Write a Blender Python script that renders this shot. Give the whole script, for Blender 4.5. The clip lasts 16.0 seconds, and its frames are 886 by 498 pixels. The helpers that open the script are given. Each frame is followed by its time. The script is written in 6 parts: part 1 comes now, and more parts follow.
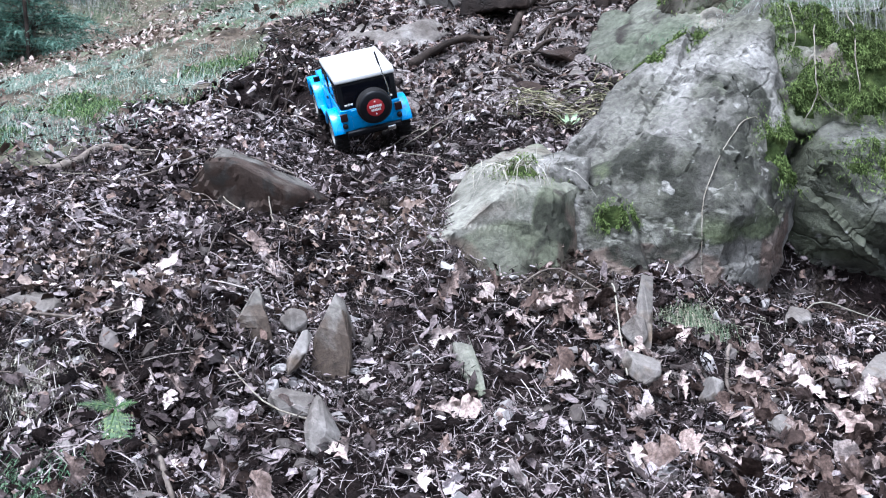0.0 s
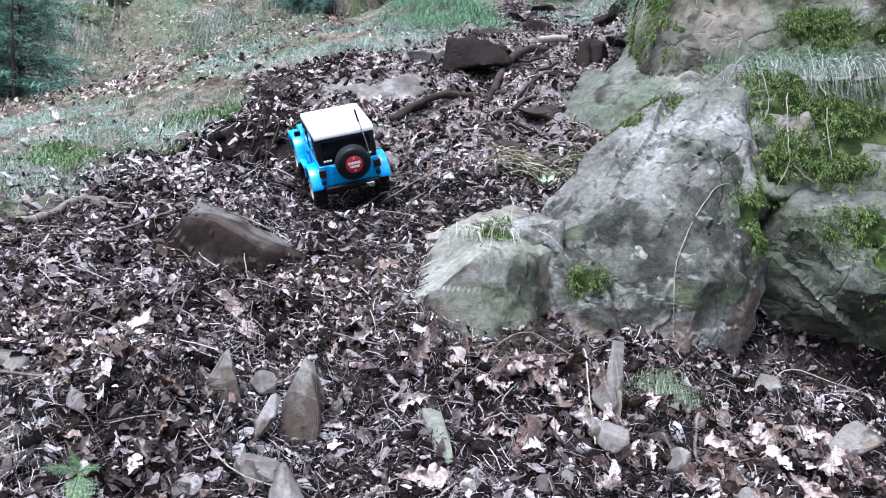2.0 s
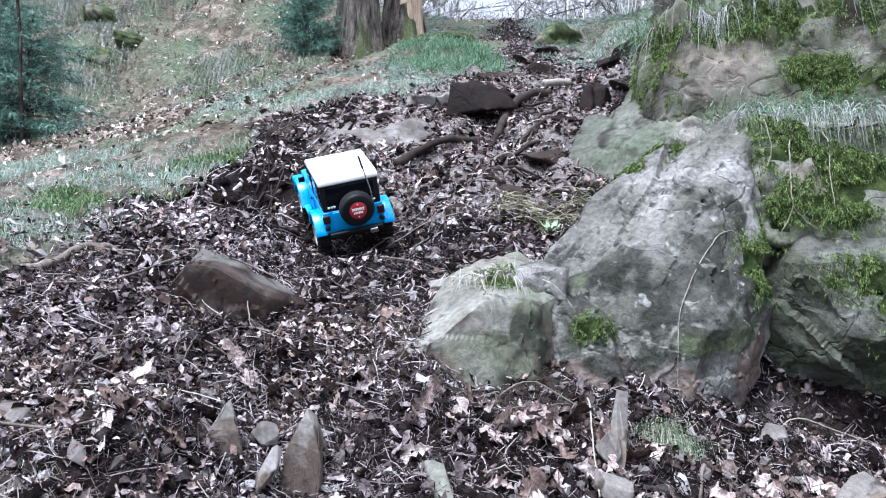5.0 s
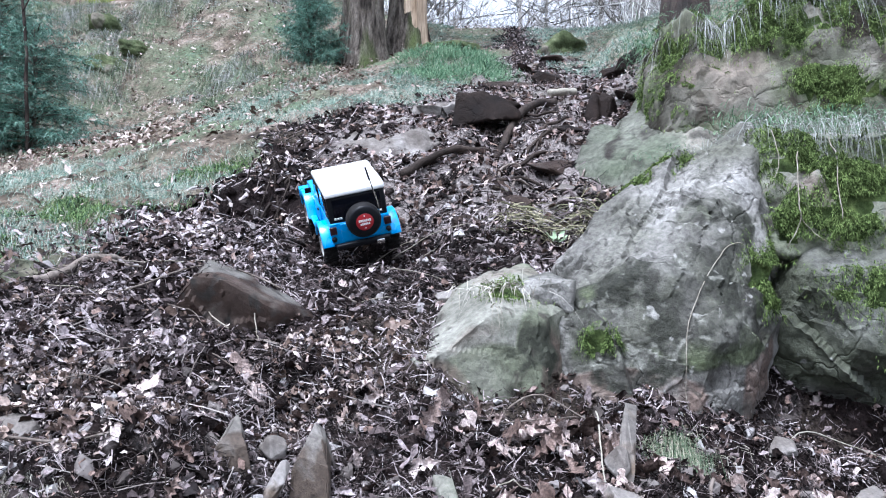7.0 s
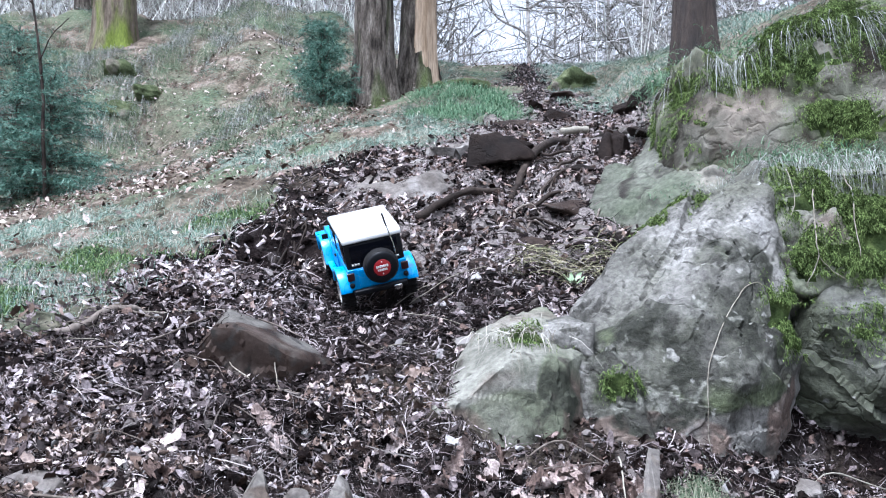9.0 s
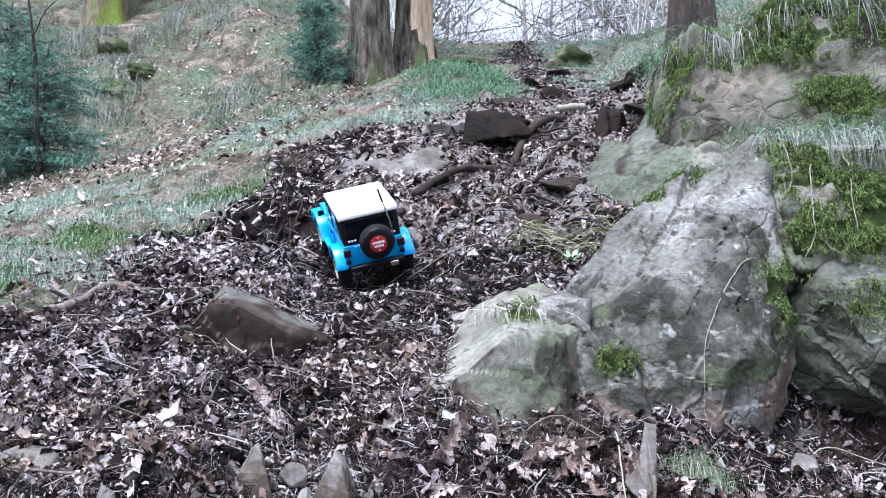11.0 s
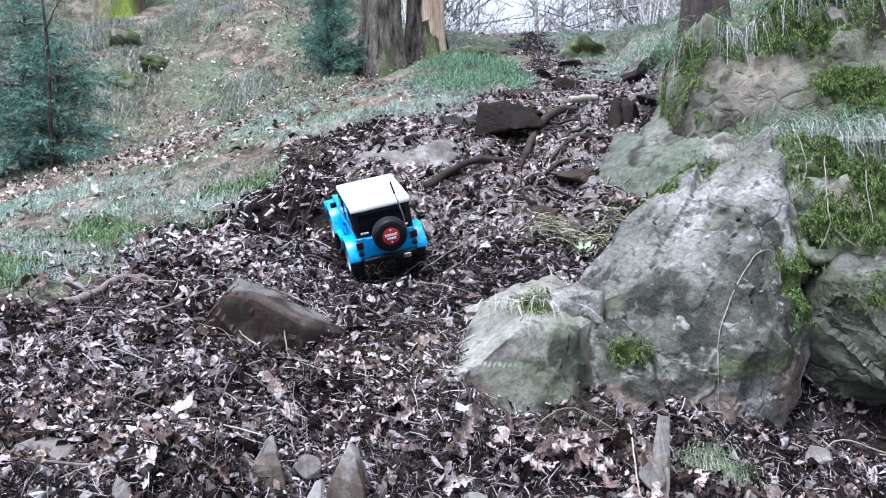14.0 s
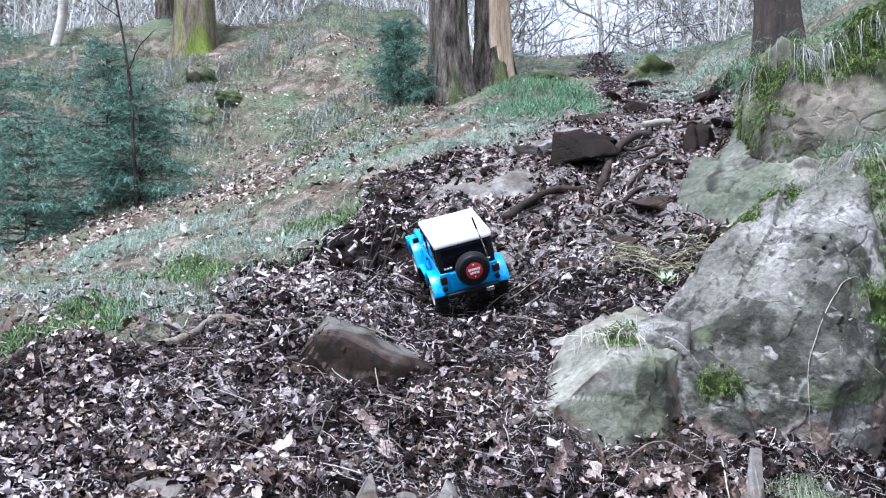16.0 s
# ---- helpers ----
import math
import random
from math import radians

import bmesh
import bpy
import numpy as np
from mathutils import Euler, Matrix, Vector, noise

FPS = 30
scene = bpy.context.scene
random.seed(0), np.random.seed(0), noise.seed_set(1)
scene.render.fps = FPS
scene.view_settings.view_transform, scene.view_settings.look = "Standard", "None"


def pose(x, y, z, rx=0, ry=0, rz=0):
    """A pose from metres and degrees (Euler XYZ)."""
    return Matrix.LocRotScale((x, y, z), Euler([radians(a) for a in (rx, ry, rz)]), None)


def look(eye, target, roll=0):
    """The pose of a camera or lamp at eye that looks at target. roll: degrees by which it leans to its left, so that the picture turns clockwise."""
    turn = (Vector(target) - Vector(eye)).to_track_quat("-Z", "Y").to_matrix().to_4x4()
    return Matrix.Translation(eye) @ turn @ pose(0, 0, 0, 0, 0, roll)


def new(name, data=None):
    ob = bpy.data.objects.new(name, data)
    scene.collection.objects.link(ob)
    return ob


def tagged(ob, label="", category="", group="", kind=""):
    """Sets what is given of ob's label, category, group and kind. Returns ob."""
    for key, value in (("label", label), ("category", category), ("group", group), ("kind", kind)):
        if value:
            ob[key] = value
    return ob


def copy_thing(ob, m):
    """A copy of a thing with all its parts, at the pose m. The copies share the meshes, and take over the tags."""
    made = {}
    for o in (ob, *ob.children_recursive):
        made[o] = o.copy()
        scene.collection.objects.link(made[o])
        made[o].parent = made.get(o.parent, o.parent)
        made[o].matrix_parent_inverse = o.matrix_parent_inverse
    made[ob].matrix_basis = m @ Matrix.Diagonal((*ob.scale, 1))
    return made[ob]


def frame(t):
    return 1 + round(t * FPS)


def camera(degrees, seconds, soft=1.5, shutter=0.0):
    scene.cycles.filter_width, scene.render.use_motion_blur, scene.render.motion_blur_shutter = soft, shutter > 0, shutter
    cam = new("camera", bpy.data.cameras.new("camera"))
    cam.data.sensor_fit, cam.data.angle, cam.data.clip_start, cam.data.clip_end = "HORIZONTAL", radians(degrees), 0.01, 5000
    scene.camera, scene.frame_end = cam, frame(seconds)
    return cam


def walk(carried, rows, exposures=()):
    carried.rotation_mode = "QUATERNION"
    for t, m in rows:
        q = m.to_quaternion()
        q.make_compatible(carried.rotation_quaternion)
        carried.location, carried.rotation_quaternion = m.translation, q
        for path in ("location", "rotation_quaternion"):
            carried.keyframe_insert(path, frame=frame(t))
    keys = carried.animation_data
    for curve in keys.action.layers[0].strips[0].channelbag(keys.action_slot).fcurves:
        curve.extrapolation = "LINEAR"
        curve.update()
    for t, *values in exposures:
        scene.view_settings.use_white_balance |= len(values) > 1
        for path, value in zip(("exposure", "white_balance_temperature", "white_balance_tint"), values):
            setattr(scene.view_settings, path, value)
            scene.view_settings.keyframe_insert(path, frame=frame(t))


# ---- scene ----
from mathutils.bvhtree import BVHTree

cam = camera(48.730, 16.0, 1.1)
PATH = [
    (0.0, pose(-0.0053, 0.0148, 0.9069, 88.041, 0.133, -0.464)),
    (0.5, pose(0.0087, 0.0173, 0.9103, 87.650, -0.748, -0.879)),
    (1.0, pose(0.0159, 0.0157, 0.9142, 87.740, -1.074, -1.293)),
    (1.5, pose(0.0137, 0.0138, 0.9262, 88.128, -0.928, -1.246)),
    (2.0, pose(0.0145, 0.0062, 0.9449, 90.462, -0.996, -1.343)),
    (2.5, pose(0.0180, 0.0081, 0.9492, 90.242, -1.136, -1.370)),
    (3.0, pose(0.0275, 0.0092, 0.9495, 90.033, -0.872, -1.347)),
    (3.5, pose(0.0120, 0.0053, 0.9645, 92.458, -0.937, -0.964)),
    (4.0, pose(0.0159, 0.0060, 0.9620, 92.335, -0.874, -0.818)),
    (6.5, pose(0.0186, 0.0037, 0.9744, 93.155, -1.221, -1.439)),
    (7.0, pose(0.0099, 0.0089, 0.9758, 93.042, -1.044, -0.844)),
    (7.5, pose(0.0065, 0.0017, 0.9917, 94.171, -1.030, -0.450)),
    (8.0, pose(-0.0024, -0.0020, 1.0029, 95.390, -0.394, -0.355)),
    (8.5, pose(0.0002, -0.0010, 1.0037, 95.372, -0.000, -0.235)),
    (9.0, pose(0.0001, -0.0000, 1.0001, 95.006, -0.001, 0.001)),
    (9.5, pose(0.0041, 0.0014, 0.9921, 94.145, -0.006, -0.140)),
    (12.0, pose(-0.0065, 0.0084, 0.9937, 93.797, 0.067, -0.250)),
    (12.5, pose(-0.0086, 0.0042, 0.9974, 94.083, -0.038, -0.166)),
    (13.0, pose(-0.0109, 0.0003, 0.9981, 94.051, 0.191, 0.082)),
    (13.5, pose(-0.0010, -0.0009, 0.9968, 93.976, 0.156, -0.464)),
    (14.0, pose(-0.0041, 0.0068, 0.9945, 93.309, 0.098, 0.431)),
    (14.5, pose(-0.0031, 0.0113, 0.9872, 93.232, 0.351, 0.442)),
    (15.0, pose(-0.0296, 0.0091, 0.9974, 93.392, 0.890, 1.651)),
    (15.5, pose(-0.0384, -0.0209, 1.0022, 93.390, 1.165, 4.405)),
    (16.0, pose(-0.0350, -0.0377, 1.0254, 94.543, 1.261, 4.546)),
]
walk(cam, PATH, [(0.0, 2.2, 5450, 13), (16.0, 2.2, 5450, 13)])

# ---- world, sun, exposure ----
world = bpy.data.worlds.new("overcast_sky")
scene.world = world
world.use_nodes = True
wn, wl = world.node_tree.nodes, world.node_tree.links
sky = wn.new("ShaderNodeTexSky")
sky.sky_type, sky.sun_disc = "NISHITA", False
sky.sun_elevation, sky.sun_rotation = radians(63), radians(-145)
sky.air_density, sky.dust_density, sky.ozone_density = 1.0, 3.0, 1.0
wn["Background"].inputs[1].default_value = 0.08
pale = wn.new("ShaderNodeHueSaturation")
pale.inputs["Saturation"].default_value = 0.15
wl.new(sky.outputs[0], pale.inputs["Color"])
wl.new(pale.outputs[0], wn["Background"].inputs[0])
sun_data = bpy.data.lights.new("sun", "SUN")
sun_data.energy, sun_data.angle, sun_data.color = 1.5, radians(22), (1.0, 0.97, 0.93)
sun = new("sun", sun_data)
sun.matrix_world = look((-2.5, -1.6, 9), (0, 2, 0))

# ---- helpers ----


def mat(name, base=(0.5, 0.5, 0.5), rough=0.8, metal=0.0):
    m = bpy.data.materials.new(name)
    m.use_nodes = True
    b = m.node_tree.nodes["Principled BSDF"]
    b.inputs["Base Color"].default_value = (*base, 1)
    b.inputs["Roughness"].default_value, b.inputs["Metallic"].default_value = rough, metal
    return m


def to_mesh(bm, name, material, smooth=True):
    me = bpy.data.meshes.new(name)
    for f in bm.faces:
        f.smooth = smooth
    bm.to_mesh(me)
    bm.free()
    for m in material if isinstance(material, (list, tuple)) else [material]:
        me.materials.append(m)
    return me


def thing(name, bm, material, label, category, m=None, kind="", group="", smooth=True):
    ob = tagged(new(name, to_mesh(bm, name, material, smooth)), label, category, group, kind)
    if m is not None:
        ob.matrix_world = m
    return ob


def part(name, bm, material, parent, label="", smooth=True):
    ob = new(name, to_mesh(bm, name, material, smooth))
    ob.parent = parent
    return tagged(ob, label)


def hash2(i, j, seed):
    h = np.sin(i * 127.1 + j * 311.7 + seed * 74.7) * 43758.5453
    return h - np.floor(h)


def value_noise(x, y, seed=0):
    """Smooth noise in -1..1 over arrays."""
    i, j = np.floor(x), np.floor(y)
    u, v = x - i, y - j
    u, v = u * u * (3 - 2 * u), v * v * (3 - 2 * v)
    a, b = hash2(i, j, seed), hash2(i + 1, j, seed)
    c, d = hash2(i, j + 1, seed), hash2(i + 1, j + 1, seed)
    return 2 * (a + (b - a) * u + (c - a) * v + (a - b - c + d) * u * v) - 1


def fbm(x, y, size, octaves=4, seed=0):
    total, amp = 0, 1.0
    for n in range(octaves):
        total = total + amp * value_noise(x / size + 17 * n, y / size - 9 * n, seed + n)
        size, amp = size / 2, amp / 2
    return total


def ramp(x, a, b):
    t = np.clip((x - a) / (b - a), 0, 1)
    return t * t * (3 - 2 * t)


# ---- the lie of the land ----
RISE_Y = (-60, -2, 0.0, 1.2, 1.45, 1.71, 2.05, 2.36, 2.76, 3.25, 4.35, 5.5, 6.8, 7.3, 8.9, 10, 13, 25, 200)
RISE_Z = (-25, -0.8, -0.05, 0.56, 0.69, 0.815, 0.955, 1.09, 1.28, 1.57, 1.95, 2.23, 2.66, 2.87, 3.50, 3.64, 3.6, 3.0, 1.0)


def profile(y):
    return sum(np.interp(y + d, RISE_Y, RISE_Z) for d in (-0.15, -0.05, 0.05, 0.15)) / 4


def ground_z(x, y, detail=True):
    x, y = np.asarray(x, float), np.asarray(y, float)
    z = profile(y)
    near, far = 1 - ramp(y, 1.7, 2.5), ramp(y, 2.3, 3.6) * (1 - ramp(y, 6.5, 9.5))
    z = z - near * (0.05 * np.clip(x, -1.2, 0) + 0.27 * np.clip(x, 0, 1.3) * ramp(y, 0.6, 1.7))
    z = z + far * 0.26 * np.clip(x + 0.25, -3.2, 0)
    hill = ramp(y, 6.5, 10.5)
    z = z + hill * 0.62 * ramp(-x, -0.3, 1.6)
    z = z + ramp(y, 2.4, 3.2) * (1 - ramp(y, 6.4, 8.6)) * 0.42 * ramp(x - 0.1 * y, 0.62, 1.5)
    z = z + 0.05 * np.exp(-((x + 0.85) / 0.35) ** 2 - ((y - 2.0) / 0.3) ** 2)
    z = z - 0.075 * np.exp(-(((x + 0.19) / 0.2) ** 4) - ((y - 2.5) / 0.24) ** 4)
    z = z - 0.045 * np.exp(-(((x - 0.35) / 0.38) ** 4) - ((y - 1.84) / 0.14) ** 2)
    z = z - 0.18 * np.exp(-(((x - 1.0) / 0.34) ** 4) - ((y - 2.03) / 0.11) ** 2)
    z = z + 0.20 * ramp(x - 0.1 * y, 0.36, 0.66) * ramp(y, 3.1, 3.9) * (1 - ramp(y, 7, 9))
    z = z + 0.11 * np.exp(-(((x - 0.12) / 0.3) ** 2) - ((y - 6.2) / 0.35) ** 2)
    z = z - 0.15 * np.exp(-(((x + 0.47) / 0.085) ** 4) - ((y - 2.69) / 0.07) ** 4) + 0.03 * np.exp(-(((x + 0.48) / 0.12) ** 2) - ((y - 2.80) / 0.05) ** 2)
    if detail:
        z = z + 0.15 * fbm(x, y, 0.55, 3, 5) * ramp(y, 5.2, 6.6) * ramp(-x, 0.2, 0.9) * ramp(12 - np.abs(x) - y * 0.3, 0, 3)
        z = z + 0.020 * fbm(x, y, 0.5, 3, 3) + 0.027 * fbm(x, y, 0.11, 4, 8) * ramp(5.5 - np.abs(x) - 0.8 * np.abs(y - 2.3), 0, 3)
    return z


def spaced(lo, hi, fine_lo, fine_hi, step, growth):
    out = list(np.arange(fine_lo, fine_hi, step))
    s = step
    while out[-1] < hi:
        s *= growth
        out.append(out[-1] + s)
    s = step
    while out[0] > lo:
        s *= growth
        out.insert(0, out[0] - s)
    return np.array(out)


# ---- materials ----


def layered(name, stops, scale, fine=8.0, rough=(0.65, 0.95), bump=0.4, depth=0.003, patches=(), vary="", spread=0.25, stretch=(1, 1, 1), spec=0.5, metal=0.0, mottle=(0.62, 1.3), cracks=None, drift=0.0):
    """A surface whose colour runs through stops by a coarse noise, is mottled by a finer one and blotched by patches
    (colour, scale, threshold, softness, and the weathering it follows, if any); vary: 'island' or 'object' sets pieces apart; cracks: scale, width, depth;
    drift: how far whole drifts differ."""
    m = bpy.data.materials.new(name)
    m.use_nodes = True
    nt = m.node_tree
    bsdf = nt.nodes["Principled BSDF"]
    bsdf.inputs["Metallic"].default_value = metal
    bsdf.inputs["Specular IOR Level"].default_value = spec
    co = nt.nodes.new("ShaderNodeTexCoord")
    mp = nt.nodes.new("ShaderNodeMapping")
    mp.inputs["Scale"].default_value = stretch
    nt.links.new(co.outputs["Object"], mp.inputs[0])

    def noise_node(sc, detail=6, distortion=0.0):
        n = nt.nodes.new("ShaderNodeTexNoise")
        n.inputs["Scale"].default_value, n.inputs["Detail"].default_value, n.inputs["Distortion"].default_value = sc, detail, distortion
        nt.links.new(mp.outputs[0], n.inputs["Vector"])
        return n

    def math_node(op, a, b):
        n = nt.nodes.new("ShaderNodeMath")
        n.operation = op
        for k, v in enumerate((a, b)):
            if isinstance(v, (int, float)):
                n.inputs[k].default_value = v
            else:
                nt.links.new(v, n.inputs[k])
        return n.outputs[0]

    coarse = noise_node(scale, 5, 0.3).outputs["Fac"]
    if drift:
        wide = math_node("SUBTRACT", noise_node(3.5, 4, 0.4).outputs["Fac"], 0.5)
    grain = noise_node(scale * fine, 8)
    grain.inputs["Roughness"].default_value = 0.68
    rnd = None
    if vary == "island":
        rnd = nt.nodes.new("ShaderNodeNewGeometry").outputs["Random Per Island"]
    elif vary == "object":
        rnd = nt.nodes.new("ShaderNodeObjectInfo").outputs["Random"]
    fac = coarse
    if rnd:
        fac = math_node("ADD", math_node("MULTIPLY", coarse, 1 - spread * 2), math_node("MULTIPLY", rnd, spread * 2))
    if drift:
        fac = math_node("ADD", fac, math_node("MULTIPLY", wide, drift))
    cr = nt.nodes.new("ShaderNodeValToRGB")
    while len(cr.color_ramp.elements) < len(stops):
        cr.color_ramp.elements.new(0.5)
    for e, (p, c) in zip(cr.color_ramp.elements, stops):
        e.position, e.color = p, (*c, 1)
    nt.links.new(fac, cr.inputs[0])
    col = cr.outputs[0]
    for c, sc, th, soft, *where in patches:
        n = noise_node(sc, 7, 0.5).outputs["Fac"]
        if where:
            at = nt.nodes.new("ShaderNodeAttribute")
            at.attribute_name = where[0]
            n = math_node("ADD", n, at.outputs["Fac"])
        mr = nt.nodes.new("ShaderNodeMapRange")
        mr.inputs["From Min"].default_value, mr.inputs["From Max"].default_value = th - soft, th + soft
        nt.links.new(n, mr.inputs["Value"])
        mx = nt.nodes.new("ShaderNodeMix")
        mx.data_type = "RGBA"
        nt.links.new(mr.outputs[0], mx.inputs[0])
        nt.links.new(col, mx.inputs[6])
        mx.inputs[7].default_value = (*c, 1)
        col = mx.outputs[2]
    gr = nt.nodes.new("ShaderNodeMapRange")
    gr.inputs["From Min"].default_value, gr.inputs["From Max"].default_value = 0.3, 0.7
    gr.inputs["To Min"].default_value, gr.inputs["To Max"].default_value = mottle
    nt.links.new(grain.outputs["Fac"], gr.inputs["Value"])
    mul = nt.nodes.new("ShaderNodeMix")
    mul.data_type, mul.blend_type = "RGBA", "MULTIPLY"
    mul.inputs[0].default_value = 1.0
    nt.links.new(col, mul.inputs[6])
    nt.links.new(gr.outputs[0], mul.inputs[7])
    nt.links.new(mul.outputs[2], bsdf.inputs["Base Color"])
    rr = nt.nodes.new("ShaderNodeMapRange")
    rr.inputs["To Min"].default_value, rr.inputs["To Max"].default_value = rough
    nt.links.new(coarse, rr.inputs["Value"])
    nt.links.new(rr.outputs[0], bsdf.inputs["Roughness"])
    if bump:
        bp = nt.nodes.new("ShaderNodeBump")
        bp.inputs["Strength"].default_value, bp.inputs["Distance"].default_value = bump, depth
        nt.links.new(grain.outputs["Fac"], bp.inputs["Height"])
        last = bp
        if cracks:
            vo = nt.nodes.new("ShaderNodeTexVoronoi")
            vo.feature = "DISTANCE_TO_EDGE"
            vo.inputs["Scale"].default_value = cracks[0]
            wv = nt.nodes.new("ShaderNodeVectorMath")
            wv.operation = "MULTIPLY_ADD"
            nt.links.new(noise_node(cracks[0] * 2, 5).outputs["Color"], wv.inputs[0])
            wv.inputs[1].default_value = (0.9 / cracks[0],) * 3
            nt.links.new(mp.outputs[0], wv.inputs[2])
            nt.links.new(wv.outputs[0], vo.inputs["Vector"])
            gap = nt.nodes.new("ShaderNodeMapRange")
            gap.inputs["From Max"].default_value = cracks[1]
            some = nt.nodes.new("ShaderNodeMapRange")
            some.inputs["From Min"].default_value, some.inputs["From Max"].default_value = 0.44, 0.6
            nt.links.new(noise_node(cracks[0] * 0.6, 3).outputs["Fac"], some.inputs["Value"])
            nt.links.new(some.outputs[0], gap.inputs["To Min"])
            nt.links.new(vo.outputs["Distance"], gap.inputs["Value"])
            b2 = nt.nodes.new("ShaderNodeBump")
            b2.inputs["Strength"].default_value, b2.inputs["Distance"].default_value = 0.6, cracks[2]
            nt.links.new(gap.outputs[0], b2.inputs["Height"])
            nt.links.new(bp.outputs[0], b2.inputs["Normal"])
            last = b2
        nt.links.new(last.outputs[0], bsdf.inputs["Normal"])
    return m


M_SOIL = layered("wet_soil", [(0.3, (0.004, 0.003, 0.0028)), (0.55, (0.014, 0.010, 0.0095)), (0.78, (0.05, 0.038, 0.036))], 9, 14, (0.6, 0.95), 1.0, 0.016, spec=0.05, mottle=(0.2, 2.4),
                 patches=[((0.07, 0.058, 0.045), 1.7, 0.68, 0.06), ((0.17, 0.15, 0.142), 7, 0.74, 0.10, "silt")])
M_TURF = layered("leafy_turf", [(0.3, (0.04, 0.033, 0.025)), (0.5, (0.13, 0.105, 0.08)), (0.7, (0.27, 0.225, 0.19))], 9, 6, (0.7, 0.95), 1.0, 0.02, mottle=(0.35, 1.6),
                 patches=[((0.11, 0.135, 0.085), 1.9, 0.55, 0.1)], spec=0.1)
M_ROCK = layered("grey_rock", [(0.30, (0.075, 0.071, 0.062)), (0.46, (0.15, 0.144, 0.13)), (0.60, (0.225, 0.218, 0.20)), (0.75, (0.33, 0.322, 0.305))], 7, 12, (0.45, 0.8), 0.9, 0.007, mottle=(0.42, 1.45),
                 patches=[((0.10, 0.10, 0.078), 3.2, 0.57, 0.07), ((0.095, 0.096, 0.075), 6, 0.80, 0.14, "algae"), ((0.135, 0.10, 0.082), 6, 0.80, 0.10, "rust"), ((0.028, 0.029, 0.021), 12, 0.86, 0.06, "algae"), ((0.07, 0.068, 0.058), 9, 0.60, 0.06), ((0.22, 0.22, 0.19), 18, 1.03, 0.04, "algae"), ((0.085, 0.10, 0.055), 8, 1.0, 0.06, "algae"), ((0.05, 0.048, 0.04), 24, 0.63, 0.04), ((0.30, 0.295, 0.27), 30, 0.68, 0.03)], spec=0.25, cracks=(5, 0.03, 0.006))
M_LEDGE = layered("green_stained_rock", [(0.3, (0.11, 0.107, 0.088)), (0.5, (0.20, 0.197, 0.165)), (0.7, (0.285, 0.28, 0.245))], 6, 10, (0.55, 0.85), 0.9, 0.007, mottle=(0.5, 1.4),
                  patches=[((0.125, 0.145, 0.09), 4.0, 0.52, 0.09), ((0.13, 0.10, 0.082), 5.0, 0.62, 0.06), ((0.125, 0.135, 0.092), 6, 0.82, 0.12, "algae"), ((0.125, 0.098, 0.078), 6, 0.86, 0.12, "rust"), ((0.045, 0.048, 0.034), 12, 0.97, 0.05, "algae"), ((0.05, 0.045, 0.036), 16, 0.64, 0.04)], spec=0.25, cracks=(4, 0.02, 0.005))
# block rock: dark green blotches, and the overhang's shade put into the tone
M_BLOCKROCK = layered("dark_block_rock", [(0.3, (0.035, 0.036, 0.029)), (0.5, (0.10, 0.10, 0.085)), (0.7, (0.20, 0.20, 0.185))], 7, 10, (0.45, 0.8), 0.9, 0.007, mottle=(0.4, 1.45),
                     patches=[((0.045, 0.052, 0.03), 5.0, 0.55, 0.08), ((0.018, 0.017, 0.014), 8, 0.58, 0.06), ((0.06, 0.065, 0.045), 6, 0.80, 0.12, "algae"), ((0.26, 0.26, 0.245), 20, 0.68, 0.04)], spec=0.25, cracks=(5, 0.03, 0.008))
M_BANK = layered("sandy_bank_earth", [(0.3, (0.055, 0.052, 0.041)), (0.5, (0.13, 0.124, 0.102)), (0.7, (0.22, 0.208, 0.178))], 4, 9, (0.75, 0.95), 0.8, 0.010,
                 patches=[((0.085, 0.097, 0.058), 4.1, 0.52, 0.08), ((0.028, 0.024, 0.018), 6.0, 0.57, 0.06), ((0.17, 0.145, 0.12), 2.6, 0.66, 0.05), ((0.05, 0.045, 0.034), 14, 0.62, 0.04)], spec=0.1, cracks=(6, 0.06, 0.01))
M_BOULDER = layered("brown_boulder", [(0.3, (0.012, 0.008, 0.007)), (0.5, (0.034, 0.023, 0.018)), (0.72, (0.085, 0.066, 0.056))], 8, 9, (0.5, 0.8), 0.7, 0.004,
                    patches=[((0.10, 0.09, 0.078), 6, 0.66, 0.06), ((0.125, 0.118, 0.106), 16, 0.80, 0.22, "dust"), ((0.03, 0.027, 0.024), 28, 0.62, 0.05)], spec=0.12, cracks=(7, 0.03, 0.003))
M_DARKROCK = layered("wet_dark_rock", [(0.3, (0.006, 0.0045, 0.004)), (0.7, (0.022, 0.015, 0.012))], 8, 7, (0.7, 0.9), 0.7, 0.006, spec=0.12, cracks=(9, 0.05, 0.006))
M_STONE = layered("field_stone", [(0.25, (0.09, 0.08, 0.07)), (0.5, (0.17, 0.155, 0.142)), (0.75, (0.29, 0.275, 0.265))], 14, 8, (0.55, 0.85), 0.7, 0.003, vary="object", spread=0.2,
                  patches=[((0.13, 0.10, 0.075), 13, 0.56, 0.07), ((0.05, 0.04, 0.032), 30, 0.6, 0.05)], spec=0.25)
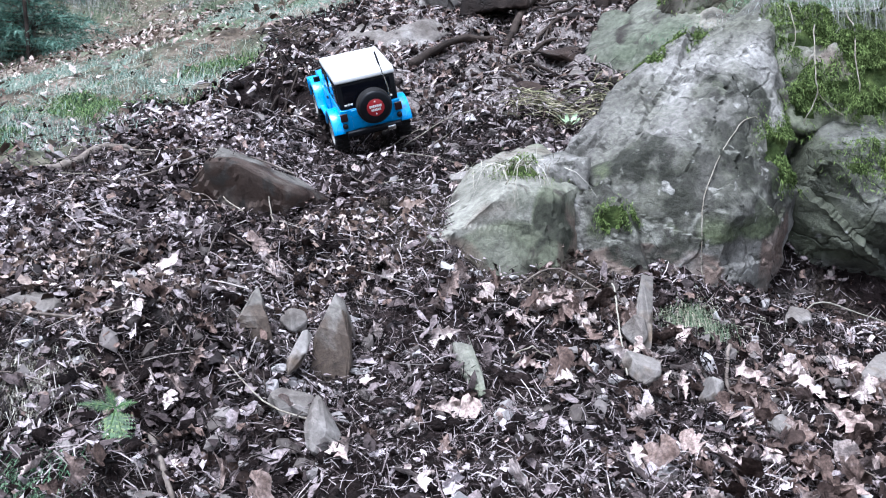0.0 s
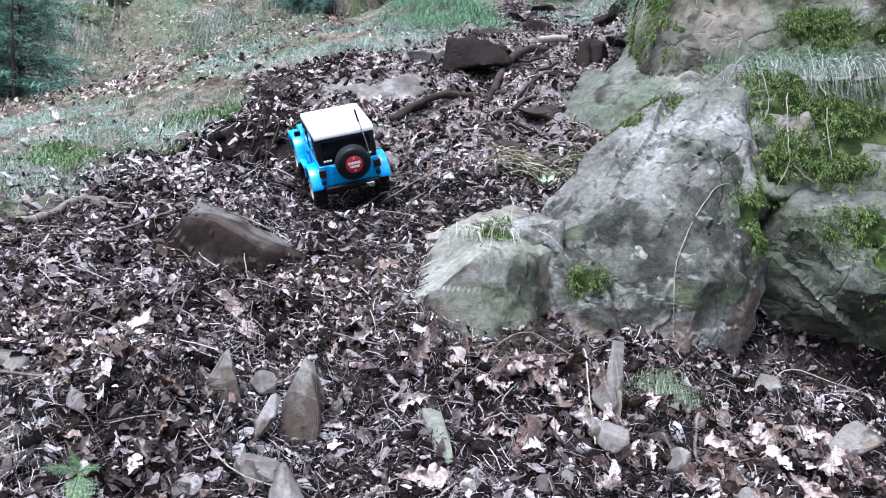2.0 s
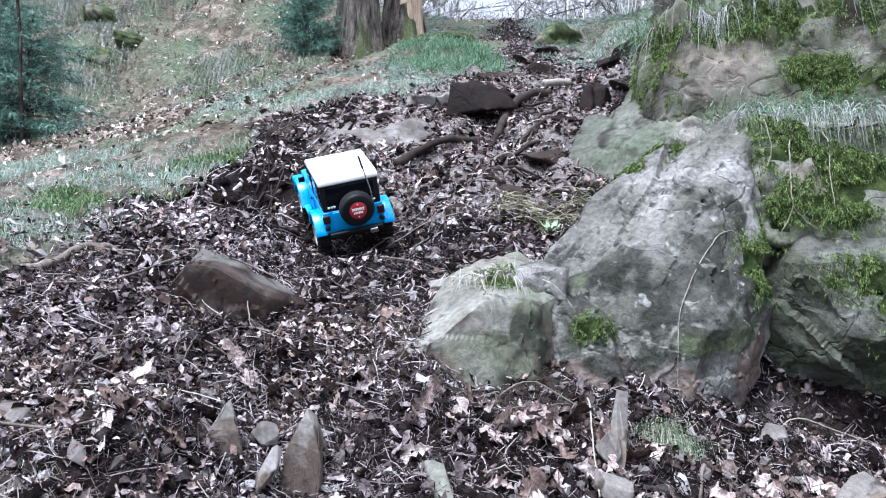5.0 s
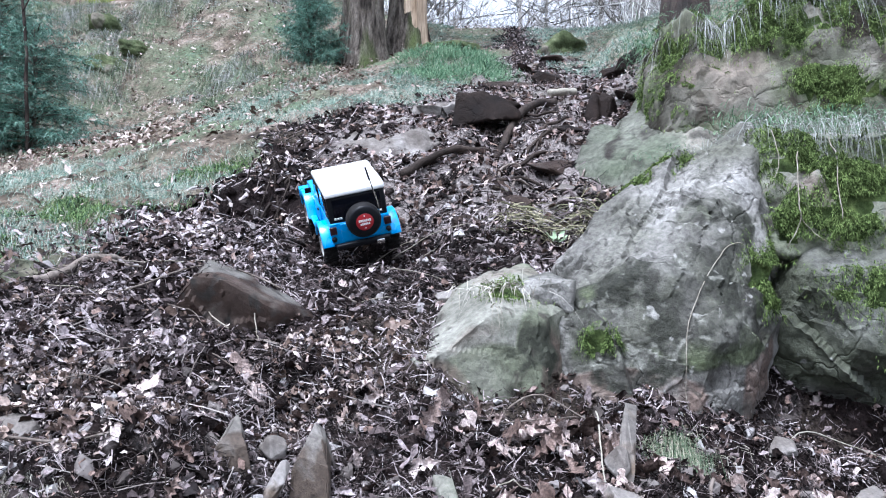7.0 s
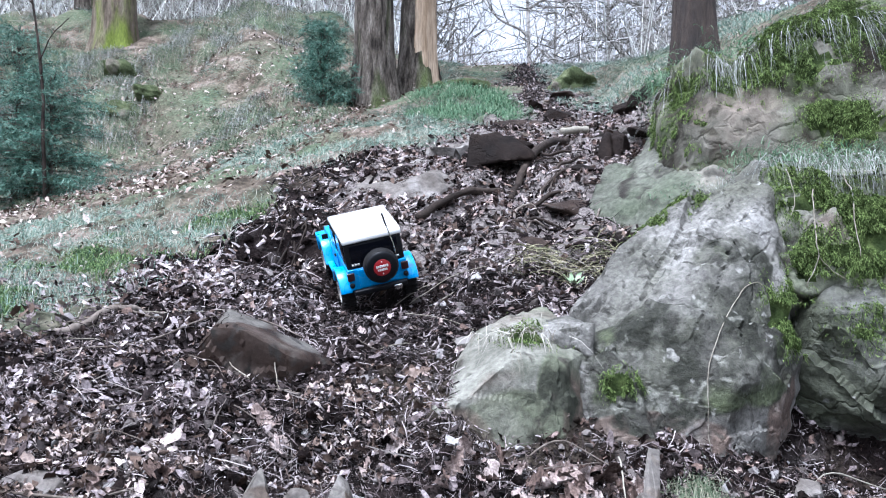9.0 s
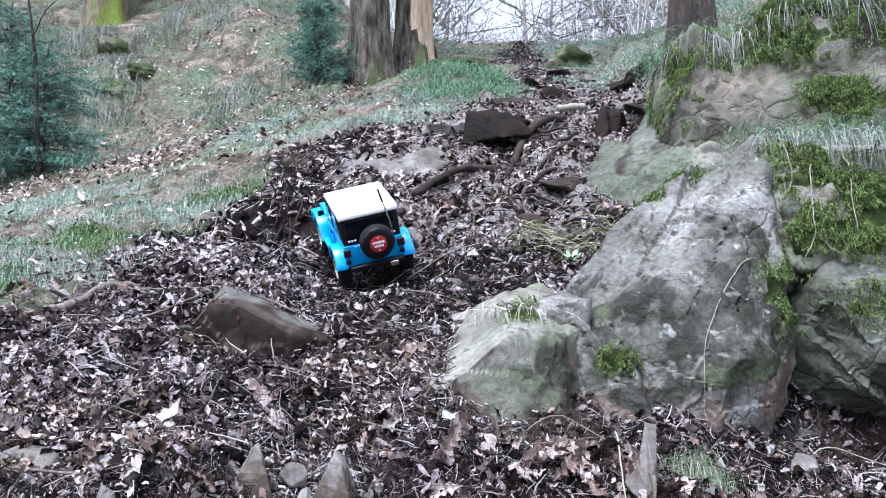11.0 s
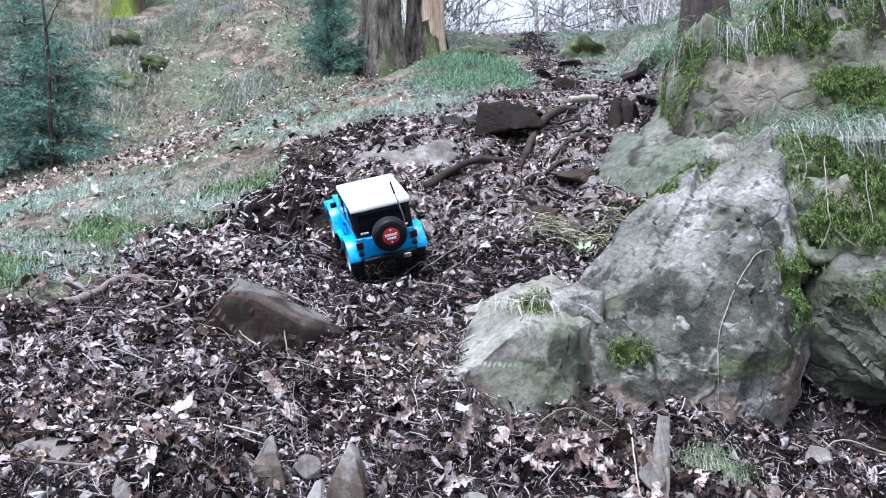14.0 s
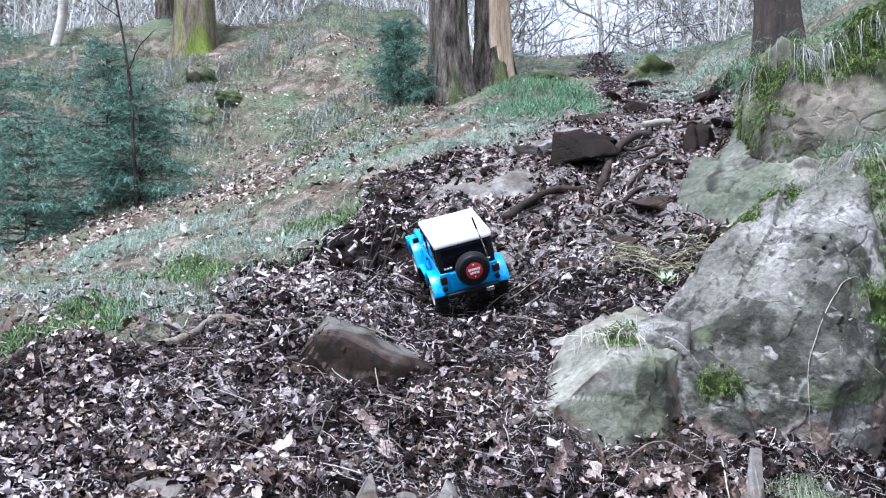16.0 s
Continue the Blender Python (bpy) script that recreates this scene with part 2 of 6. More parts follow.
M_WEDGE = layered("brown_grey_stone", [(0.3, (0.11, 0.10, 0.088)), (0.5, (0.18, 0.165, 0.148)), (0.72, (0.30, 0.28, 0.262))], 20, 8, (0.5, 0.8), 0.8, 0.003,
                  patches=[((0.07, 0.053, 0.041), 14, 0.78, 0.06, "mud"), ((0.035, 0.028, 0.022), 26, 0.62, 0.05)], spec=0.25)
M_PEBBLE = layered("pebbles", [(0.2, (0.06, 0.05, 0.045)), (0.5, (0.15, 0.133, 0.125)), (0.8, (0.32, 0.305, 0.30))], 20, 5, (0.5, 0.85), 0.4, 0.002, vary="island", spread=0.4, spec=0.2)
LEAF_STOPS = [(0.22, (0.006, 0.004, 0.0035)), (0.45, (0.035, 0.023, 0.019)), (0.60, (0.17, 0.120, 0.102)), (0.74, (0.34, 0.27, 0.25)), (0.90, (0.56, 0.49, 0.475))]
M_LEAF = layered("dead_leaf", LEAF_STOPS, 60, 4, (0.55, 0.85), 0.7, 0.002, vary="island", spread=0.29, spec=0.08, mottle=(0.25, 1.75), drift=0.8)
M_LEAF_ONE = layered("dead_leaf_single", [(0.20, (0.03, 0.02, 0.017)), (0.40, (0.13, 0.092, 0.078)), (0.60, (0.33, 0.26, 0.235)), (0.85, (0.60, 0.53, 0.505))], 60, 4, (0.5, 0.8), 0.7, 0.002, vary="object", spread=0.30, spec=0.1, mottle=(0.3, 1.7), drift=0.4)
M_LEAF_DRY = layered("bleached_leaf", [(0.15, (0.035, 0.024, 0.019)), (0.38, (0.12, 0.085, 0.068)), (0.6, (0.26, 0.20, 0.17)), (0.85, (0.50, 0.43, 0.40))], 60, 4, (0.55, 0.85), 0.6, 0.002, vary="island", spread=0.4, spec=0.08, mottle=(0.6, 1.35))
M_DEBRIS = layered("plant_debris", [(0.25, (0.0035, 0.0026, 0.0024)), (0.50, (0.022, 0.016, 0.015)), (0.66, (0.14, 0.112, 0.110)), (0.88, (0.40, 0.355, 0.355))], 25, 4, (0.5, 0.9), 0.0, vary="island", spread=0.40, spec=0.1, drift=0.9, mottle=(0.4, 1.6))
M_FLAKE = layered("torn_leaf", [(0.20, (0.012, 0.009, 0.009)), (0.42, (0.06, 0.046, 0.045)), (0.62, (0.19, 0.157, 0.158)), (0.86, (0.47, 0.42, 0.43))], 50, 4, (0.5, 0.8), 0.5, 0.001, vary="island", spread=0.30, spec=0.12, mottle=(0.25, 1.75), drift=0.7)
M_STEM = layered("dry_stem", [(0.15, (0.03, 0.024, 0.02)), (0.5, (0.11, 0.092, 0.082)), (0.88, (0.30, 0.27, 0.25))], 25, 4, (0.5, 0.9), 0.0, vary="island", spread=0.44, spec=0.1)
M_TWIG = layered("grey_twig", [(0.3, (0.06, 0.046, 0.037)), (0.55, (0.155, 0.13, 0.112)), (0.75, (0.29, 0.255, 0.23))], 22, 5, (0.6, 0.9), 0.5, 0.002, stretch=(1, 1, 0.3), spec=0.15)
M_ROOT = layered("dark_root", [(0.3, (0.016, 0.012, 0.010)), (0.6, (0.048, 0.037, 0.031)), (0.8, (0.11, 0.092, 0.08))], 16, 6, (0.55, 0.85), 0.7, 0.004, spec=0.1)
M_STRAW = layered("pale_straw", [(0.2, (0.10, 0.088, 0.066)), (0.5, (0.25, 0.23, 0.185)), (0.85, (0.47, 0.45, 0.395))], 20, 4, (0.55, 0.85), 0.0, vary="island", spread=0.4, spec=0.15)
M_SILVER = layered("silvery_dead_grass", [(0.2, (0.07, 0.078, 0.062)), (0.5, (0.20, 0.21, 0.185)), (0.85, (0.40, 0.415, 0.395))], 20, 4, (0.55, 0.85), 0.0, vary="island", spread=0.4, spec=0.15)
M_VINE = layered("dead_vine_stem", [(0.25, (0.13, 0.115, 0.09)), (0.5, (0.24, 0.215, 0.175)), (0.8, (0.40, 0.375, 0.32))], 60, 4, (0.6, 0.9), 0.3, 0.001, spec=0.15)
M_GRASS = layered("faded_grass", [(0.12, (0.07, 0.13, 0.10)), (0.38, (0.16, 0.255, 0.205)), (0.60, (0.28, 0.37, 0.31)), (0.76, (0.42, 0.41, 0.345)), (0.93, (0.54, 0.50, 0.43))], 6, 4, (0.5, 0.8), 0.0, vary="island", spread=0.4, spec=0.2)
M_DULLGRASS = layered("grey_green_grass", [(0.15, (0.05, 0.085, 0.045)), (0.45, (0.13, 0.18, 0.11)), (0.7, (0.23, 0.25, 0.17)), (0.9, (0.40, 0.37, 0.29))], 9, 4, (0.5, 0.8), 0.0, vary="island", spread=0.4, spec=0.2)
M_LUSH = layered("green_grass", [(0.2, (0.035, 0.085, 0.042)), (0.5, (0.085, 0.175, 0.095)), (0.8, (0.21, 0.31, 0.19))], 9, 4, (0.45, 0.75), 0.0, vary="island", spread=0.35, spec=0.2)
M_EDGEGRASS = layered("edge_grass", [(0.15, (0.016, 0.035, 0.012)), (0.5, (0.06, 0.115, 0.04)), (0.85, (0.20, 0.28, 0.11))], 9, 4, (0.5, 0.8), 0.0, vary="island", spread=0.4, spec=0.2)
M_MOSS = layered("moss", [(0.15, (0.014, 0.022, 0.008)), (0.45, (0.066, 0.098, 0.030)), (0.9, (0.23, 0.31, 0.105))], 14, 4, (0.7, 0.95), 0.0, vary="island", spread=0.38, spec=0.05)
M_MOSSPAD = layered("moss_pad", [(0.3, (0.012, 0.018, 0.007)), (0.5, (0.038, 0.055, 0.018)), (0.7, (0.085, 0.11, 0.036))], 22, 6, (0.8, 0.95), 0.8, 0.008, spec=0.05)
M_DULLMOSS = layered("dull_moss", [(0.3, (0.03, 0.038, 0.019)), (0.5, (0.08, 0.10, 0.048)), (0.7, (0.16, 0.18, 0.10))], 9, 9, (0.8, 0.95), 0.9, 0.02, spec=0.05, patches=[((0.20, 0.18, 0.15), 4, 0.6, 0.06)])
M_DUSTED = layered("dusty_stone_top", [(0.3, (0.07, 0.06, 0.052)), (0.5, (0.145, 0.13, 0.118)), (0.7, (0.25, 0.235, 0.22))], 14, 8, (0.6, 0.9), 0.7, 0.004, spec=0.12)
M_BARK = layered("grey_bark", [(0.34, (0.03, 0.025, 0.021)), (0.5, (0.12, 0.102, 0.086)), (0.72, (0.26, 0.23, 0.20))], 14, 5, (0.75, 0.95), 1.0, 0.03, mottle=(0.35, 1.55), stretch=(2.2, 2.2, 0.4),
                 patches=[((0.12, 0.15, 0.06), 1.5, 0.60, 0.07)], spec=0.1)
M_BARKMOSS = layered("mossy_bark", [(0.3, (0.07, 0.055, 0.04)), (0.5, (0.16, 0.13, 0.10)), (0.72, (0.25, 0.21, 0.17))], 9, 4, (0.75, 0.95), 1.0, 0.02, stretch=(2.2, 2.2, 0.5),
                     patches=[((0.15, 0.19, 0.04), 1.6, 0.52, 0.06)], spec=0.1)
M_WOOD = layered("bare_split_wood", [(0.3, (0.20, 0.14, 0.09)), (0.5, (0.37, 0.28, 0.20)), (0.72, (0.52, 0.42, 0.32))], 7, 4, (0.7, 0.95), 0.8, 0.012, stretch=(3, 3, 0.35), spec=0.1)
# far bark and brush: distance haze is mixed into these pale base colours
M_HAZEBARK = layered("hazed_far_bark", [(0.3, (0.13, 0.122, 0.11)), (0.6, (0.27, 0.255, 0.24)), (0.8, (0.42, 0.40, 0.38))], 3, 4, (0.8, 0.95), 0.3, 0.01, stretch=(2, 2, 0.5), spec=0.1)
M_HAZEBRUSH = layered("hazed_bare_brush", [(0.2, (0.30, 0.29, 0.265)), (0.5, (0.55, 0.55, 0.515)), (0.8, (0.72, 0.73, 0.70))], 3, 4, (0.7, 0.95), 0.0, vary="island", spread=0.4, spec=0.1)
M_NEEDLE = layered("fir_needles", [(0.15, (0.018, 0.055, 0.042)), (0.5, (0.075, 0.17, 0.13)), (0.85, (0.23, 0.36, 0.285))], 5, 4, (0.45, 0.7), 0.0, vary="island", spread=0.38, spec=0.2)
M_FERN = layered("fern_green", [(0.3, (0.014, 0.040, 0.013)), (0.55, (0.036, 0.085, 0.026)), (0.8, (0.12, 0.165, 0.055))], 14, 4, (0.5, 0.75), 0.0, vary="island", spread=0.3)
M_PALELEAF = layered("pale_green_leaf", [(0.3, (0.15, 0.23, 0.12)), (0.6, (0.27, 0.36, 0.22)), (0.8, (0.42, 0.48, 0.36))], 18, 4, (0.45, 0.7), 0.0, vary="island", spread=0.3)
M_DARKBARK = layered("dark_red_bark", [(0.3, (0.012, 0.008, 0.006)), (0.55, (0.036, 0.024, 0.018)), (0.75, (0.075, 0.055, 0.042))], 9, 4, (0.8, 0.95), 1.0, 0.02, stretch=(2.2, 2.2, 0.45))
# darker grey-green than the ledge rock, with dark and tan blotches
M_BACKROCK = layered("grey_green_back_rock", [(0.3, (0.06, 0.062, 0.048)), (0.5, (0.12, 0.122, 0.10)), (0.7, (0.20, 0.20, 0.17))], 5, 11, (0.6, 0.9), 0.8, 0.007, mottle=(0.5, 1.4), spec=0.15,
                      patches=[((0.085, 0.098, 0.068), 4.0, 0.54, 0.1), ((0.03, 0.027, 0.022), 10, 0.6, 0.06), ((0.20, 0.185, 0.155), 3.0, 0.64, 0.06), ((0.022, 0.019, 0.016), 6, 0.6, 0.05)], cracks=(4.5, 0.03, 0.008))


# ---- geometry helpers ----
rng = np.random.default_rng(11)


def mesh_arrays(name, verts, tris, material, smooth=False):
    me = bpy.data.meshes.new(name)
    verts, tris = np.asarray(verts, np.float32).reshape(-1, 3), np.asarray(tris, np.int32).reshape(-1, 3)
    me.vertices.add(len(verts))
    me.vertices.foreach_set("co", verts.ravel())
    me.loops.add(tris.size)
    me.loops.foreach_set("vertex_index", tris.ravel())
    me.polygons.add(len(tris))
    me.polygons.foreach_set("loop_start", np.arange(0, tris.size, 3, dtype=np.int32))
    me.polygons.foreach_set("use_smooth", np.full(len(tris), smooth))
    me.update(calc_edges=True)
    me.validate()
    me.materials.append(material)
    return me


def stuff(name, verts, tris, material, label, category, smooth=False, parent=None):
    ob = tagged(new(name, mesh_arrays(name, verts, tris, material, smooth)), label, category if parent is None else "", kind="stuff")
    if parent is not None:
        ob.parent = parent
    return ob


def joined(pieces):
    verts, tris, n = [], [], 0
    for v, t in pieces:
        verts.append(np.asarray(v).reshape(-1, 3))
        tris.append(np.asarray(t).reshape(-1, 3) + n)
        n += len(verts[-1])
    return np.concatenate(verts), np.concatenate(tris)


def turns(n, normals, tilt):
    """Random frames about the given normals, tipped by up to tilt radians."""
    up = normals + rng.normal(0, tilt, (n, 3))
    up /= np.linalg.norm(up, axis=1, keepdims=True)
    a = rng.normal(size=(n, 3))
    x = np.cross(a, up)
    x /= np.linalg.norm(x, axis=1, keepdims=True) + 1e-9
    return np.stack([x, np.cross(up, x), up], -1)


def strewn(template, at, frames, sizes):
    """Many copies of one small template (verts, tris), as arrays."""
    v, t = template
    verts = np.einsum("nij,kj->nki", frames, v) * sizes[:, None, None] + at[:, None]
    tris = t[None] + (np.arange(len(at)) * len(v))[:, None, None]
    return verts.reshape(-1, 3), tris.reshape(-1, 3)


def ground_normals(x, y, d=0.02):
    zx = (ground_z(x + d, y) - ground_z(x - d, y)) / (2 * d)
    zy = (ground_z(x, y + d) - ground_z(x, y - d)) / (2 * d)
    n = np.stack([-zx, -zy, np.ones_like(zx)], -1)
    return n / np.linalg.norm(n, axis=1, keepdims=True)


def leaf_shape(width, fold, bend, lobed, seed):
    """A dead leaf: two halves folded up along the rib, bent lengthwise, with a ragged or lobed rim."""
    r = np.random.default_rng(seed)
    n = 6
    u = np.linspace(-0.5, 0.5, n)
    v = []
    turn = np.cumsum(np.full(n, bend / n) + r.normal(0, 0.14, n))
    x, z = np.cumsum(np.cos(turn)) / n - 0.5, np.cumsum(np.sin(turn)) / n
    z -= z.mean()
    for k in range(n):
        w = width * math.sqrt(max(0.02, 1 - (2 * u[k]) ** 2)) * (1 + 0.2 * u[k])
        lobe = 1 - lobed * (k % 2)
        wl, wr = w * lobe * r.uniform(0.65, 1.3), w * lobe * r.uniform(0.65, 1.3)
        fl, fr = fold + r.normal(0, 0.28), fold * 0.7 + r.normal(0, 0.28)
        jx, jz = r.normal(0, 0.045, 2), r.normal(0, 0.07, 2)
        v += [(x[k] + jx[0], -wl * math.cos(fl), z[k] + wl * math.sin(fl) + jz[0]), (x[k], 0, z[k]), (x[k] + jx[1], wr * math.cos(fr), z[k] + wr * math.sin(fr) + jz[1])]
    t = []
    for k in range(n - 1):
        a = 3 * k
        t += [(a, a + 3, a + 4), (a, a + 4, a + 1), (a + 1, a + 4, a + 5), (a + 1, a + 5, a + 2)]
    return np.array(v), np.array(t)


def oak_leaf(curl, fold, seed):
    """A dead oak leaf: rounded lobes on both sides of a rib, curled along and across."""
    r = np.random.default_rng(seed)
    n = 15
    half = np.array([0.03, 0.05, 0.10, 0.19, 0.12, 0.22, 0.28, 0.15, 0.27, 0.32, 0.17, 0.24, 0.20, 0.12, 0.02])
    u = np.linspace(0, 1, n)
    turn = np.cumsum(np.full(n, curl / n) + r.normal(0, 0.10, n))
    x, z = np.cumsum(np.cos(turn)) / n - 0.5, np.cumsum(np.sin(turn)) / n
    z = z - z.mean()
    v = []
    for k in range(n):
        row = [None] * 5
        row[2] = (x[k], 0, z[k])
        for side, (i, j) in ((-1, (1, 0)), (1, (3, 4))):
            w = half[k] * r.uniform(0.8, 1.2)
            f = fold + r.normal(0, 0.25)
            inner = (x[k] + 0.02, side * w * 0.5 * math.cos(f), z[k] + w * 0.5 * math.sin(f))
            g = f + r.uniform(-0.2, 1.3)
            row[i] = inner
            row[j] = (x[k] + 0.05 + r.normal(0, 0.015), inner[1] + side * w * 0.5 * math.cos(g), inner[2] + w * 0.5 * math.sin(g))
        v += row
    t = []
    for k in range(n - 1):
        for i in range(4):
            a = 5 * k + i
            t += [(a, a + 5, a + 6), (a, a + 6, a + 1)]
    return np.array(v), np.array(t)


OAK = [oak_leaf(0.9, 0.3, 1), oak_leaf(-0.8, 0.45, 2), oak_leaf(1.7, 0.2, 3), oak_leaf(0.5, 0.75, 4), oak_leaf(-1.4, 0.1, 5), oak_leaf(1.2, -0.3, 6)]
LEAVES = [leaf_shape(0.34, 0.45, 0.9, 0.0, 1), leaf_shape(0.33, 0.5, 0.9, 0.15, 2), leaf_shape(0.28, 0.8, -0.8, 0.0, 3), leaf_shape(0.36, 0.5, 1.8, 0.1, 4), leaf_shape(0.30, 1.0, 0.6, 0.0, 5),
          leaf_shape(0.24, -0.4, -0.6, 0.0, 6), leaf_shape(0.38, 0.55, 1.1, 0.22, 7)]
_bit = np.array([[-0.5, -0.12, 0], [0.5, -0.05, 0.05], [0.45, 0.1, 0.12], [-0.4, 0.16, 0.02], [0, 0.02, 0.16]])
SHRED = (_bit * (1, 1.5, 1.3), np.array([(0, 1, 4), (1, 2, 4), (2, 3, 4), (3, 0, 4)]))
_pr = np.array([[-0.5, -0.012, 0], [-0.5, 0.012, 0], [-0.5, 0, 0.02], [0.0, 0.04, 0.02], [0.0, 0.064, 0.02], [0.0, 0.05, 0.04], [0.5, -0.009, 0.01], [0.5, 0.009, 0.01], [0.5, 0, 0.024]])
STICK = (_pr, np.array([(a + i, a + (i + 1) % 3, a + 3 + (i + 1) % 3) for a in (0, 3) for i in range(3)] + [(a + i, a + 3 + (i + 1) % 3, a + 3 + i) for a in (0, 3) for i in range(3)]))

FIBRE = (np.array([[-0.5, -0.014, 0], [-0.5, 0.014, 0.02], [-0.1, 0.03, 0.03], [-0.1, 0.066, 0.045], [0.5, -0.014, 0.0], [0.5, 0.004, 0.02]]), np.array([(0, 2, 3), (0, 3, 1), (2, 4, 5), (2, 5, 3)]))


def chip_shape(seed):
    r = np.random.default_rng(seed)
    bm = bmesh.new()
    for _ in range(11):
        p = r.normal(size=3)
        p /= np.linalg.norm(p)
        bm.verts.new(p * (0.5, 0.38, 0.26) * r.uniform(0.8, 1.15))
    bmesh.ops.convex_hull(bm, input=bm.verts)
    bmesh.ops.delete(bm, geom=[v for v in bm.verts if not v.link_faces], context="VERTS")
    bmesh.ops.triangulate(bm, faces=bm.faces)
    bm.verts.index_update()
    out = np.array([v.co[:] for v in bm.verts]), np.array([[v.index for v in f.verts] for f in bm.faces])
    bm.free()
    return out


CHIPS = [chip_shape(s) for s in range(5)]


def flake_shape(seed):
    """A torn piece of dead leaf: an uneven outline round a raised or sunken middle, curled at the rim."""
    r = np.random.default_rng(seed)
    n = 8
    a = np.arange(n) * 2 * np.pi / n + r.normal(0, 0.2, n)
    rad = r.uniform(0.24, 0.62, n)
    curl = r.uniform(-0.5, 0.7)
    x, y = rad * np.cos(a), 0.42 * rad * np.sin(a)
    z = curl * y * y * 2 + r.normal(0, 0.06, n)
    v = np.concatenate([[(r.normal(0, 0.05), r.normal(0, 0.05), r.uniform(-0.08, 0.08))], np.stack([x, y, z], -1)])
    return v, np.array([(0, 1 + k, 1 + (k + 1) % n) for k in range(n)])


FLAKES = [flake_shape(s) for s in range(70, 79)]


def blades(roots, ways, lengths, widths, droop, seg=3):
    """Grass blades as curved ribbons that hang over by their own weight."""
    n = len(roots)
    ways = ways / np.linalg.norm(ways, axis=1, keepdims=True)
    side = np.cross(ways, rng.normal(size=(n, 3)))
    side /= np.linalg.norm(side, axis=1, keepdims=True)
    rows = []
    for k in range(seg + 1):
        u = k / seg
        c = roots + ways * (lengths * u)[:, None]
        c[:, 2] -= droop * lengths * u * u
        w = (widths * (1 - 0.85 * u))[:, None] * side * 0.5
        rows += [c - w, c + w]
    v = np.stack(rows, 1)
    t = np.array([q for k in range(seg) for q in ((2 * k, 2 * k + 1, 2 * k + 3), (2 * k, 2 * k + 3, 2 * k + 2))])
    tris = t[None] + (np.arange(n) * 2 * (seg + 1))[:, None, None]
    return v.reshape(-1, 3), tris.reshape(-1, 3)


def tube(points, radii, sides=6, wobble=0.0, seed=0, steps=4):
    """A tapered tube through points (smoothed), capped, as arrays."""
    p, r = np.asarray(points, float), np.asarray(radii, float)
    if len(r) == 2:
        r = np.linspace(r[0], r[1], len(p))
    n = (len(p) - 1) * steps + 1
    u = np.linspace(0, len(p) - 1, n)
    i = np.clip(u.astype(int), 0, len(p) - 2)
    f = (u - i)[:, None]
    p0, p1, p2, p3 = p[np.maximum(i - 1, 0)], p[i], p[i + 1], p[np.minimum(i + 2, len(p) - 1)]
    c = 0.5 * (2 * p1 + (p2 - p0) * f + (2 * p0 - 5 * p1 + 4 * p2 - p3) * f**2 + (3 * p1 - p0 - 3 * p2 + p3) * f**3)
    rr = np.interp(u, np.arange(len(p)), r)
    if wobble:
        q = np.random.default_rng(seed)
        c = c + q.normal(0, wobble, c.shape)
        rr = rr * q.uniform(0.85, 1.18, n)
    d = np.gradient(c, axis=0)
    d /= np.linalg.norm(d, axis=1, keepdims=True) + 1e-9
    ref = np.array([0.0, 0, 1]) if abs(d[:, 2]).mean() < 0.8 else np.array([1.0, 0, 0])
    a = np.cross(d, ref)
    a /= np.linalg.norm(a, axis=1, keepdims=True) + 1e-9
    b = np.cross(d, a)
    th = np.arange(sides) * 2 * np.pi / sides
    ring = c[:, None] + rr[:, None, None] * (np.cos(th)[None, :, None] * a[:, None] + np.sin(th)[None, :, None] * b[:, None])
    v = np.concatenate([ring.reshape(-1, 3), c[:1], c[-1:]])
    t = []
    for k in range(n - 1):
        for s in range(sides):
            e, g = k * sides + s, k * sides + (s + 1) % sides
            t += [(e, g, g + sides), (e, g + sides, e + sides)]
    for s in range(sides):
        t.append((n * sides, (s + 1) % sides, s))
        t.append((n * sides + 1, (n - 1) * sides + s, (n - 1) * sides + (s + 1) % sides))
    return v, np.array(t)


def tube_thing(name, points, radii, material, label, category, wobble=0.002, seed=0, sides=7, extra=()):
    v, t = joined([tube(points, radii, sides, wobble, seed)] + [tube(p, r, 5, wobble * 0.6, seed + 1) for p, r in extra])
    return tagged(new(name, mesh_arrays(name, v, t, material, True)), label, category)


def on_ground(x, y, up=0.0):
    return (x, y, float(ground_z(x, y)) + up)

# ---- ground ----
LEFT_Y, LEFT_X = (0, 1.0, 1.8, 2.1, 2.4, 3.3, 4.0, 5.5, 7.0, 9.0, 12), (-4, -2.0, -1.06, -0.80, -0.69, -0.46, 0.0, 0.3, 0.5, 0.75, 0.8)
RIGHT_Y, RIGHT_X = (0, 1.8, 2.4, 3.2, 4.3, 6.0, 9.0, 12), (3, 1.9, 0.7, 0.85, 1.0, 0.95, 0.85, 0.8)


def trodden(x, y):
    """1 on the bare, trodden track, 0 in the grass beside it."""
    wob = 0.16 * fbm(x, y, 0.4, 4, 21)
    lo, hi = np.interp(y, LEFT_Y, LEFT_X), np.interp(y, RIGHT_Y, RIGHT_X)
    return ramp(x - lo + wob, -0.08, 0.1) * ramp(hi - x + wob, -0.1, 0.1)


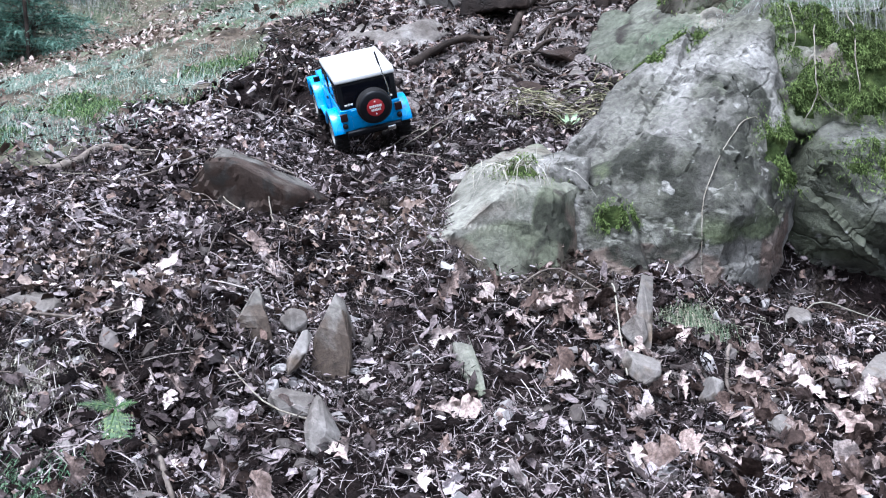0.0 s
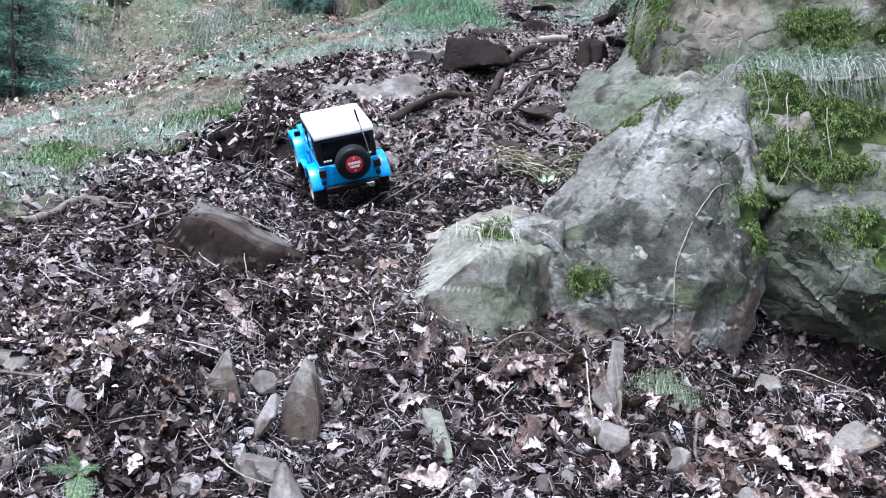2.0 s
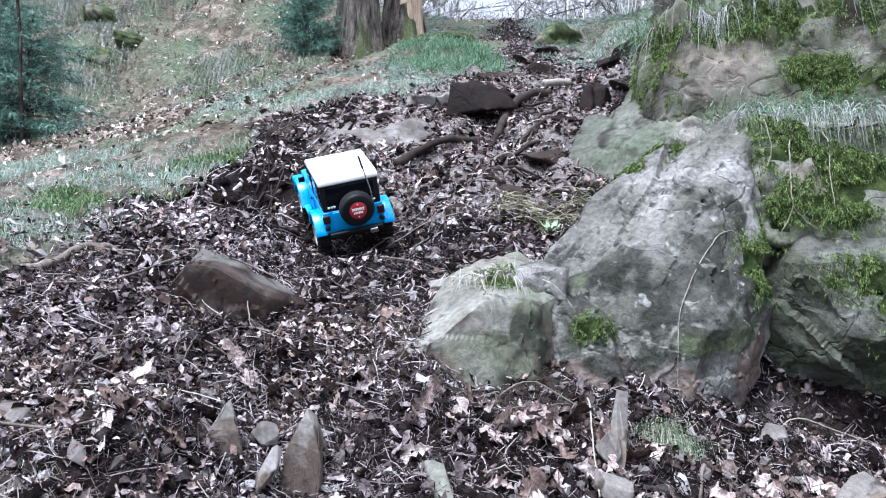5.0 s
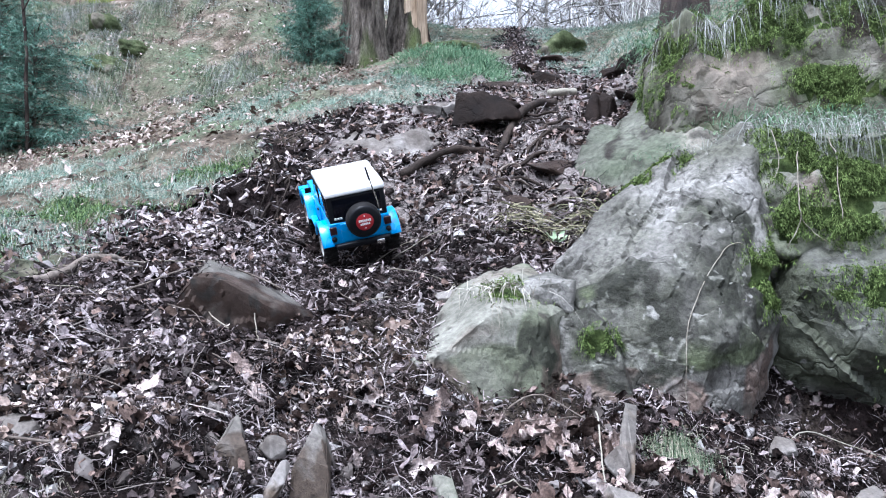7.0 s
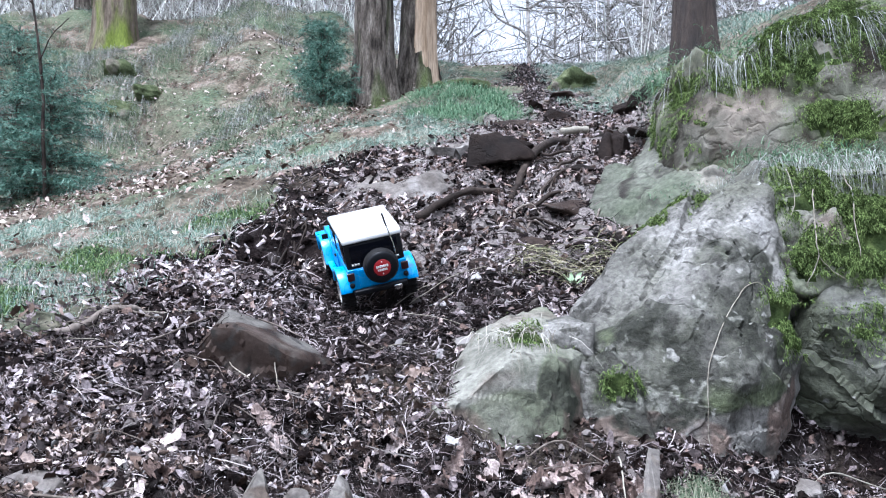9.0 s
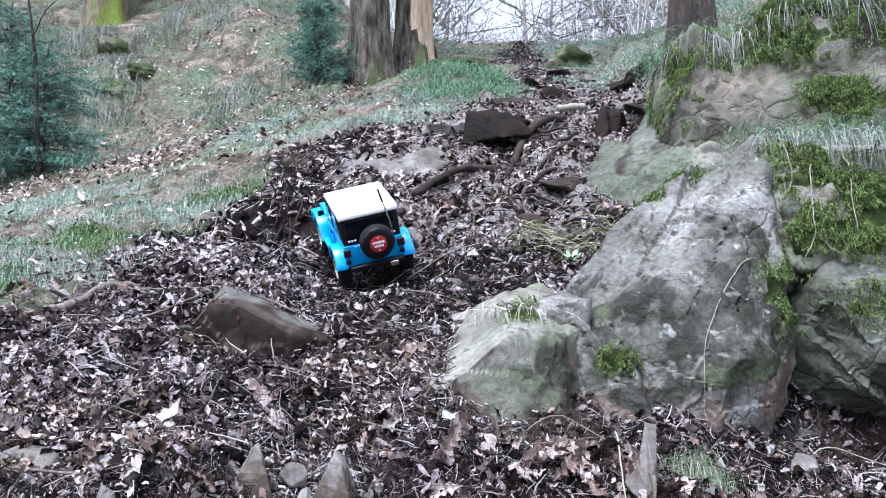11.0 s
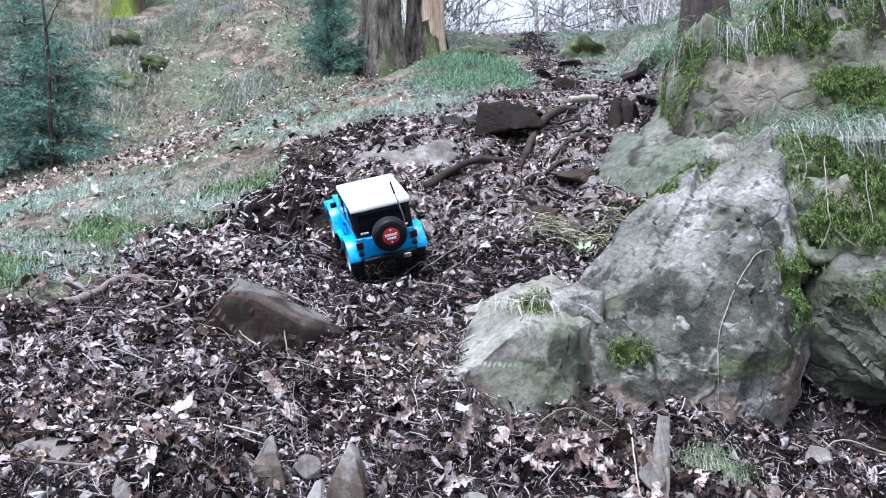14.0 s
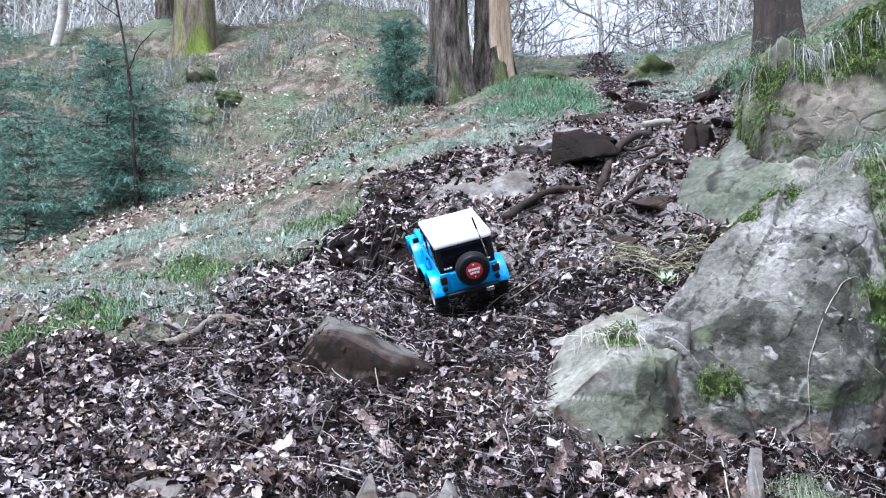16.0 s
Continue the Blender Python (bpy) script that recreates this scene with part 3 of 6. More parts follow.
gx, gy = spaced(-90, 90, -1.4, 1.3, 0.020, 1.045), spaced(-25, 130, 1.05, 3.2, 0.020, 1.04)
GX, GY = np.meshgrid(gx, gy)
GZ = ground_z(GX, GY)
nx, ny = len(gx), len(gy)
idx = np.arange(nx * ny).reshape(ny, nx)
quads = np.stack([idx[:-1, :-1], idx[:-1, 1:], idx[1:, 1:], idx[1:, :-1]], -1).reshape(-1, 4)
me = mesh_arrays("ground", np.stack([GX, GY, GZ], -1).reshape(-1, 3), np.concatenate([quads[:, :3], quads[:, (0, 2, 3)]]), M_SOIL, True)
me.materials.append(M_TURF)
bare = trodden(GX, GY)[:-1, :-1].reshape(-1) > 0.5
me.polygons.foreach_set("material_index", np.tile(np.where(bare, 0, 1), 2).astype(np.int32))
ground = tagged(new("ground", me), "steep woodland slope of dark wet soil and rough turf", "ground", kind="structure")


def hull_rock(name, corners, label, rough=1.0, cell=0.02, seed=0, category="rock", material=None, soft=0, bed=(0.76, -0.62, -0.15), chunk=4.0, spacing=0.045, cuts=()):
    """A broken block: the hull of its corners, finely cut, split into flat facets and stepped along its beds
    (bed: the beds' normal); cuts: open cracks (from, to, half width, depth)."""
    bm = bmesh.new()
    for c in corners:
        bm.verts.new(c)
    bmesh.ops.convex_hull(bm, input=bm.verts)
    bmesh.ops.delete(bm, geom=[v for v in bm.verts if not v.link_faces], context="VERTS")
    bmesh.ops.triangulate(bm, faces=bm.faces)
    for _ in range(10):
        long = [e for e in bm.edges if e.calc_length() > cell * 1.6]
        if not long:
            break
        bmesh.ops.subdivide_edges(bm, edges=long, cuts=1)
        bmesh.ops.triangulate(bm, faces=[f for f in bm.faces if len(f.verts) > 3])
    bmesh.ops.remove_doubles(bm, verts=bm.verts, dist=cell * 0.35)
    bmesh.ops.beautify_fill(bm, faces=bm.faces[:], edges=[e for e in bm.edges if e.calc_face_angle(9) < 0.02])
    for _ in range(soft):
        bmesh.ops.smooth_vert(bm, verts=bm.verts, factor=0.5, use_axis_x=True, use_axis_y=True, use_axis_z=True)
    bm.normal_update()
    off = Vector((seed * 3.7, seed * 1.3, seed * 7.1))
    across = Vector(bed).normalized()
    moved = []
    for v in bm.verts:
        p = v.co + off
        warp = p + 0.02 * noise.noise_vector(p * 6)
        d = 0.0
        for scale, tip, step in ((chunk * 0.7, 0.11, 0.012), (chunk * 2.3, 0.07, 0.004)):
            dist, cells = noise.voronoi(warp * scale)
            c = Vector(cells[0])
            slant = noise.cell_vector(c * 7.3 + Vector((3.1, 5.7, 1.9)))
            d += tip * slant.dot(warp - c / scale) + step * noise.cell(c * 5.1)
        up = max(0.0, min(1.0, v.normal.z * 2.2 - 0.25))
        show = max(0.0, min(1.0, 0.15 + 0.5 * up + 1.5 * noise.noise(p * 3.3)))
        run = p.dot(across) + 0.008 * noise.noise(p * 8) + 0.045 * noise.noise(p * 2.5)
        for k, amp in ((0.5, 0.016), (1.7, 0.005)):
            q = run * k / spacing
            row = math.floor(q)
            saw = q - row
            keep = max(0.0, min(1.0, 0.35 + 2.5 * noise.noise(p * 3.5 + Vector((row * 3.3, 0, 0)))))
            d += amp * show * keep * (saw if saw < 0.78 else (1 - saw) * 3.5)
        d += 0.010 * noise.fractal(p * 9, 0.9, 2.0, 4) * (1.0 - 0.7 * up)
        d += 0.0016 * noise.fractal(p * 55, 0.8, 2.0, 4)
        for a, b, w, deep in cuts:
            a, run = Vector(a), Vector(b) - Vector(a)
            u = max(0.0, min(1.0, (v.co - a).dot(run) / run.length_squared))
            away = (v.co - a - run * u + 0.012 * noise.noise_vector(v.co * 14)).length
            if away < 3 * w:
                d -= deep * max(0.0, 1 - away / (w * (1.2 - 0.7 * u))) - 0.004 * max(0.0, 1 - abs(away - 1.8 * w) / w)
        moved.append(v.co + v.normal * (d - 0.006) * rough)
    for v, co in zip(bm.verts, moved):
        v.co = co
    ob = thing(name, bm, [material or M_ROCK, M_MOSSPAD], label, category)
    if cell < 0.0085:
        ob.data.set_sharp_from_angle(angle=radians(22))
    return ob


def stain(ob, spots, index=1, ragged=2.0, size=14):
    """Lays another surface (moss felt, algae, rust) over the faces of a rock within the given spots (centre, reach)."""
    for f in ob.data.polygons:
        c = f.center
        n = 0.35 * noise.fractal(c * size, 0.9, 2, 3)
        for (x, y, z), (a, b, h) in spots:
            if ((c.x - x) / a) ** 2 + ((c.y - y) / b) ** 2 + ((c.z - z) / h) ** 2 < 1 + n * ragged:
                f.material_index = index
                break


def weather(ob, kind, spots):
    """Says how strongly a kind of weathering grips each point of a rock, 0 to 1, by spots (centre, reach)."""
    at = ob.data.attributes.new(kind, "FLOAT", "POINT")
    co = np.empty(len(ob.data.vertices) * 3, np.float32)
    ob.data.vertices.foreach_get("co", co)
    co = co.reshape(-1, 3)
    grip = np.zeros(len(co))
    for c, r in spots:
        grip = np.maximum(grip, 1 - (((co - np.asarray(c)) / np.asarray(r)) ** 2).sum(1))
    at.data.foreach_set("value", np.clip(grip * 1.2, 0, 0.40).astype(np.float32))


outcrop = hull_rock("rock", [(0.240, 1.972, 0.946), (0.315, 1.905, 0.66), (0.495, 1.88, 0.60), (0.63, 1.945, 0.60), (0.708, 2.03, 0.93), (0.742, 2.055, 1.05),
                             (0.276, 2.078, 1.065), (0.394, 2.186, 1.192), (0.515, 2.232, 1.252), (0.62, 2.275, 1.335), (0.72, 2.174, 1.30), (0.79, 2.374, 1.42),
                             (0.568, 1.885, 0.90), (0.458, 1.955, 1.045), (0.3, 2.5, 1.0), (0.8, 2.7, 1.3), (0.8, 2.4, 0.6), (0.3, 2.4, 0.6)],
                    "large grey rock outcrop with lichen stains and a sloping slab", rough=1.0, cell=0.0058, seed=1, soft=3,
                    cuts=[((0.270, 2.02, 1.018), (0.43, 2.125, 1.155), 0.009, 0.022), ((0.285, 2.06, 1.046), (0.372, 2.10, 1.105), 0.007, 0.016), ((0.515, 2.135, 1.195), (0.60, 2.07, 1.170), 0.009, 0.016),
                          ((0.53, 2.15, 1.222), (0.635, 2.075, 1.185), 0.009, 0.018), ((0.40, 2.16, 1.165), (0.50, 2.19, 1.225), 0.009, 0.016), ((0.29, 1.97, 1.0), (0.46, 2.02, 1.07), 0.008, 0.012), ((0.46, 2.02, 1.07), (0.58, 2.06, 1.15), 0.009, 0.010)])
ledge = hull_rock("rock", [(-0.040, 1.775, 0.822), (-0.025, 1.805, 0.846), (0.017, 1.852, 0.866), (0.073, 1.942, 0.890),
                           (-0.075, 1.862, 0.74), (-0.055, 1.912, 0.85), (0.075, 2.065, 1.005), (0.129, 1.852, 0.955), (0.099, 1.79, 0.66), (0.23, 1.84, 0.66),
                           (0.262, 1.90, 0.66), (0.235, 1.895, 0.945), (0.285, 1.985, 0.965), (0.214, 2.116, 1.045), (0.1, 2.25, 0.8)],
                  "low rock ledge with green algae stains beside the track", rough=0.62, cell=0.007, seed=2, material=M_LEDGE, bed=(0.9, 0.1, 0.5), chunk=3.2, soft=3)
hull_rock("rock", [(0.175, 1.955, 0.96), (0.30, 1.96, 0.955), (0.305, 1.99, 1.02), (0.26, 2.06, 1.045), (0.17, 2.02, 1.02), (0.22, 1.945, 1.0), (0.28, 2.09, 0.96)],
          "angular grey stone lying on the ledge", rough=0.3, cell=0.010, seed=9, category="stone", chunk=9)
block = hull_rock("rock", [(0.70, 2.25, 0.60), (0.745, 2.105, 0.943), (0.787, 2.098, 1.05), (0.812, 2.044, 1.05), (0.885, 2.038, 1.008), (0.906, 2.007, 0.888),
                           (0.95, 2.28, 0.60), (1.3, 2.03, 0.86), (1.3, 2.3, 0.6), (0.864, 2.15, 1.10), (1.3, 2.12, 1.05), (0.8, 2.6, 1.1), (1.3, 2.6, 1.1)],
                  "fractured grey rock block beside a dark cleft", rough=1.2, cell=0.008, seed=3, material=M_BLOCKROCK, bed=(0.5, -0.4, 0.75), spacing=0.06, soft=2)
shelf = hull_rock("rock", [(0.73, 2.19, 1.27), (0.80, 2.29, 1.405), (1.0, 2.27, 1.41), (1.5, 2.30, 1.40), (0.76, 2.12, 1.10), (0.87, 2.14, 1.06), (1.1, 2.16, 1.02),
                           (1.6, 2.2, 1.0), (1.7, 2.75, 1.48), (0.8, 2.75, 1.45), (0.9, 2.7, 0.9)],
                  "mossy rock shelf under hanging dry grass", rough=1.2, cell=0.014, seed=12, material=M_LEDGE)
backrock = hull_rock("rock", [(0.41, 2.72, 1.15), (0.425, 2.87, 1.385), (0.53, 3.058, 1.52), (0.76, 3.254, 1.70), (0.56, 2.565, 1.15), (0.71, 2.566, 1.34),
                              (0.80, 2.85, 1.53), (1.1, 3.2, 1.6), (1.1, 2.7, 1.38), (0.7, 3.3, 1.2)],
                     "pale grey-green rock face behind the outcrop", rough=1.1, cell=0.014, seed=4, material=M_BACKROCK, spacing=0.06)
bank = hull_rock("bank", [(0.677, 3.17, 1.484), (0.675, 2.918, 1.497), (0.754, 2.774, 1.423), (1.25, 2.56, 1.1), (2.6, 2.35, 1.0), (0.788, 3.539, 1.855), (0.776, 3.288, 1.853), (0.821, 3.083, 1.835), (0.909, 2.978, 1.872), (0.982, 2.874, 1.905), (2.6, 2.75, 2.32), (2.8, 5.0, 2.5), (1.145, 4.515, 2.172), (0.973, 4.13, 1.985), (0.869, 3.948, 1.766), (2.8, 5, 1.2)],
                 "sandy earth bank with moss and overhanging grass", rough=2.2, cell=0.028, seed=14, material=M_BANK, category="bank", soft=1, chunk=3.2, spacing=0.11, bed=(0.2, -0.3, 0.9))
tagged(bank, kind="structure")
boulder = hull_rock("boulder", [(-0.515, 1.985, 0.975), (-0.465, 1.945, 1.018), (-0.395, 1.93, 1.012), (-0.30, 1.95, 0.955), (-0.215, 2.0, 0.93), (-0.50, 2.0, 0.86), (-0.40, 1.975, 0.86), (-0.30, 1.985, 0.86),
                                (-0.22, 2.03, 0.88), (-0.47, 2.14, 1.065), (-0.37, 2.14, 1.025), (-0.265, 2.07, 0.94), (-0.53, 2.12, 1.0)],
                    "brown rounded boulder half buried in leaf litter", rough=0.36, cell=0.0080, seed=15, category="boulder", material=M_BOULDER, soft=3, bed=(0.1, -0.2, 0.97), chunk=3)
hull_rock("rock", [(0.055, 3.155, 1.53), (0.08, 3.19, 1.675), (0.183, 3.242, 1.70), (0.30, 3.209, 1.62), (0.31, 3.2, 1.58), (0.2, 3.14, 1.56), (0.2, 3.4, 1.62)],
          "dark brown wet rock lying on the track", rough=0.6, cell=0.014, seed=6, material=M_DARKROCK, soft=2)
hull_rock("rock", [(0.50, 3.30, 1.50), (0.54, 3.34, 1.68), (0.62, 3.5, 1.76), (0.72, 3.55, 1.6), (0.60, 3.25, 1.5), (0.66, 3.4, 1.72)],
          "dark wet rock under the earth bank", rough=0.7, cell=0.016, seed=7, material=M_DARKROCK, soft=2)
hull_rock("rock", [(-0.46, 3.00, 1.33), (-0.30, 3.25, 1.525), (-0.05, 3.36, 1.60), (0.05, 3.12, 1.48), (-0.15, 2.90, 1.34), (-0.2, 3.05, 1.455), (-0.4, 3.3, 1.45)],
          "flat worn grey rock surfacing through the track", rough=1.3, cell=0.012, seed=8, material=M_DUSTED, soft=1)

hull_rock("rock", [(0.80, 4.28, 2.00), (0.83, 4.30, 2.07), (0.93, 4.36, 2.15), (1.02, 4.42, 2.16), (1.0, 4.36, 2.06), (0.9, 4.6, 2.1), (1.05, 4.6, 2.15), (0.86, 4.5, 1.98)],
          "dark wet rock jutting from the slope above the track", rough=0.8, cell=0.018, seed=24, material=M_DARKROCK, soft=1)
hull_rock("rock", [(-0.12, 3.50, 1.60), (0.02, 3.82, 1.765), (0.20, 3.90, 1.80), (0.26, 3.62, 1.71), (0.06, 3.42, 1.62), (0.05, 3.6, 1.72), (-0.05, 3.75, 1.66)],
          "flat dusty rock slab worn bare on the track", rough=1.2, cell=0.014, seed=21, material=M_DUSTED, soft=1)

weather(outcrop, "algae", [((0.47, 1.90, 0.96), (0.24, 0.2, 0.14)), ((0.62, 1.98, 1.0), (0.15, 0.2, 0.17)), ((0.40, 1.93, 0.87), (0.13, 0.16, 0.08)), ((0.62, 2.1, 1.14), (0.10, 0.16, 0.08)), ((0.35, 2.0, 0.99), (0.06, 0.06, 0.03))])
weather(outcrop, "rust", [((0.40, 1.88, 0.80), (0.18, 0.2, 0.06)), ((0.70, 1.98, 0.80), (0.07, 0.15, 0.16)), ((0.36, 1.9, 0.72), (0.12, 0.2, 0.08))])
weather(block, "algae", [((0.95, 2.05, 0.88), (0.25, 0.3, 0.08)), ((0.80, 2.08, 0.95), (0.06, 0.3, 0.15)), ((1.1, 2.05, 1.0), (0.12, 0.15, 0.1))])
weather(ledge, "algae", [((0.14, 1.8, 0.84), (0.12, 0.15, 0.07)), ((0.23, 1.85, 0.88), (0.06, 0.15, 0.12))])
weather(ledge, "rust", [((0.27, 1.86, 0.80), (0.05, 0.15, 0.2)), ((0.02, 1.84, 0.80), (0.09, 0.15, 0.08))])
weather(boulder, "dust", [((-0.42, 2.06, 1.06), (0.17, 0.13, 0.055)), ((-0.27, 2.06, 0.99), (0.11, 0.1, 0.04))])
weather(ground, "silt", [((0.1, 3.0, 1.45), (0.5, 0.6, 1)), ((0.4, 3.7, 1.8), (0.5, 0.7, 1)), ((0.6, 5.0, 2.1), (0.5, 1.3, 1))])
weather(shelf, "algae", [((0.8, 2.1, 1.15), (0.1, 0.2, 0.1))])

# ---- leaf litter, debris, stones ----


def pick(n, x0, x1, y0, y1, weight):
    """n places in a stretch of the plan, thinned by weight(x, y) in 0..1."""
    xs, ys = [], []
    have = 0
    while have < n:
        x, y = rng.uniform(x0, x1, n * 2), rng.uniform(y0, y1, n * 2)
        keep = rng.uniform(0, 1, n * 2) < weight(x, y)
        xs.append(x[keep])
        ys.append(y[keep])
        have += keep.sum()
    return np.concatenate(xs)[:n], np.concatenate(ys)[:n]


def litter(x, y, templates, lo, hi, lift, tilt, power=1.0):
    n = len(x)
    nrm = ground_normals(x, y)
    at = np.stack([x, y, ground_z(x, y)], -1) + nrm * (rng.uniform(0, 1, n) * lift)[:, None]
    frames, sizes = turns(n, nrm, tilt), lo + (hi - lo) * rng.uniform(0, 1, n) ** power
    which = rng.integers(0, len(templates), n)
    return joined([strewn(t, at[which == k], frames[which == k], sizes[which == k]) for k, t in enumerate(templates)])


def drifts(x, y):
    """Where the leaves have blown together, 0.25 to 1."""
    return np.clip(0.55 + 0.65 * fbm(x, y, 0.35, 3, 31), 0.12, 1)


def open_turf(x, y):
    """How thickly grass covers the slope beside the track, 0 to 1; bare under the firs."""
    under = np.exp(-(((x + 2.05) / 0.8) ** 2) - ((y - 5.0) / 0.9) ** 2) + 1.2 * np.exp(-(((x + 1.65) / 0.6) ** 2) - ((y - 4.25) / 0.4) ** 2) + 0.7 * np.exp(-(((x + 1.15) / 0.25) ** 2) - ((y - 4.4) / 0.35) ** 2)
    return np.clip(0.16 + 1.9 * fbm(x, y, 0.42, 3, 71) - 1.3 * under, 0.0, 1)


def clear_of_car(x, y):
    return ramp(((x + 0.19) / 0.13) ** 2 + ((y - 2.5) / 0.22) ** 2, 0.3, 0.7) * ramp(((x + 0.47) / 0.09) ** 2 + ((y - 2.69) / 0.075) ** 2, 0.5, 1.0)


# the largest, nearest leaves, each a piece of the ground's cover
leaf_meshes = [mesh_arrays("leaf", v * 0.078, t, M_LEAF_ONE, True) for v, t in OAK]
lx, ly = pick(300, -0.55, 0.75, 1.15, 1.75, lambda x, y: drifts(x, y) * (0.12 + 0.88 * ramp(x, -0.3, 0.15)))
ln = ground_normals(lx, ly)
lf = turns(300, ln, 0.4)
for k in range(300):
    ob = new("leaf", leaf_meshes[k % len(leaf_meshes)])
    m = Matrix(lf[k].tolist()).to_4x4()
    m.translation = Vector((lx[k], ly[k], float(ground_z(lx[k], ly[k])))) + Vector(ln[k]) * rng.uniform(0.006, 0.018)
    ob.matrix_world = m @ Matrix.Scale(float(rng.uniform(0.45, 1.15)), 4)
    ob.parent = ground

x, y = pick(6500, -1.5, 1.4, 1.1, 2.5, lambda x, y: drifts(x, y) * trodden(x, y) * clear_of_car(x, y) * (0.45 + 0.55 * ramp(x + 0.8 * (y - 1.5), -0.3, 0.2)))
near_leaves = litter(x, y, LEAVES, 0.008, 0.036, 0.016, 0.55, 2.6)
x, y = pick(5500, -1.2, 1.1, 2.3, 9.0, lambda x, y: drifts(x, y) * trodden(x, y) * np.clip(2.6 / y, 0, 1) * clear_of_car(x, y))
track_leaves = litter(x, y, LEAVES, 0.010, 0.040, 0.012, 0.4, 2.0)
x, y = pick(10000, -5.5, 1.0, 2.0, 10.0, lambda x, y: (1 - trodden(x, y)) * np.clip(0.95 - open_turf(x, y), 0.2, 1) * np.clip(3.2 / y, 0.5, 1))
slope_leaves = litter(x, y, FLAKES, 0.014, 0.044, 0.045, 0.5, 1.8)
x, y = pick(6000, -2.9, -0.5, 3.7, 8.4, lambda x, y: np.clip(0.9 - open_turf(x, y), 0.1, 1) * (1 - trodden(x, y)) * np.clip(y / 6, 0, 1))
slope_leaves = joined([slope_leaves, litter(x, y, FLAKES, 0.016, 0.048, 0.04, 0.5, 1.6)])
x, y = pick(1700, -1.0, -0.02, 1.48, 1.95, lambda x, y: trodden(x, y) * np.clip(0.4 + fbm(x, y, 0.3, 3, 77), 0.02, 1))
slope_leaves = joined([slope_leaves, litter(x, y, LEAVES, 0.010, 0.030, 0.018, 0.5, 1.8)])
stuff("leaf_litter", *joined([near_leaves, track_leaves]), M_LEAF, "wet brown and bleached dead leaves strewn over the track", "leaf litter", True, parent=ground)
x, y = pick(3200, -0.9, 1.1, 2.5, 8.5, lambda x, y: trodden(x, y) * np.clip(2.6 / y, 0, 1))
slope_leaves = joined([slope_leaves, litter(x, y, FLAKES, 0.010, 0.045, 0.012, 0.4, 2.2)])
stuff("leaf_litter", *slope_leaves, M_LEAF_DRY, "dry bleached leaves lying in the grass", "leaf litter", True, parent=ground)

x, y = pick(17000, -1.4, 0.9, 1.05, 2.6, lambda x, y: trodden(x, y) * clear_of_car(x, y) * np.clip(0.4 + 1.1 * fbm(x, y, 0.22, 3, 131), 0.04, 1) * (1 - 0.75 * np.exp(-(((x + 0.12) / 0.28) ** 2) - ((y - 1.62) / 0.2) ** 2)) * (0.4 + 0.6 * ramp(-x, 0.1, 0.5)))
flakes = [litter(x, y, FLAKES, 0.007, 0.044, 0.014, 0.5, 3.0)]
x, y = pick(7000, -3.0, 2.6, -2.2, 1.15, lambda x, y: np.clip(0.5 + 0.8 * fbm(x, y, 0.4, 3, 141), 0.05, 1) * ramp(y, -2.4, 0.8) * (1 - 0.8 * ramp(np.abs(x), 1.2, 3.0)))
flakes.append(litter(x, y, FLAKES, 0.012, 0.055, 0.014, 0.45, 2.0))
x, y = pick(1400, -1.5, -0.6, 1.8, 2.5, lambda x, y: 1 - trodden(x, y))
flakes.append(litter(x, y, FLAKES, 0.008, 0.036, 0.02, 0.5, 2.2))
x, y = pick(2600, -2.2, 2.2, 1.1, 2.3, lambda x, y: trodden(x, y) * ramp(np.abs(x), 1.1, 1.5))
flakes.append(litter(x, y, FLAKES, 0.010, 0.05, 0.014, 0.45, 2.0))
stuff("leaf_fragments", *joined(flakes), M_FLAKE, "torn lilac-grey scraps of dead leaves on the soil", "leaf litter", True, parent=ground)
x, y = pick(76000, -1.5, 1.4, 1.08, 2.6, lambda x, y: trodden(x, y) * np.clip(0.6 - 0.6 * fbm(x, y, 0.25, 3, 51), 0.15, 1))
bits = [litter(x[:1200], y[:1200], [STICK], 0.012, 0.06, 0.014, 0.4, 2.0), litter(x[1200:50000], y[1200:50000], [FIBRE], 0.012, 0.050, 0.014, 0.45, 1.8), litter(x[50000:], y[50000:], [SHRED], 0.004, 0.018, 0.012, 0.6, 1.7)]
x, y = pick(9000, -2.6, 2.4, -1.8, 1.1, lambda x, y: ramp(y, -2.0, 0.8) * (1 - 0.8 * ramp(np.abs(x), 1.0, 2.6)))
bits.append(litter(x, y, [FIBRE], 0.015, 0.06, 0.012, 0.5, 1.8))
x, y = pick(42000, -0.75, 0.85, 1.08, 1.75, lambda x, y: trodden(x, y) * np.clip(0.75 - 0.4 * fbm(x, y, 0.2, 3, 57), 0.2, 1))
bits += [litter(x[:32000], y[:32000], [FIBRE], 0.008, 0.03, 0.010, 0.6, 1.6), litter(x[32000:], y[32000:], [SHRED], 0.003, 0.010, 0.008, 0.8, 1.5)]
x, y = pick(24000, -1.0, 1.1, 2.1, 9.0, lambda x, y: trodden(x, y) * clear_of_car(x, y) * np.clip(3.0 / y, 0, 1))
bits += [litter(x[:16000], y[:16000], [FIBRE], 0.015, 0.07, 0.015, 0.4, 1.8), litter(x[16000:], y[16000:], [SHRED], 0.01, 0.035, 0.012, 0.6, 1.5)]
x, y = pick(800, -1.2, 0.1, 1.08, 1.8, lambda x, y: trodden(x, y) * (1 - ramp(x, -0.35, 0.05)) * np.clip(0.6 + fbm(x, y, 0.2, 2, 91), 0.1, 1))
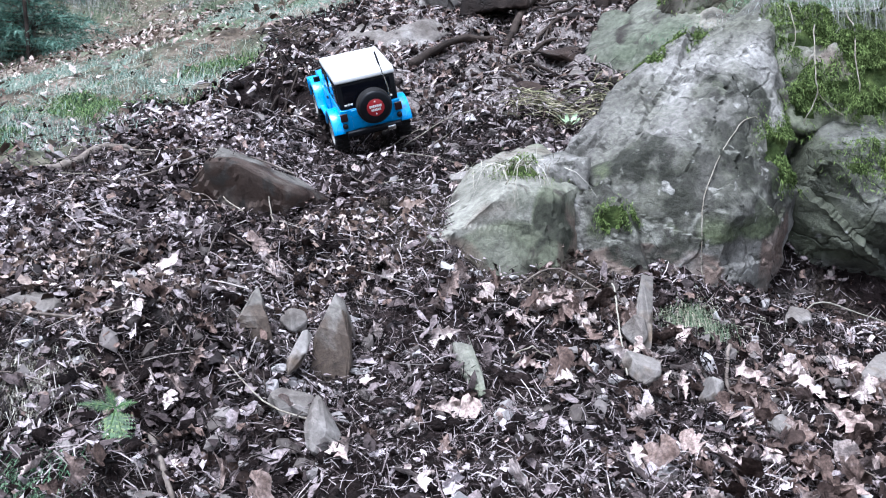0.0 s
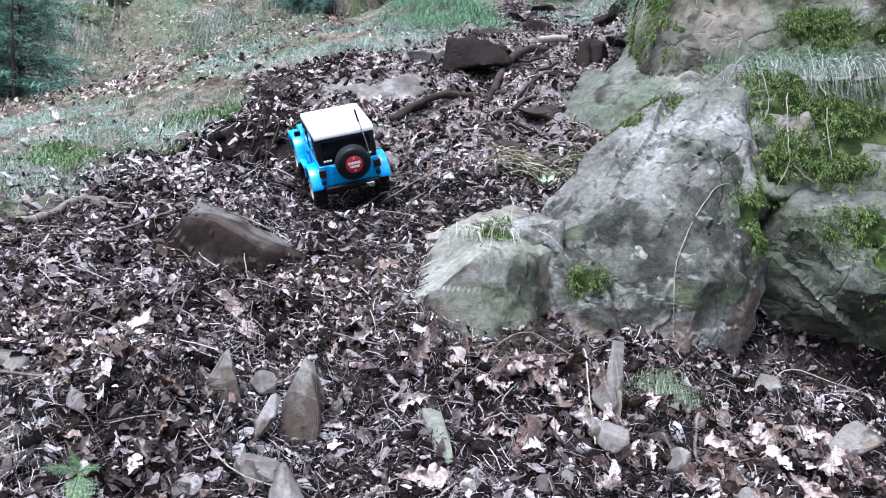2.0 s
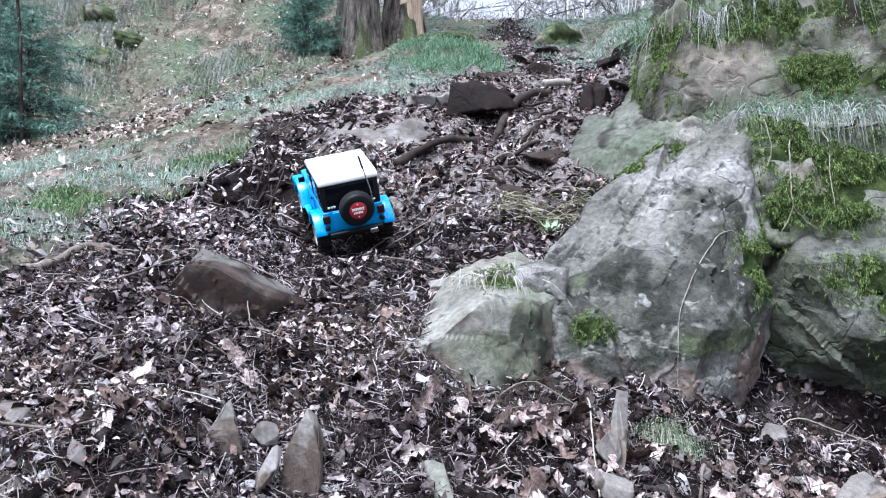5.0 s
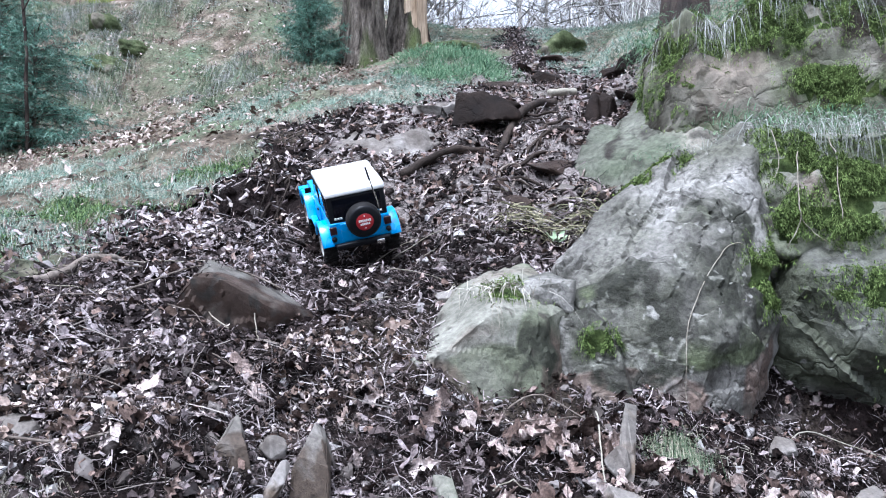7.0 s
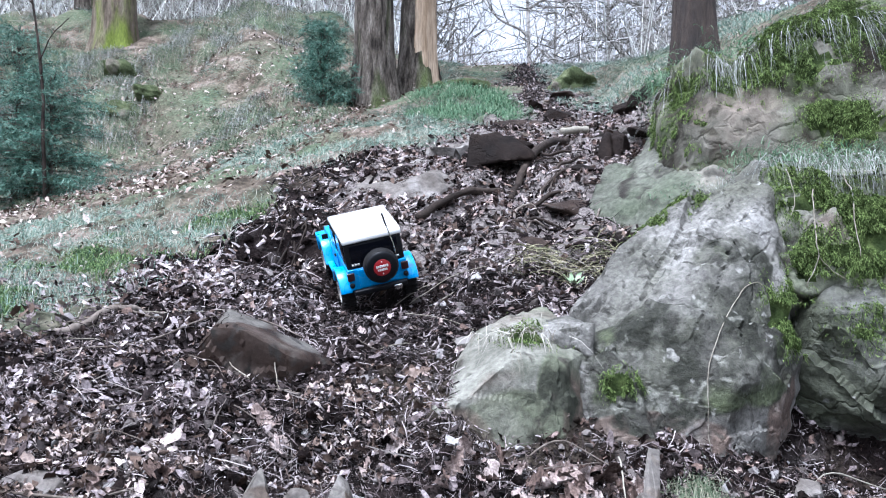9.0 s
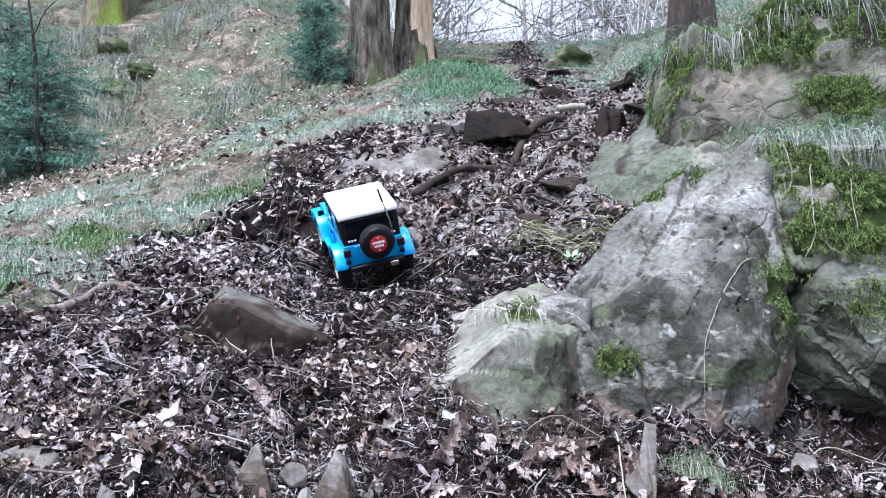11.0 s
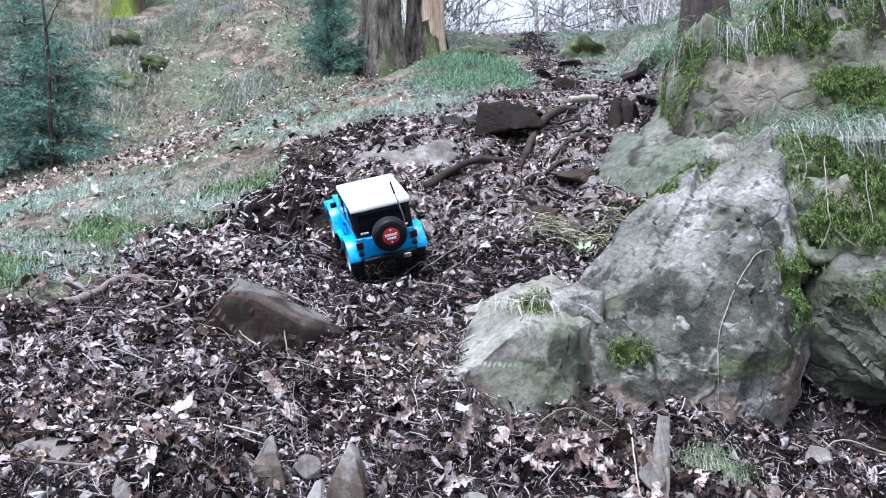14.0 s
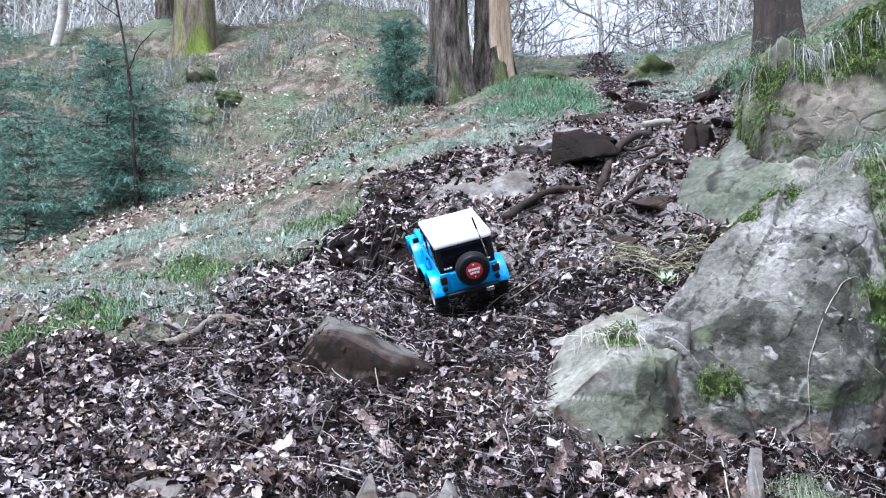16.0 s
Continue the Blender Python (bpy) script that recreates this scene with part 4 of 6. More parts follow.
stuff("dry_stems", *litter(x, y, [STICK], 0.02, 0.10, 0.016, 0.35, 2.2), M_STEM, "bleached grass stems and fine twigs on the litter", "debris", False, parent=ground)
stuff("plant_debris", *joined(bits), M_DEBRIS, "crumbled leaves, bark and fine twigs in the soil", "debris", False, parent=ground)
x, y = pick(2600, -1.4, 1.3, 1.1, 7.5, lambda x, y: trodden(x, y) * clear_of_car(x, y) * np.clip(2.2 / y, 0, 1) * np.clip(0.4 + fbm(x, y, 0.5, 2, 61), 0.05, 1))
stuff("pebbles", *litter(x, y, CHIPS, 0.006, 0.05, 0.004, 0.35, 3.0), M_PEBBLE, "small broken stones in the soil of the track", "pebbles", False, parent=ground)
x, y = pick(2200, -1.3, 1.3, 1.1, 3.2, lambda x, y: trodden(x, y) * clear_of_car(x, y))
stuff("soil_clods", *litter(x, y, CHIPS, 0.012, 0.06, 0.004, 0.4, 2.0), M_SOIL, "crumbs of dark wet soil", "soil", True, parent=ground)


def stone(x, y, z, size, turn, label, seed, category="stone", material=None):
    """A single angular stone set into the soil; size: width, depth, height."""
    r = np.random.default_rng(seed)
    bm = bmesh.new()
    for _ in range(14):
        p = r.normal(size=3)
        p /= np.abs(p).max() ** 0.6 * np.linalg.norm(p) ** 0.4
        bm.verts.new((p[0] * size[0] * 0.5, p[1] * size[1] * 0.5, p[2] * size[2] * 0.5))
    bmesh.ops.convex_hull(bm, input=bm.verts)
    bmesh.ops.delete(bm, geom=[v for v in bm.verts if not v.link_faces], context="VERTS")
    bmesh.ops.bevel(bm, geom=bm.edges[:], offset=min(size) * 0.05, segments=1, affect="EDGES")
    bmesh.ops.triangulate(bm, faces=bm.faces)
    bmesh.ops.subdivide_edges(bm, edges=[e for e in bm.edges if e.calc_length() > min(size) * 0.25], cuts=1)
    for v in bm.verts:
        v.co += v.normal * noise.fractal(v.co * 40 + Vector((seed, 0, 0)), 0.9, 2, 3) * min(size) * 0.05
    return thing("stone", bm, material or M_STONE, label, category, pose(x, y, z, *turn), smooth=False)


def wedge(x, y, z, w, d, h, turn, label, seed, lean=0.0):
    """An upright pointed stone: broad foot, off-centre tip, slanted faces."""
    r = np.random.default_rng(seed)
    bm = bmesh.new()
    foot = [(-0.5, -0.3, -0.35), (0.5, -0.3, -0.35), (-0.5, 0.4, -0.35), (0.5, 0.4, -0.35), (-0.47, -0.36, 0.30), (-0.33, -0.42, 0.50), (0.36, -0.38, 0.46), (0.46, -0.28, 0.20), (0.26, 0.4, 0.60), (-0.34, 0.4, 0.50)]
    for p in foot + [(-0.05 + lean, -0.10, 1.0), (0.05 + lean, -0.04, 1.03), (0.10 + lean, 0.3, 0.86)]:
        bm.verts.new([c * s * r.uniform(0.84, 1.14) for c, s in zip(p, (w, d, h))])
    bmesh.ops.convex_hull(bm, input=bm.verts)
    bmesh.ops.delete(bm, geom=[v for v in bm.verts if not v.link_faces], context="VERTS")
    bmesh.ops.bevel(bm, geom=bm.edges[:], offset=w * 0.018, segments=1, affect="EDGES")
    bmesh.ops.triangulate(bm, faces=bm.faces)
    bmesh.ops.subdivide_edges(bm, edges=[e for e in bm.edges if e.calc_length() > w * 0.2], cuts=2)
    for v in bm.verts:
        v.co += v.normal * noise.fractal(v.co * 34 + Vector((seed, 0, 0)), 0.9, 2, 4) * w * 0.055
    ob = thing("stone", bm, M_WEDGE, label, "stone", pose(x, y, z, *turn), smooth=False)
    weather(ob, "mud", [((0.2 * w, -0.3 * d, 0.2 * h), (w, d, h * 0.72))])
    return ob


wedge(-0.284, 1.50, 0.714, 0.066, 0.06, 0.076, (-12, 4, 10), "upright pointed brown-grey stone in the soil", 1)
wedge(-0.162, 1.50, 0.680, 0.066, 0.06, 0.106, (-10, 6, -6), "tall pointed grey stone with a pale tip", 2, -0.1)
stone(-0.210, 1.465, 0.70, (0.022, 0.03, 0.085), (-20, 28, 15), "thin pale stone leaning beside a pointed stone", 3)
stone(-0.23, 1.56, 0.742, (0.045, 0.04, 0.035), (20, 0, 30), "small grey stone among the leaves", 4, material=M_DUSTED)
stone(-0.149, 1.335, 0.622, (0.07, 0.06, 0.105), (-30, 5, 10), "mud-streaked grey stone sunk in the litter", 5, material=M_DUSTED)
stone(-0.205, 1.375, 0.642, (0.075, 0.05, 0.045), (0, 20, 20), "broad brown-grey stone under dead leaves", 15, material=M_DUSTED)
stone(0.048, 1.47, 0.672, (0.036, 0.13, 0.04), (38, 8, 32), "long grey-green stone lying down the slope", 6, material=M_LEDGE)
stone(0.362, 1.685, 0.745, (0.046, 0.18, 0.04), (42, 6, -12), "pale upright slab of stone below the outcrop", 7)
stone(0.317, 1.535, 0.668, (0.056, 0.07, 0.045), (25, 10, 40), "pale grey angular stone", 8)
stone(0.327, 1.64, 0.712, (0.045, 0.07, 0.04), (35, 25, 0), "grey stone leaning on a slab", 16, material=M_DUSTED)
stone(0.42, 1.495, 0.636, (0.05, 0.06, 0.06), (20, 0, 10), "brown-grey stone under a grass tuft", 9)
stone(0.765, 1.71, 0.635, (0.13, 0.11, 0.04), (12, -8, 10), "flat pale plate of stone with a dark edge", 10)
stone(0.73, 1.60, 0.592, (0.10, 0.09, 0.035), (16, -6, 40), "flat pale plate of stone", 11)
stone(0.67, 1.83, 0.715, (0.06, 0.05, 0.045), (10, 0, 20), "grey stone at the foot of the rock", 12, material=M_DUSTED)
stone(0.50, 1.44, 0.595, (0.05, 0.045, 0.04), (15, 0, 60), "pale stone under bleached leaves", 17)
stone(-0.63, 1.55, 0.762, (0.10, 0.06, 0.05), (15, 0, -15), "low brown stone in the litter", 13, material=M_DUSTED)
stone(-0.099, 1.238, 0.57, (0.05, 0.05, 0.05), (20, 10, 30), "grey stone in dark soil", 14, material=M_DUSTED)
stone(0.392, 2.735, 1.295, (0.062, 0.05, 0.03), (25, 0, 10), "pale flat stone on the track", 18)
stone(0.225, 2.63, 1.225, (0.12, 0.10, 0.09), (20, 0, 30), "brown rounded stone in the track", 19, material=M_BOULDER)
stone(0.12, 2.50, 1.165, (0.12, 0.08, 0.06), (30, 0, 10), "brown stone under fine roots", 20, material=M_BOULDER)
stone(0.052, 2.055, 0.985, (0.085, 0.035, 0.025), (25, -12, 28), "long flat pale stone beside the ledge", 21)
stone(0.56, 4.7, 2.06, (0.15, 0.12, 0.07), (20, 0, 20), "dark flat stone on the upper track", 22, material=M_DARKROCK)
stone(0.46, 3.95, 1.82, (0.10, 0.08, 0.03), (20, 0, 0), "pale flat stone on the upper track", 23)
stone(0.38, 4.5, 1.97, (0.28, 0.16, 0.07), (18, 0, 10), "broad flat stone across the upper track", 24, material=M_BOULDER)
stone(0.62, 5.3, 2.2, (0.2, 0.15, 0.06), (15, 0, 60), "flat stone step on the upper track", 25, material=M_BOULDER)
# added stone, its dark colour replaces the shade of an undercut hollow
stone(0.95, 4.85, float(ground_z(0.95, 4.85)), (0.2, 0.16, 0.1), (15, 0, 20), "dark stone standing in for the bank's shaded undercut", 26, material=M_DARKROCK)
for k in range(40):
    sx = 0.16 + 0.54 * hash2(k, 3, 1)
    sy = 2.75 + 4.2 * hash2(k, 5, 2) ** 1.3
    sx += 0.1 * (sy - 2.7)
    s = 0.04 + 0.09 * hash2(k, 7, 3)
    stone(float(sx), float(sy), float(ground_z(sx, sy)) + 0.005, (s * 1.6, s, s * 0.42), (20, 8 * math.sin(k), 40 * k), "loose stone on the muddy track", 40 + k, material=(M_STONE, M_BOULDER, M_DARKROCK)[k % 3])

# ---- the radio-controlled model car ----
M_BLUE = layered("sky_blue_paint", [(0.3, (0.011, 0.265, 0.65)), (0.7, (0.016, 0.315, 0.72))], 20, 6, (0.22, 0.35), 0.0, mottle=(0.9, 1.06), patches=[((0.05, 0.20, 0.38), 38, 0.66, 0.05)])
M_WHITE = layered("white_roof_paint", [(0.3, (0.58, 0.59, 0.59)), (0.7, (0.66, 0.67, 0.66))], 20, 6, (0.3, 0.45), 0.0, mottle=(0.94, 1.03), patches=[((0.46, 0.44, 0.41), 45, 0.70, 0.05)])
M_BLACK = layered("black_plastic", [(0.3, (0.004, 0.0045, 0.006)), (0.7, (0.008, 0.009, 0.012))], 25, 6, (0.35, 0.55), 0.2, 0.001, spec=0.2)
M_RUBBER = layered("tyre_rubber", [(0.3, (0.005, 0.005, 0.0055)), (0.7, (0.012, 0.011, 0.011))], 40, 5, (0.6, 0.9), 0.4, 0.001, patches=[((0.05, 0.04, 0.033), 30, 0.68, 0.05)], spec=0.2)
M_RIM = layered("grey_rim_plastic", [(0.3, (0.42, 0.40, 0.37)), (0.7, (0.60, 0.58, 0.55))], 60, 5, (0.3, 0.5), 0.0, patches=[((0.2, 0.16, 0.12), 60, 0.6, 0.07)])
M_DARKGLASS = mat("tinted_window", (0.003, 0.0035, 0.006), 0.12)
M_DARKGLASS.node_tree.nodes["Principled BSDF"].inputs["Specular IOR Level"].default_value = 0.2
M_RED = layered("red_cover_print", [(0.3, (0.30, 0.012, 0.018)), (0.7, (0.38, 0.018, 0.024))], 30, 5, (0.3, 0.45), 0.0, mottle=(0.9, 1.05))
M_LENS = mat("dark_red_lens", (0.022, 0.004, 0.006), 0.3)
M_PRINT = mat("white_print", (0.78, 0.78, 0.76), 0.5)
M_CHROME = mat("bright_metal", (0.72, 0.72, 0.70), 0.25, 1.0)


def box(w, d, h, at=(0, 0, 0), bevel=0.003, taper=1.0, turn=(0, 0, 0)):
    bm = bmesh.new()
    bmesh.ops.create_cube(bm, size=1)
    for v in bm.verts:
        k = taper if v.co.z > 0 else 1.0
        v.co = Vector((v.co.x * w * k, v.co.y * d * k, v.co.z * h))
    if bevel:
        bmesh.ops.bevel(bm, geom=bm.edges[:], offset=bevel, segments=2, profile=0.6, affect="EDGES")
    bm.transform(pose(*at, *turn))
    return bm


def prism(profile, x0, x1, bevel=0.002):
    """A (y, z) outline drawn out from x0 to x1."""
    bm = bmesh.new()
    f = bm.faces.new([bm.verts.new((x0, y, z)) for y, z in profile])
    out = bmesh.ops.extrude_face_region(bm, geom=[f])
    bmesh.ops.translate(bm, verts=[g for g in out["geom"] if isinstance(g, bmesh.types.BMVert)], vec=(x1 - x0, 0, 0))
    bmesh.ops.recalc_face_normals(bm, faces=bm.faces)
    if bevel:
        bmesh.ops.bevel(bm, geom=[e for e in bm.edges if e.calc_face_angle(0) > 0.5], offset=bevel, segments=2, profile=0.6, affect="EDGES")
    return bm


def lathe(outline, seg=36, axis="x", at=(0, 0, 0)):
    """An (along, radius) outline turned about the x or y axis."""
    bm = bmesh.new()
    rows = []
    for s in range(seg):
        a = 2 * math.pi * s / seg
        rows.append([bm.verts.new((u, r * math.cos(a), r * math.sin(a)) if axis == "x" else (r * math.cos(a), u, r * math.sin(a))) for u, r in outline])
    for a, b in zip(rows, rows[1:] + rows[:1]):
        for k in range(len(outline) - 1):
            bm.faces.new((a[k], a[k + 1], b[k + 1], b[k]))
    bmesh.ops.remove_doubles(bm, verts=bm.verts, dist=1e-5)
    bmesh.ops.recalc_face_normals(bm, faces=bm.faces)
    bm.transform(Matrix.Translation(at))
    return bm


def arch(y0, z0, r, a0, a1, n=9):
    return [(y0 + r * math.cos(radians(a0 + (a1 - a0) * k / n)), z0 + r * math.sin(radians(a0 + (a1 - a0) * k / n))) for k in range(n + 1)]


def merge(*bms):
    out = bms[0]
    for b in bms[1:]:
        tmp = bpy.data.meshes.new("tmp")
        b.to_mesh(tmp)
        b.free()
        out.from_mesh(tmp)
        bpy.data.meshes.remove(tmp)
    return out


def tyre_bm(w, r, lugs=18):
    bm = lathe([(-w / 2, r * 0.55), (-w / 2, r * 0.82), (-w * 0.42, r * 0.95), (-w * 0.25, r), (w * 0.25, r), (w * 0.42, r * 0.95), (w / 2, r * 0.82), (w / 2, r * 0.55)], 36)
    for k in range(lugs):
        a = 2 * math.pi * k / lugs
        for s in (-1, 1):
            lug = box(w * 0.46, r * 0.15, r * 0.09, (s * w * 0.26, 0, r * 1.0), 0.0006)
            lug.transform(Matrix.Rotation(a + s * 0.08, 4, "X"))
            bm = merge(bm, lug)
    return bm


def model_car(m):
    car = tagged(new("model_car"), "sky-blue radio-controlled off-road model car with a white roof", "model car")
    zr, wheelbase, half, r = 0.041, 0.242, 0.077, 0.0415
    ya, yb = -wheelbase / 2, wheelbase / 2
    tub = [(-0.178, 0.060), (-0.178, 0.112), (0.062, 0.112), (0.068, 0.122), (0.172, 0.116), (0.178, 0.070)] + arch(yb, zr, 0.052, 30, 150) + [(0.055, 0.052), (-0.055, 0.052)] + arch(ya, zr, 0.052, 30, 150)
    part("body", prism(tub, -0.072, 0.072, 0.002), M_BLUE, car)
    part("chassis", merge(box(0.07, 0.34, 0.022, (0, 0, 0.05)), box(0.135, 0.014, 0.014, (0, ya, zr)), box(0.135, 0.014, 0.014, (0, yb, zr))), M_BLACK, car, "black plastic chassis and axles")
    for s in (-1, 1):
        for y0, lab in ((ya, "rear"), (yb, "front")):
            outer, inner = arch(y0, zr, 0.062, 12, 165, 12), arch(y0, zr, 0.052, 165, 12, 12)
            if lab == "front":
                outer = [(0.195, 0.088), (0.192, 0.098)] + arch(y0, zr + 0.004, 0.063, 55, 165, 8) + [(0.05, 0.052)]
            part("fender", prism(outer + inner, s * 0.068, s * 0.096, 0.002), M_BLUE, car)
        part("side_step", box(0.016, 0.125, 0.008, (s * 0.082, 0.0, 0.054), 0.002), M_BLUE, car)
        part("door", prism([(-0.045, 0.066), (-0.045, 0.113), (0.045, 0.113), (0.055, 0.09), (0.040, 0.066)], s * 0.0715, s * 0.0745, 0.001), M_BLUE, car)
        handle = part("door_handle", box(0.004, 0.012, 0.004, (s * 0.0765, -0.03, 0.104), 0.001), M_BLACK, car, "black door handle")
        part("tail_light", box(0.017, 0.006, 0.019, (s * 0.066, -0.1805, 0.096), 0.0015), M_LENS, car, "dark red tail light")
        lamp = lathe([(-0.1845, 0.0001), (-0.1845, 0.0055), (-0.179, 0.0065)], 20, "y", (s * 0.066, 0, 0.074))
        part("reflector", lamp, M_BLACK, car, "round dark reflector")
        part("headlight", lathe([(0.183, 0.0001), (0.183, 0.010), (0.176, 0.012)], 24, "y", (s * 0.045, 0, 0.098)), M_CHROME, car, "bright round headlight")
        part("wing_mirror", box(0.016, 0.005, 0.014, (s * 0.085, 0.055, 0.128), 0.002), M_BLACK, car, "black wing mirror")
        part("side_window", prism([(-0.165, 0.122), (-0.160, 0.170), (-0.058, 0.172), (-0.058, 0.122)], s * 0.0695, s * 0.0715, 0.0008), M_DARKGLASS, car, "tinted side window")
        part("door_window", prism([(-0.048, 0.118), (-0.046, 0.172), (0.028, 0.172), (0.048, 0.118)], s * 0.0695, s * 0.0715, 0.0008), M_DARKGLASS, car, "tinted door window")
    part("bonnet", prism([(0.062, 0.118), (0.064, 0.127), (0.165, 0.120), (0.172, 0.114)], -0.055, 0.055, 0.003), M_BLUE, car)
    grille = part("grille", box(0.112, 0.008, 0.044, (0, 0.176, 0.095), 0.003), M_BLUE, car)
    for k in range(7):
        part("slot", box(0.005, 0.003, 0.026, (-0.024 + 0.008 * k, 0.1805, 0.097), 0.0008), M_BLACK, grille, "black grille slot")
    part("hardtop", prism([(-0.174, 0.111), (-0.166, 0.178), (0.026, 0.178), (0.054, 0.111)], -0.070, 0.070, 0.004), M_BLACK, car, "black hard top")
    part("roof", merge(prism([(-0.172, 0.174), (-0.169, 0.186), (-0.155, 0.190), (0.020, 0.189), (0.034, 0.182), (0.036, 0.174)], -0.0725, 0.0725, 0.004)), M_WHITE, car, "white painted roof")
    part("windscreen", prism([(0.0285, 0.174), (0.0545, 0.118), (0.0565, 0.118), (0.0305, 0.174)], -0.060, 0.060, 0.0005), M_DARKGLASS, car, "dark windscreen")
    rear = part("rear_window", prism([(-0.1765, 0.120), (-0.1695, 0.168), (-0.1675, 0.168), (-0.1745, 0.120)], -0.058, 0.058, 0.0006), M_DARKGLASS, car, "tinted rear window")
    for k in range(3):
        part("lettering", box(0.0055, 0.0008, 0.005, (-0.056 + 0.007 * k, -0.1765, 0.1225), 0), M_PRINT, rear, "small white printed marks")
    part("maker_strip", box(0.022, 0.0008, 0.004, (0.046, -0.1762, 0.1235), 0), M_PRINT, rear, "small pale printed strip")
    part("tailgate", box(0.095, 0.004, 0.046, (0, -0.1795, 0.087), 0.0015), M_BLUE, car)
    part("rear_bumper", box(0.130, 0.013, 0.012, (0, -0.186, 0.056), 0.003), M_BLACK, car, "black rear bumper")
    part("front_bumper", box(0.165, 0.014, 0.015, (0, 0.194, 0.062), 0.003), M_BLACK, car, "black front bumper")
    part("tow_hitch", merge(box(0.02, 0.012, 0.012, (0.040, -0.192, 0.052), 0.002)), M_CHROME, car, "bright tow hitch")
    spare = part("spare_wheel", tyre_bm(0.030, r, 0), M_RUBBER, car, "black spare tyre")
    spare.matrix_basis = pose(0.006, -0.200, 0.117, 0, 0, 90)
    cover = part("cover", lathe([(-0.0175, 0.0001), (-0.0175, 0.0205), (-0.0165, 0.0216), (-0.012, 0.022)], 40), M_RED, spare, "round red printed wheel cover")
    shell = part("cover_ring", lathe([(-0.0172, 0.0208), (-0.0168, 0.034), (-0.0135, 0.0385), (-0.006, 0.0395)], 40), M_BLACK, spare, "black cover round the red print")
    marks = box(0.0012, 0.0036, 0.0066, (-0.0178, -0.0128, 0.0035), 0.0003)
    for k in range(1, 7):
        marks = merge(marks, box(0.0012, 0.0034, 0.0064 - 0.0012 * (k % 2), (-0.0178, -0.0128 + 0.00427 * k, 0.0035), 0.0003))
    for k in range(6):
        marks = merge(marks, box(0.0012, 0.0030, 0.0058 - 0.001 * (k % 2), (-0.0178, -0.0098 + 0.0039 * k, -0.0050), 0.0003))
    for k in (-1, 1):
        marks = merge(marks, lathe([(-0.0183, 0.0001), (-0.0183, 0.0018), (-0.017, 0.0018)], 10, "x", (0, 0, k * 0.0148)))
    part("print", marks, M_PRINT, spare, "white printed bars and dots")
    wheel_mesh, rim_mesh, hub_mesh = None, None, None
    for s in (-1, 1):
        for y0 in (ya, yb):
            if wheel_mesh is None:
                wheel_mesh = to_mesh(tyre_bm(0.033, r), "tyre", M_RUBBER)
                rim = lathe([(0.010, 0.0001), (0.010, 0.006), (0.006, 0.008), (0.004, 0.018), (0.013, 0.0225), (0.0165, 0.0235), (0.0168, 0.026), (0.012, 0.026), (-0.014, 0.026), (-0.014, 0.018), (-0.002, 0.012), (-0.002, 0.0001)], 32)
                for k in range(8):
                    hole = box(0.004, 0.005, 0.006, (0.0062, 0, 0.0135), 0.001)
                    hole.transform(Matrix.Rotation(2 * math.pi * k / 8, 4, "X"))
                    rim = merge(rim, hole)
                rim_mesh = to_mesh(rim, "rim", M_RIM)
            wheel = new("tyre", wheel_mesh)
            wheel.parent = car
            wheel.matrix_basis = pose(s * half, y0, zr, 0, 0, 0 if s > 0 else 180)
            rim_ob = tagged(new("rim", rim_mesh), "muddy grey plastic rim")
            rim_ob.parent = wheel
    ant, at_ = tube([(0.049, -0.183, 0.112), (0.047, -0.186, 0.15), (0.040, -0.182, 0.19), (0.033, -0.174, 0.232)], (0.0019, 0.0015), 6)
    part("aerial", to_bm(ant, at_), M_CHROME, car, "thin grey aerial")
    tip, tt = tube([(0.0375, -0.180, 0.203), (0.035, -0.177, 0.218), (0.0328, -0.1738, 0.234)], (0.0028, 0.0024), 6)
    part("aerial_tip", to_bm(tip, tt), M_BLACK, car, "black aerial tip")
    car.matrix_world = m
    return car


def to_bm(v, t):
    bm = bmesh.new()
    vs = [bm.verts.new(p) for p in v]
    for a in t:
        bm.faces.new([vs[i] for i in a])
    return bm


model_car(pose(-0.190, 2.525, 1.137, 24, -14, 11))

# ---- moss on the rocks ----


def skin(ob):
    return BVHTree.FromPolygons([ob.matrix_world @ v.co for v in ob.data.vertices], [p.vertices[:] for p in ob.data.polygons])


def on_skin(tree, centre, spread, n):
    """Places and normals on a rock near a centre."""
    at, nr = [], []
    for p in np.asarray(centre) + rng.normal(0, 1, (n, 3)) * np.asarray(spread):
        hit = tree.find_nearest(Vector(p))
        if hit[0] is not None:
            at.append(hit[0][:])
            nr.append(hit[1][:])
    return np.array(at), np.array(nr)


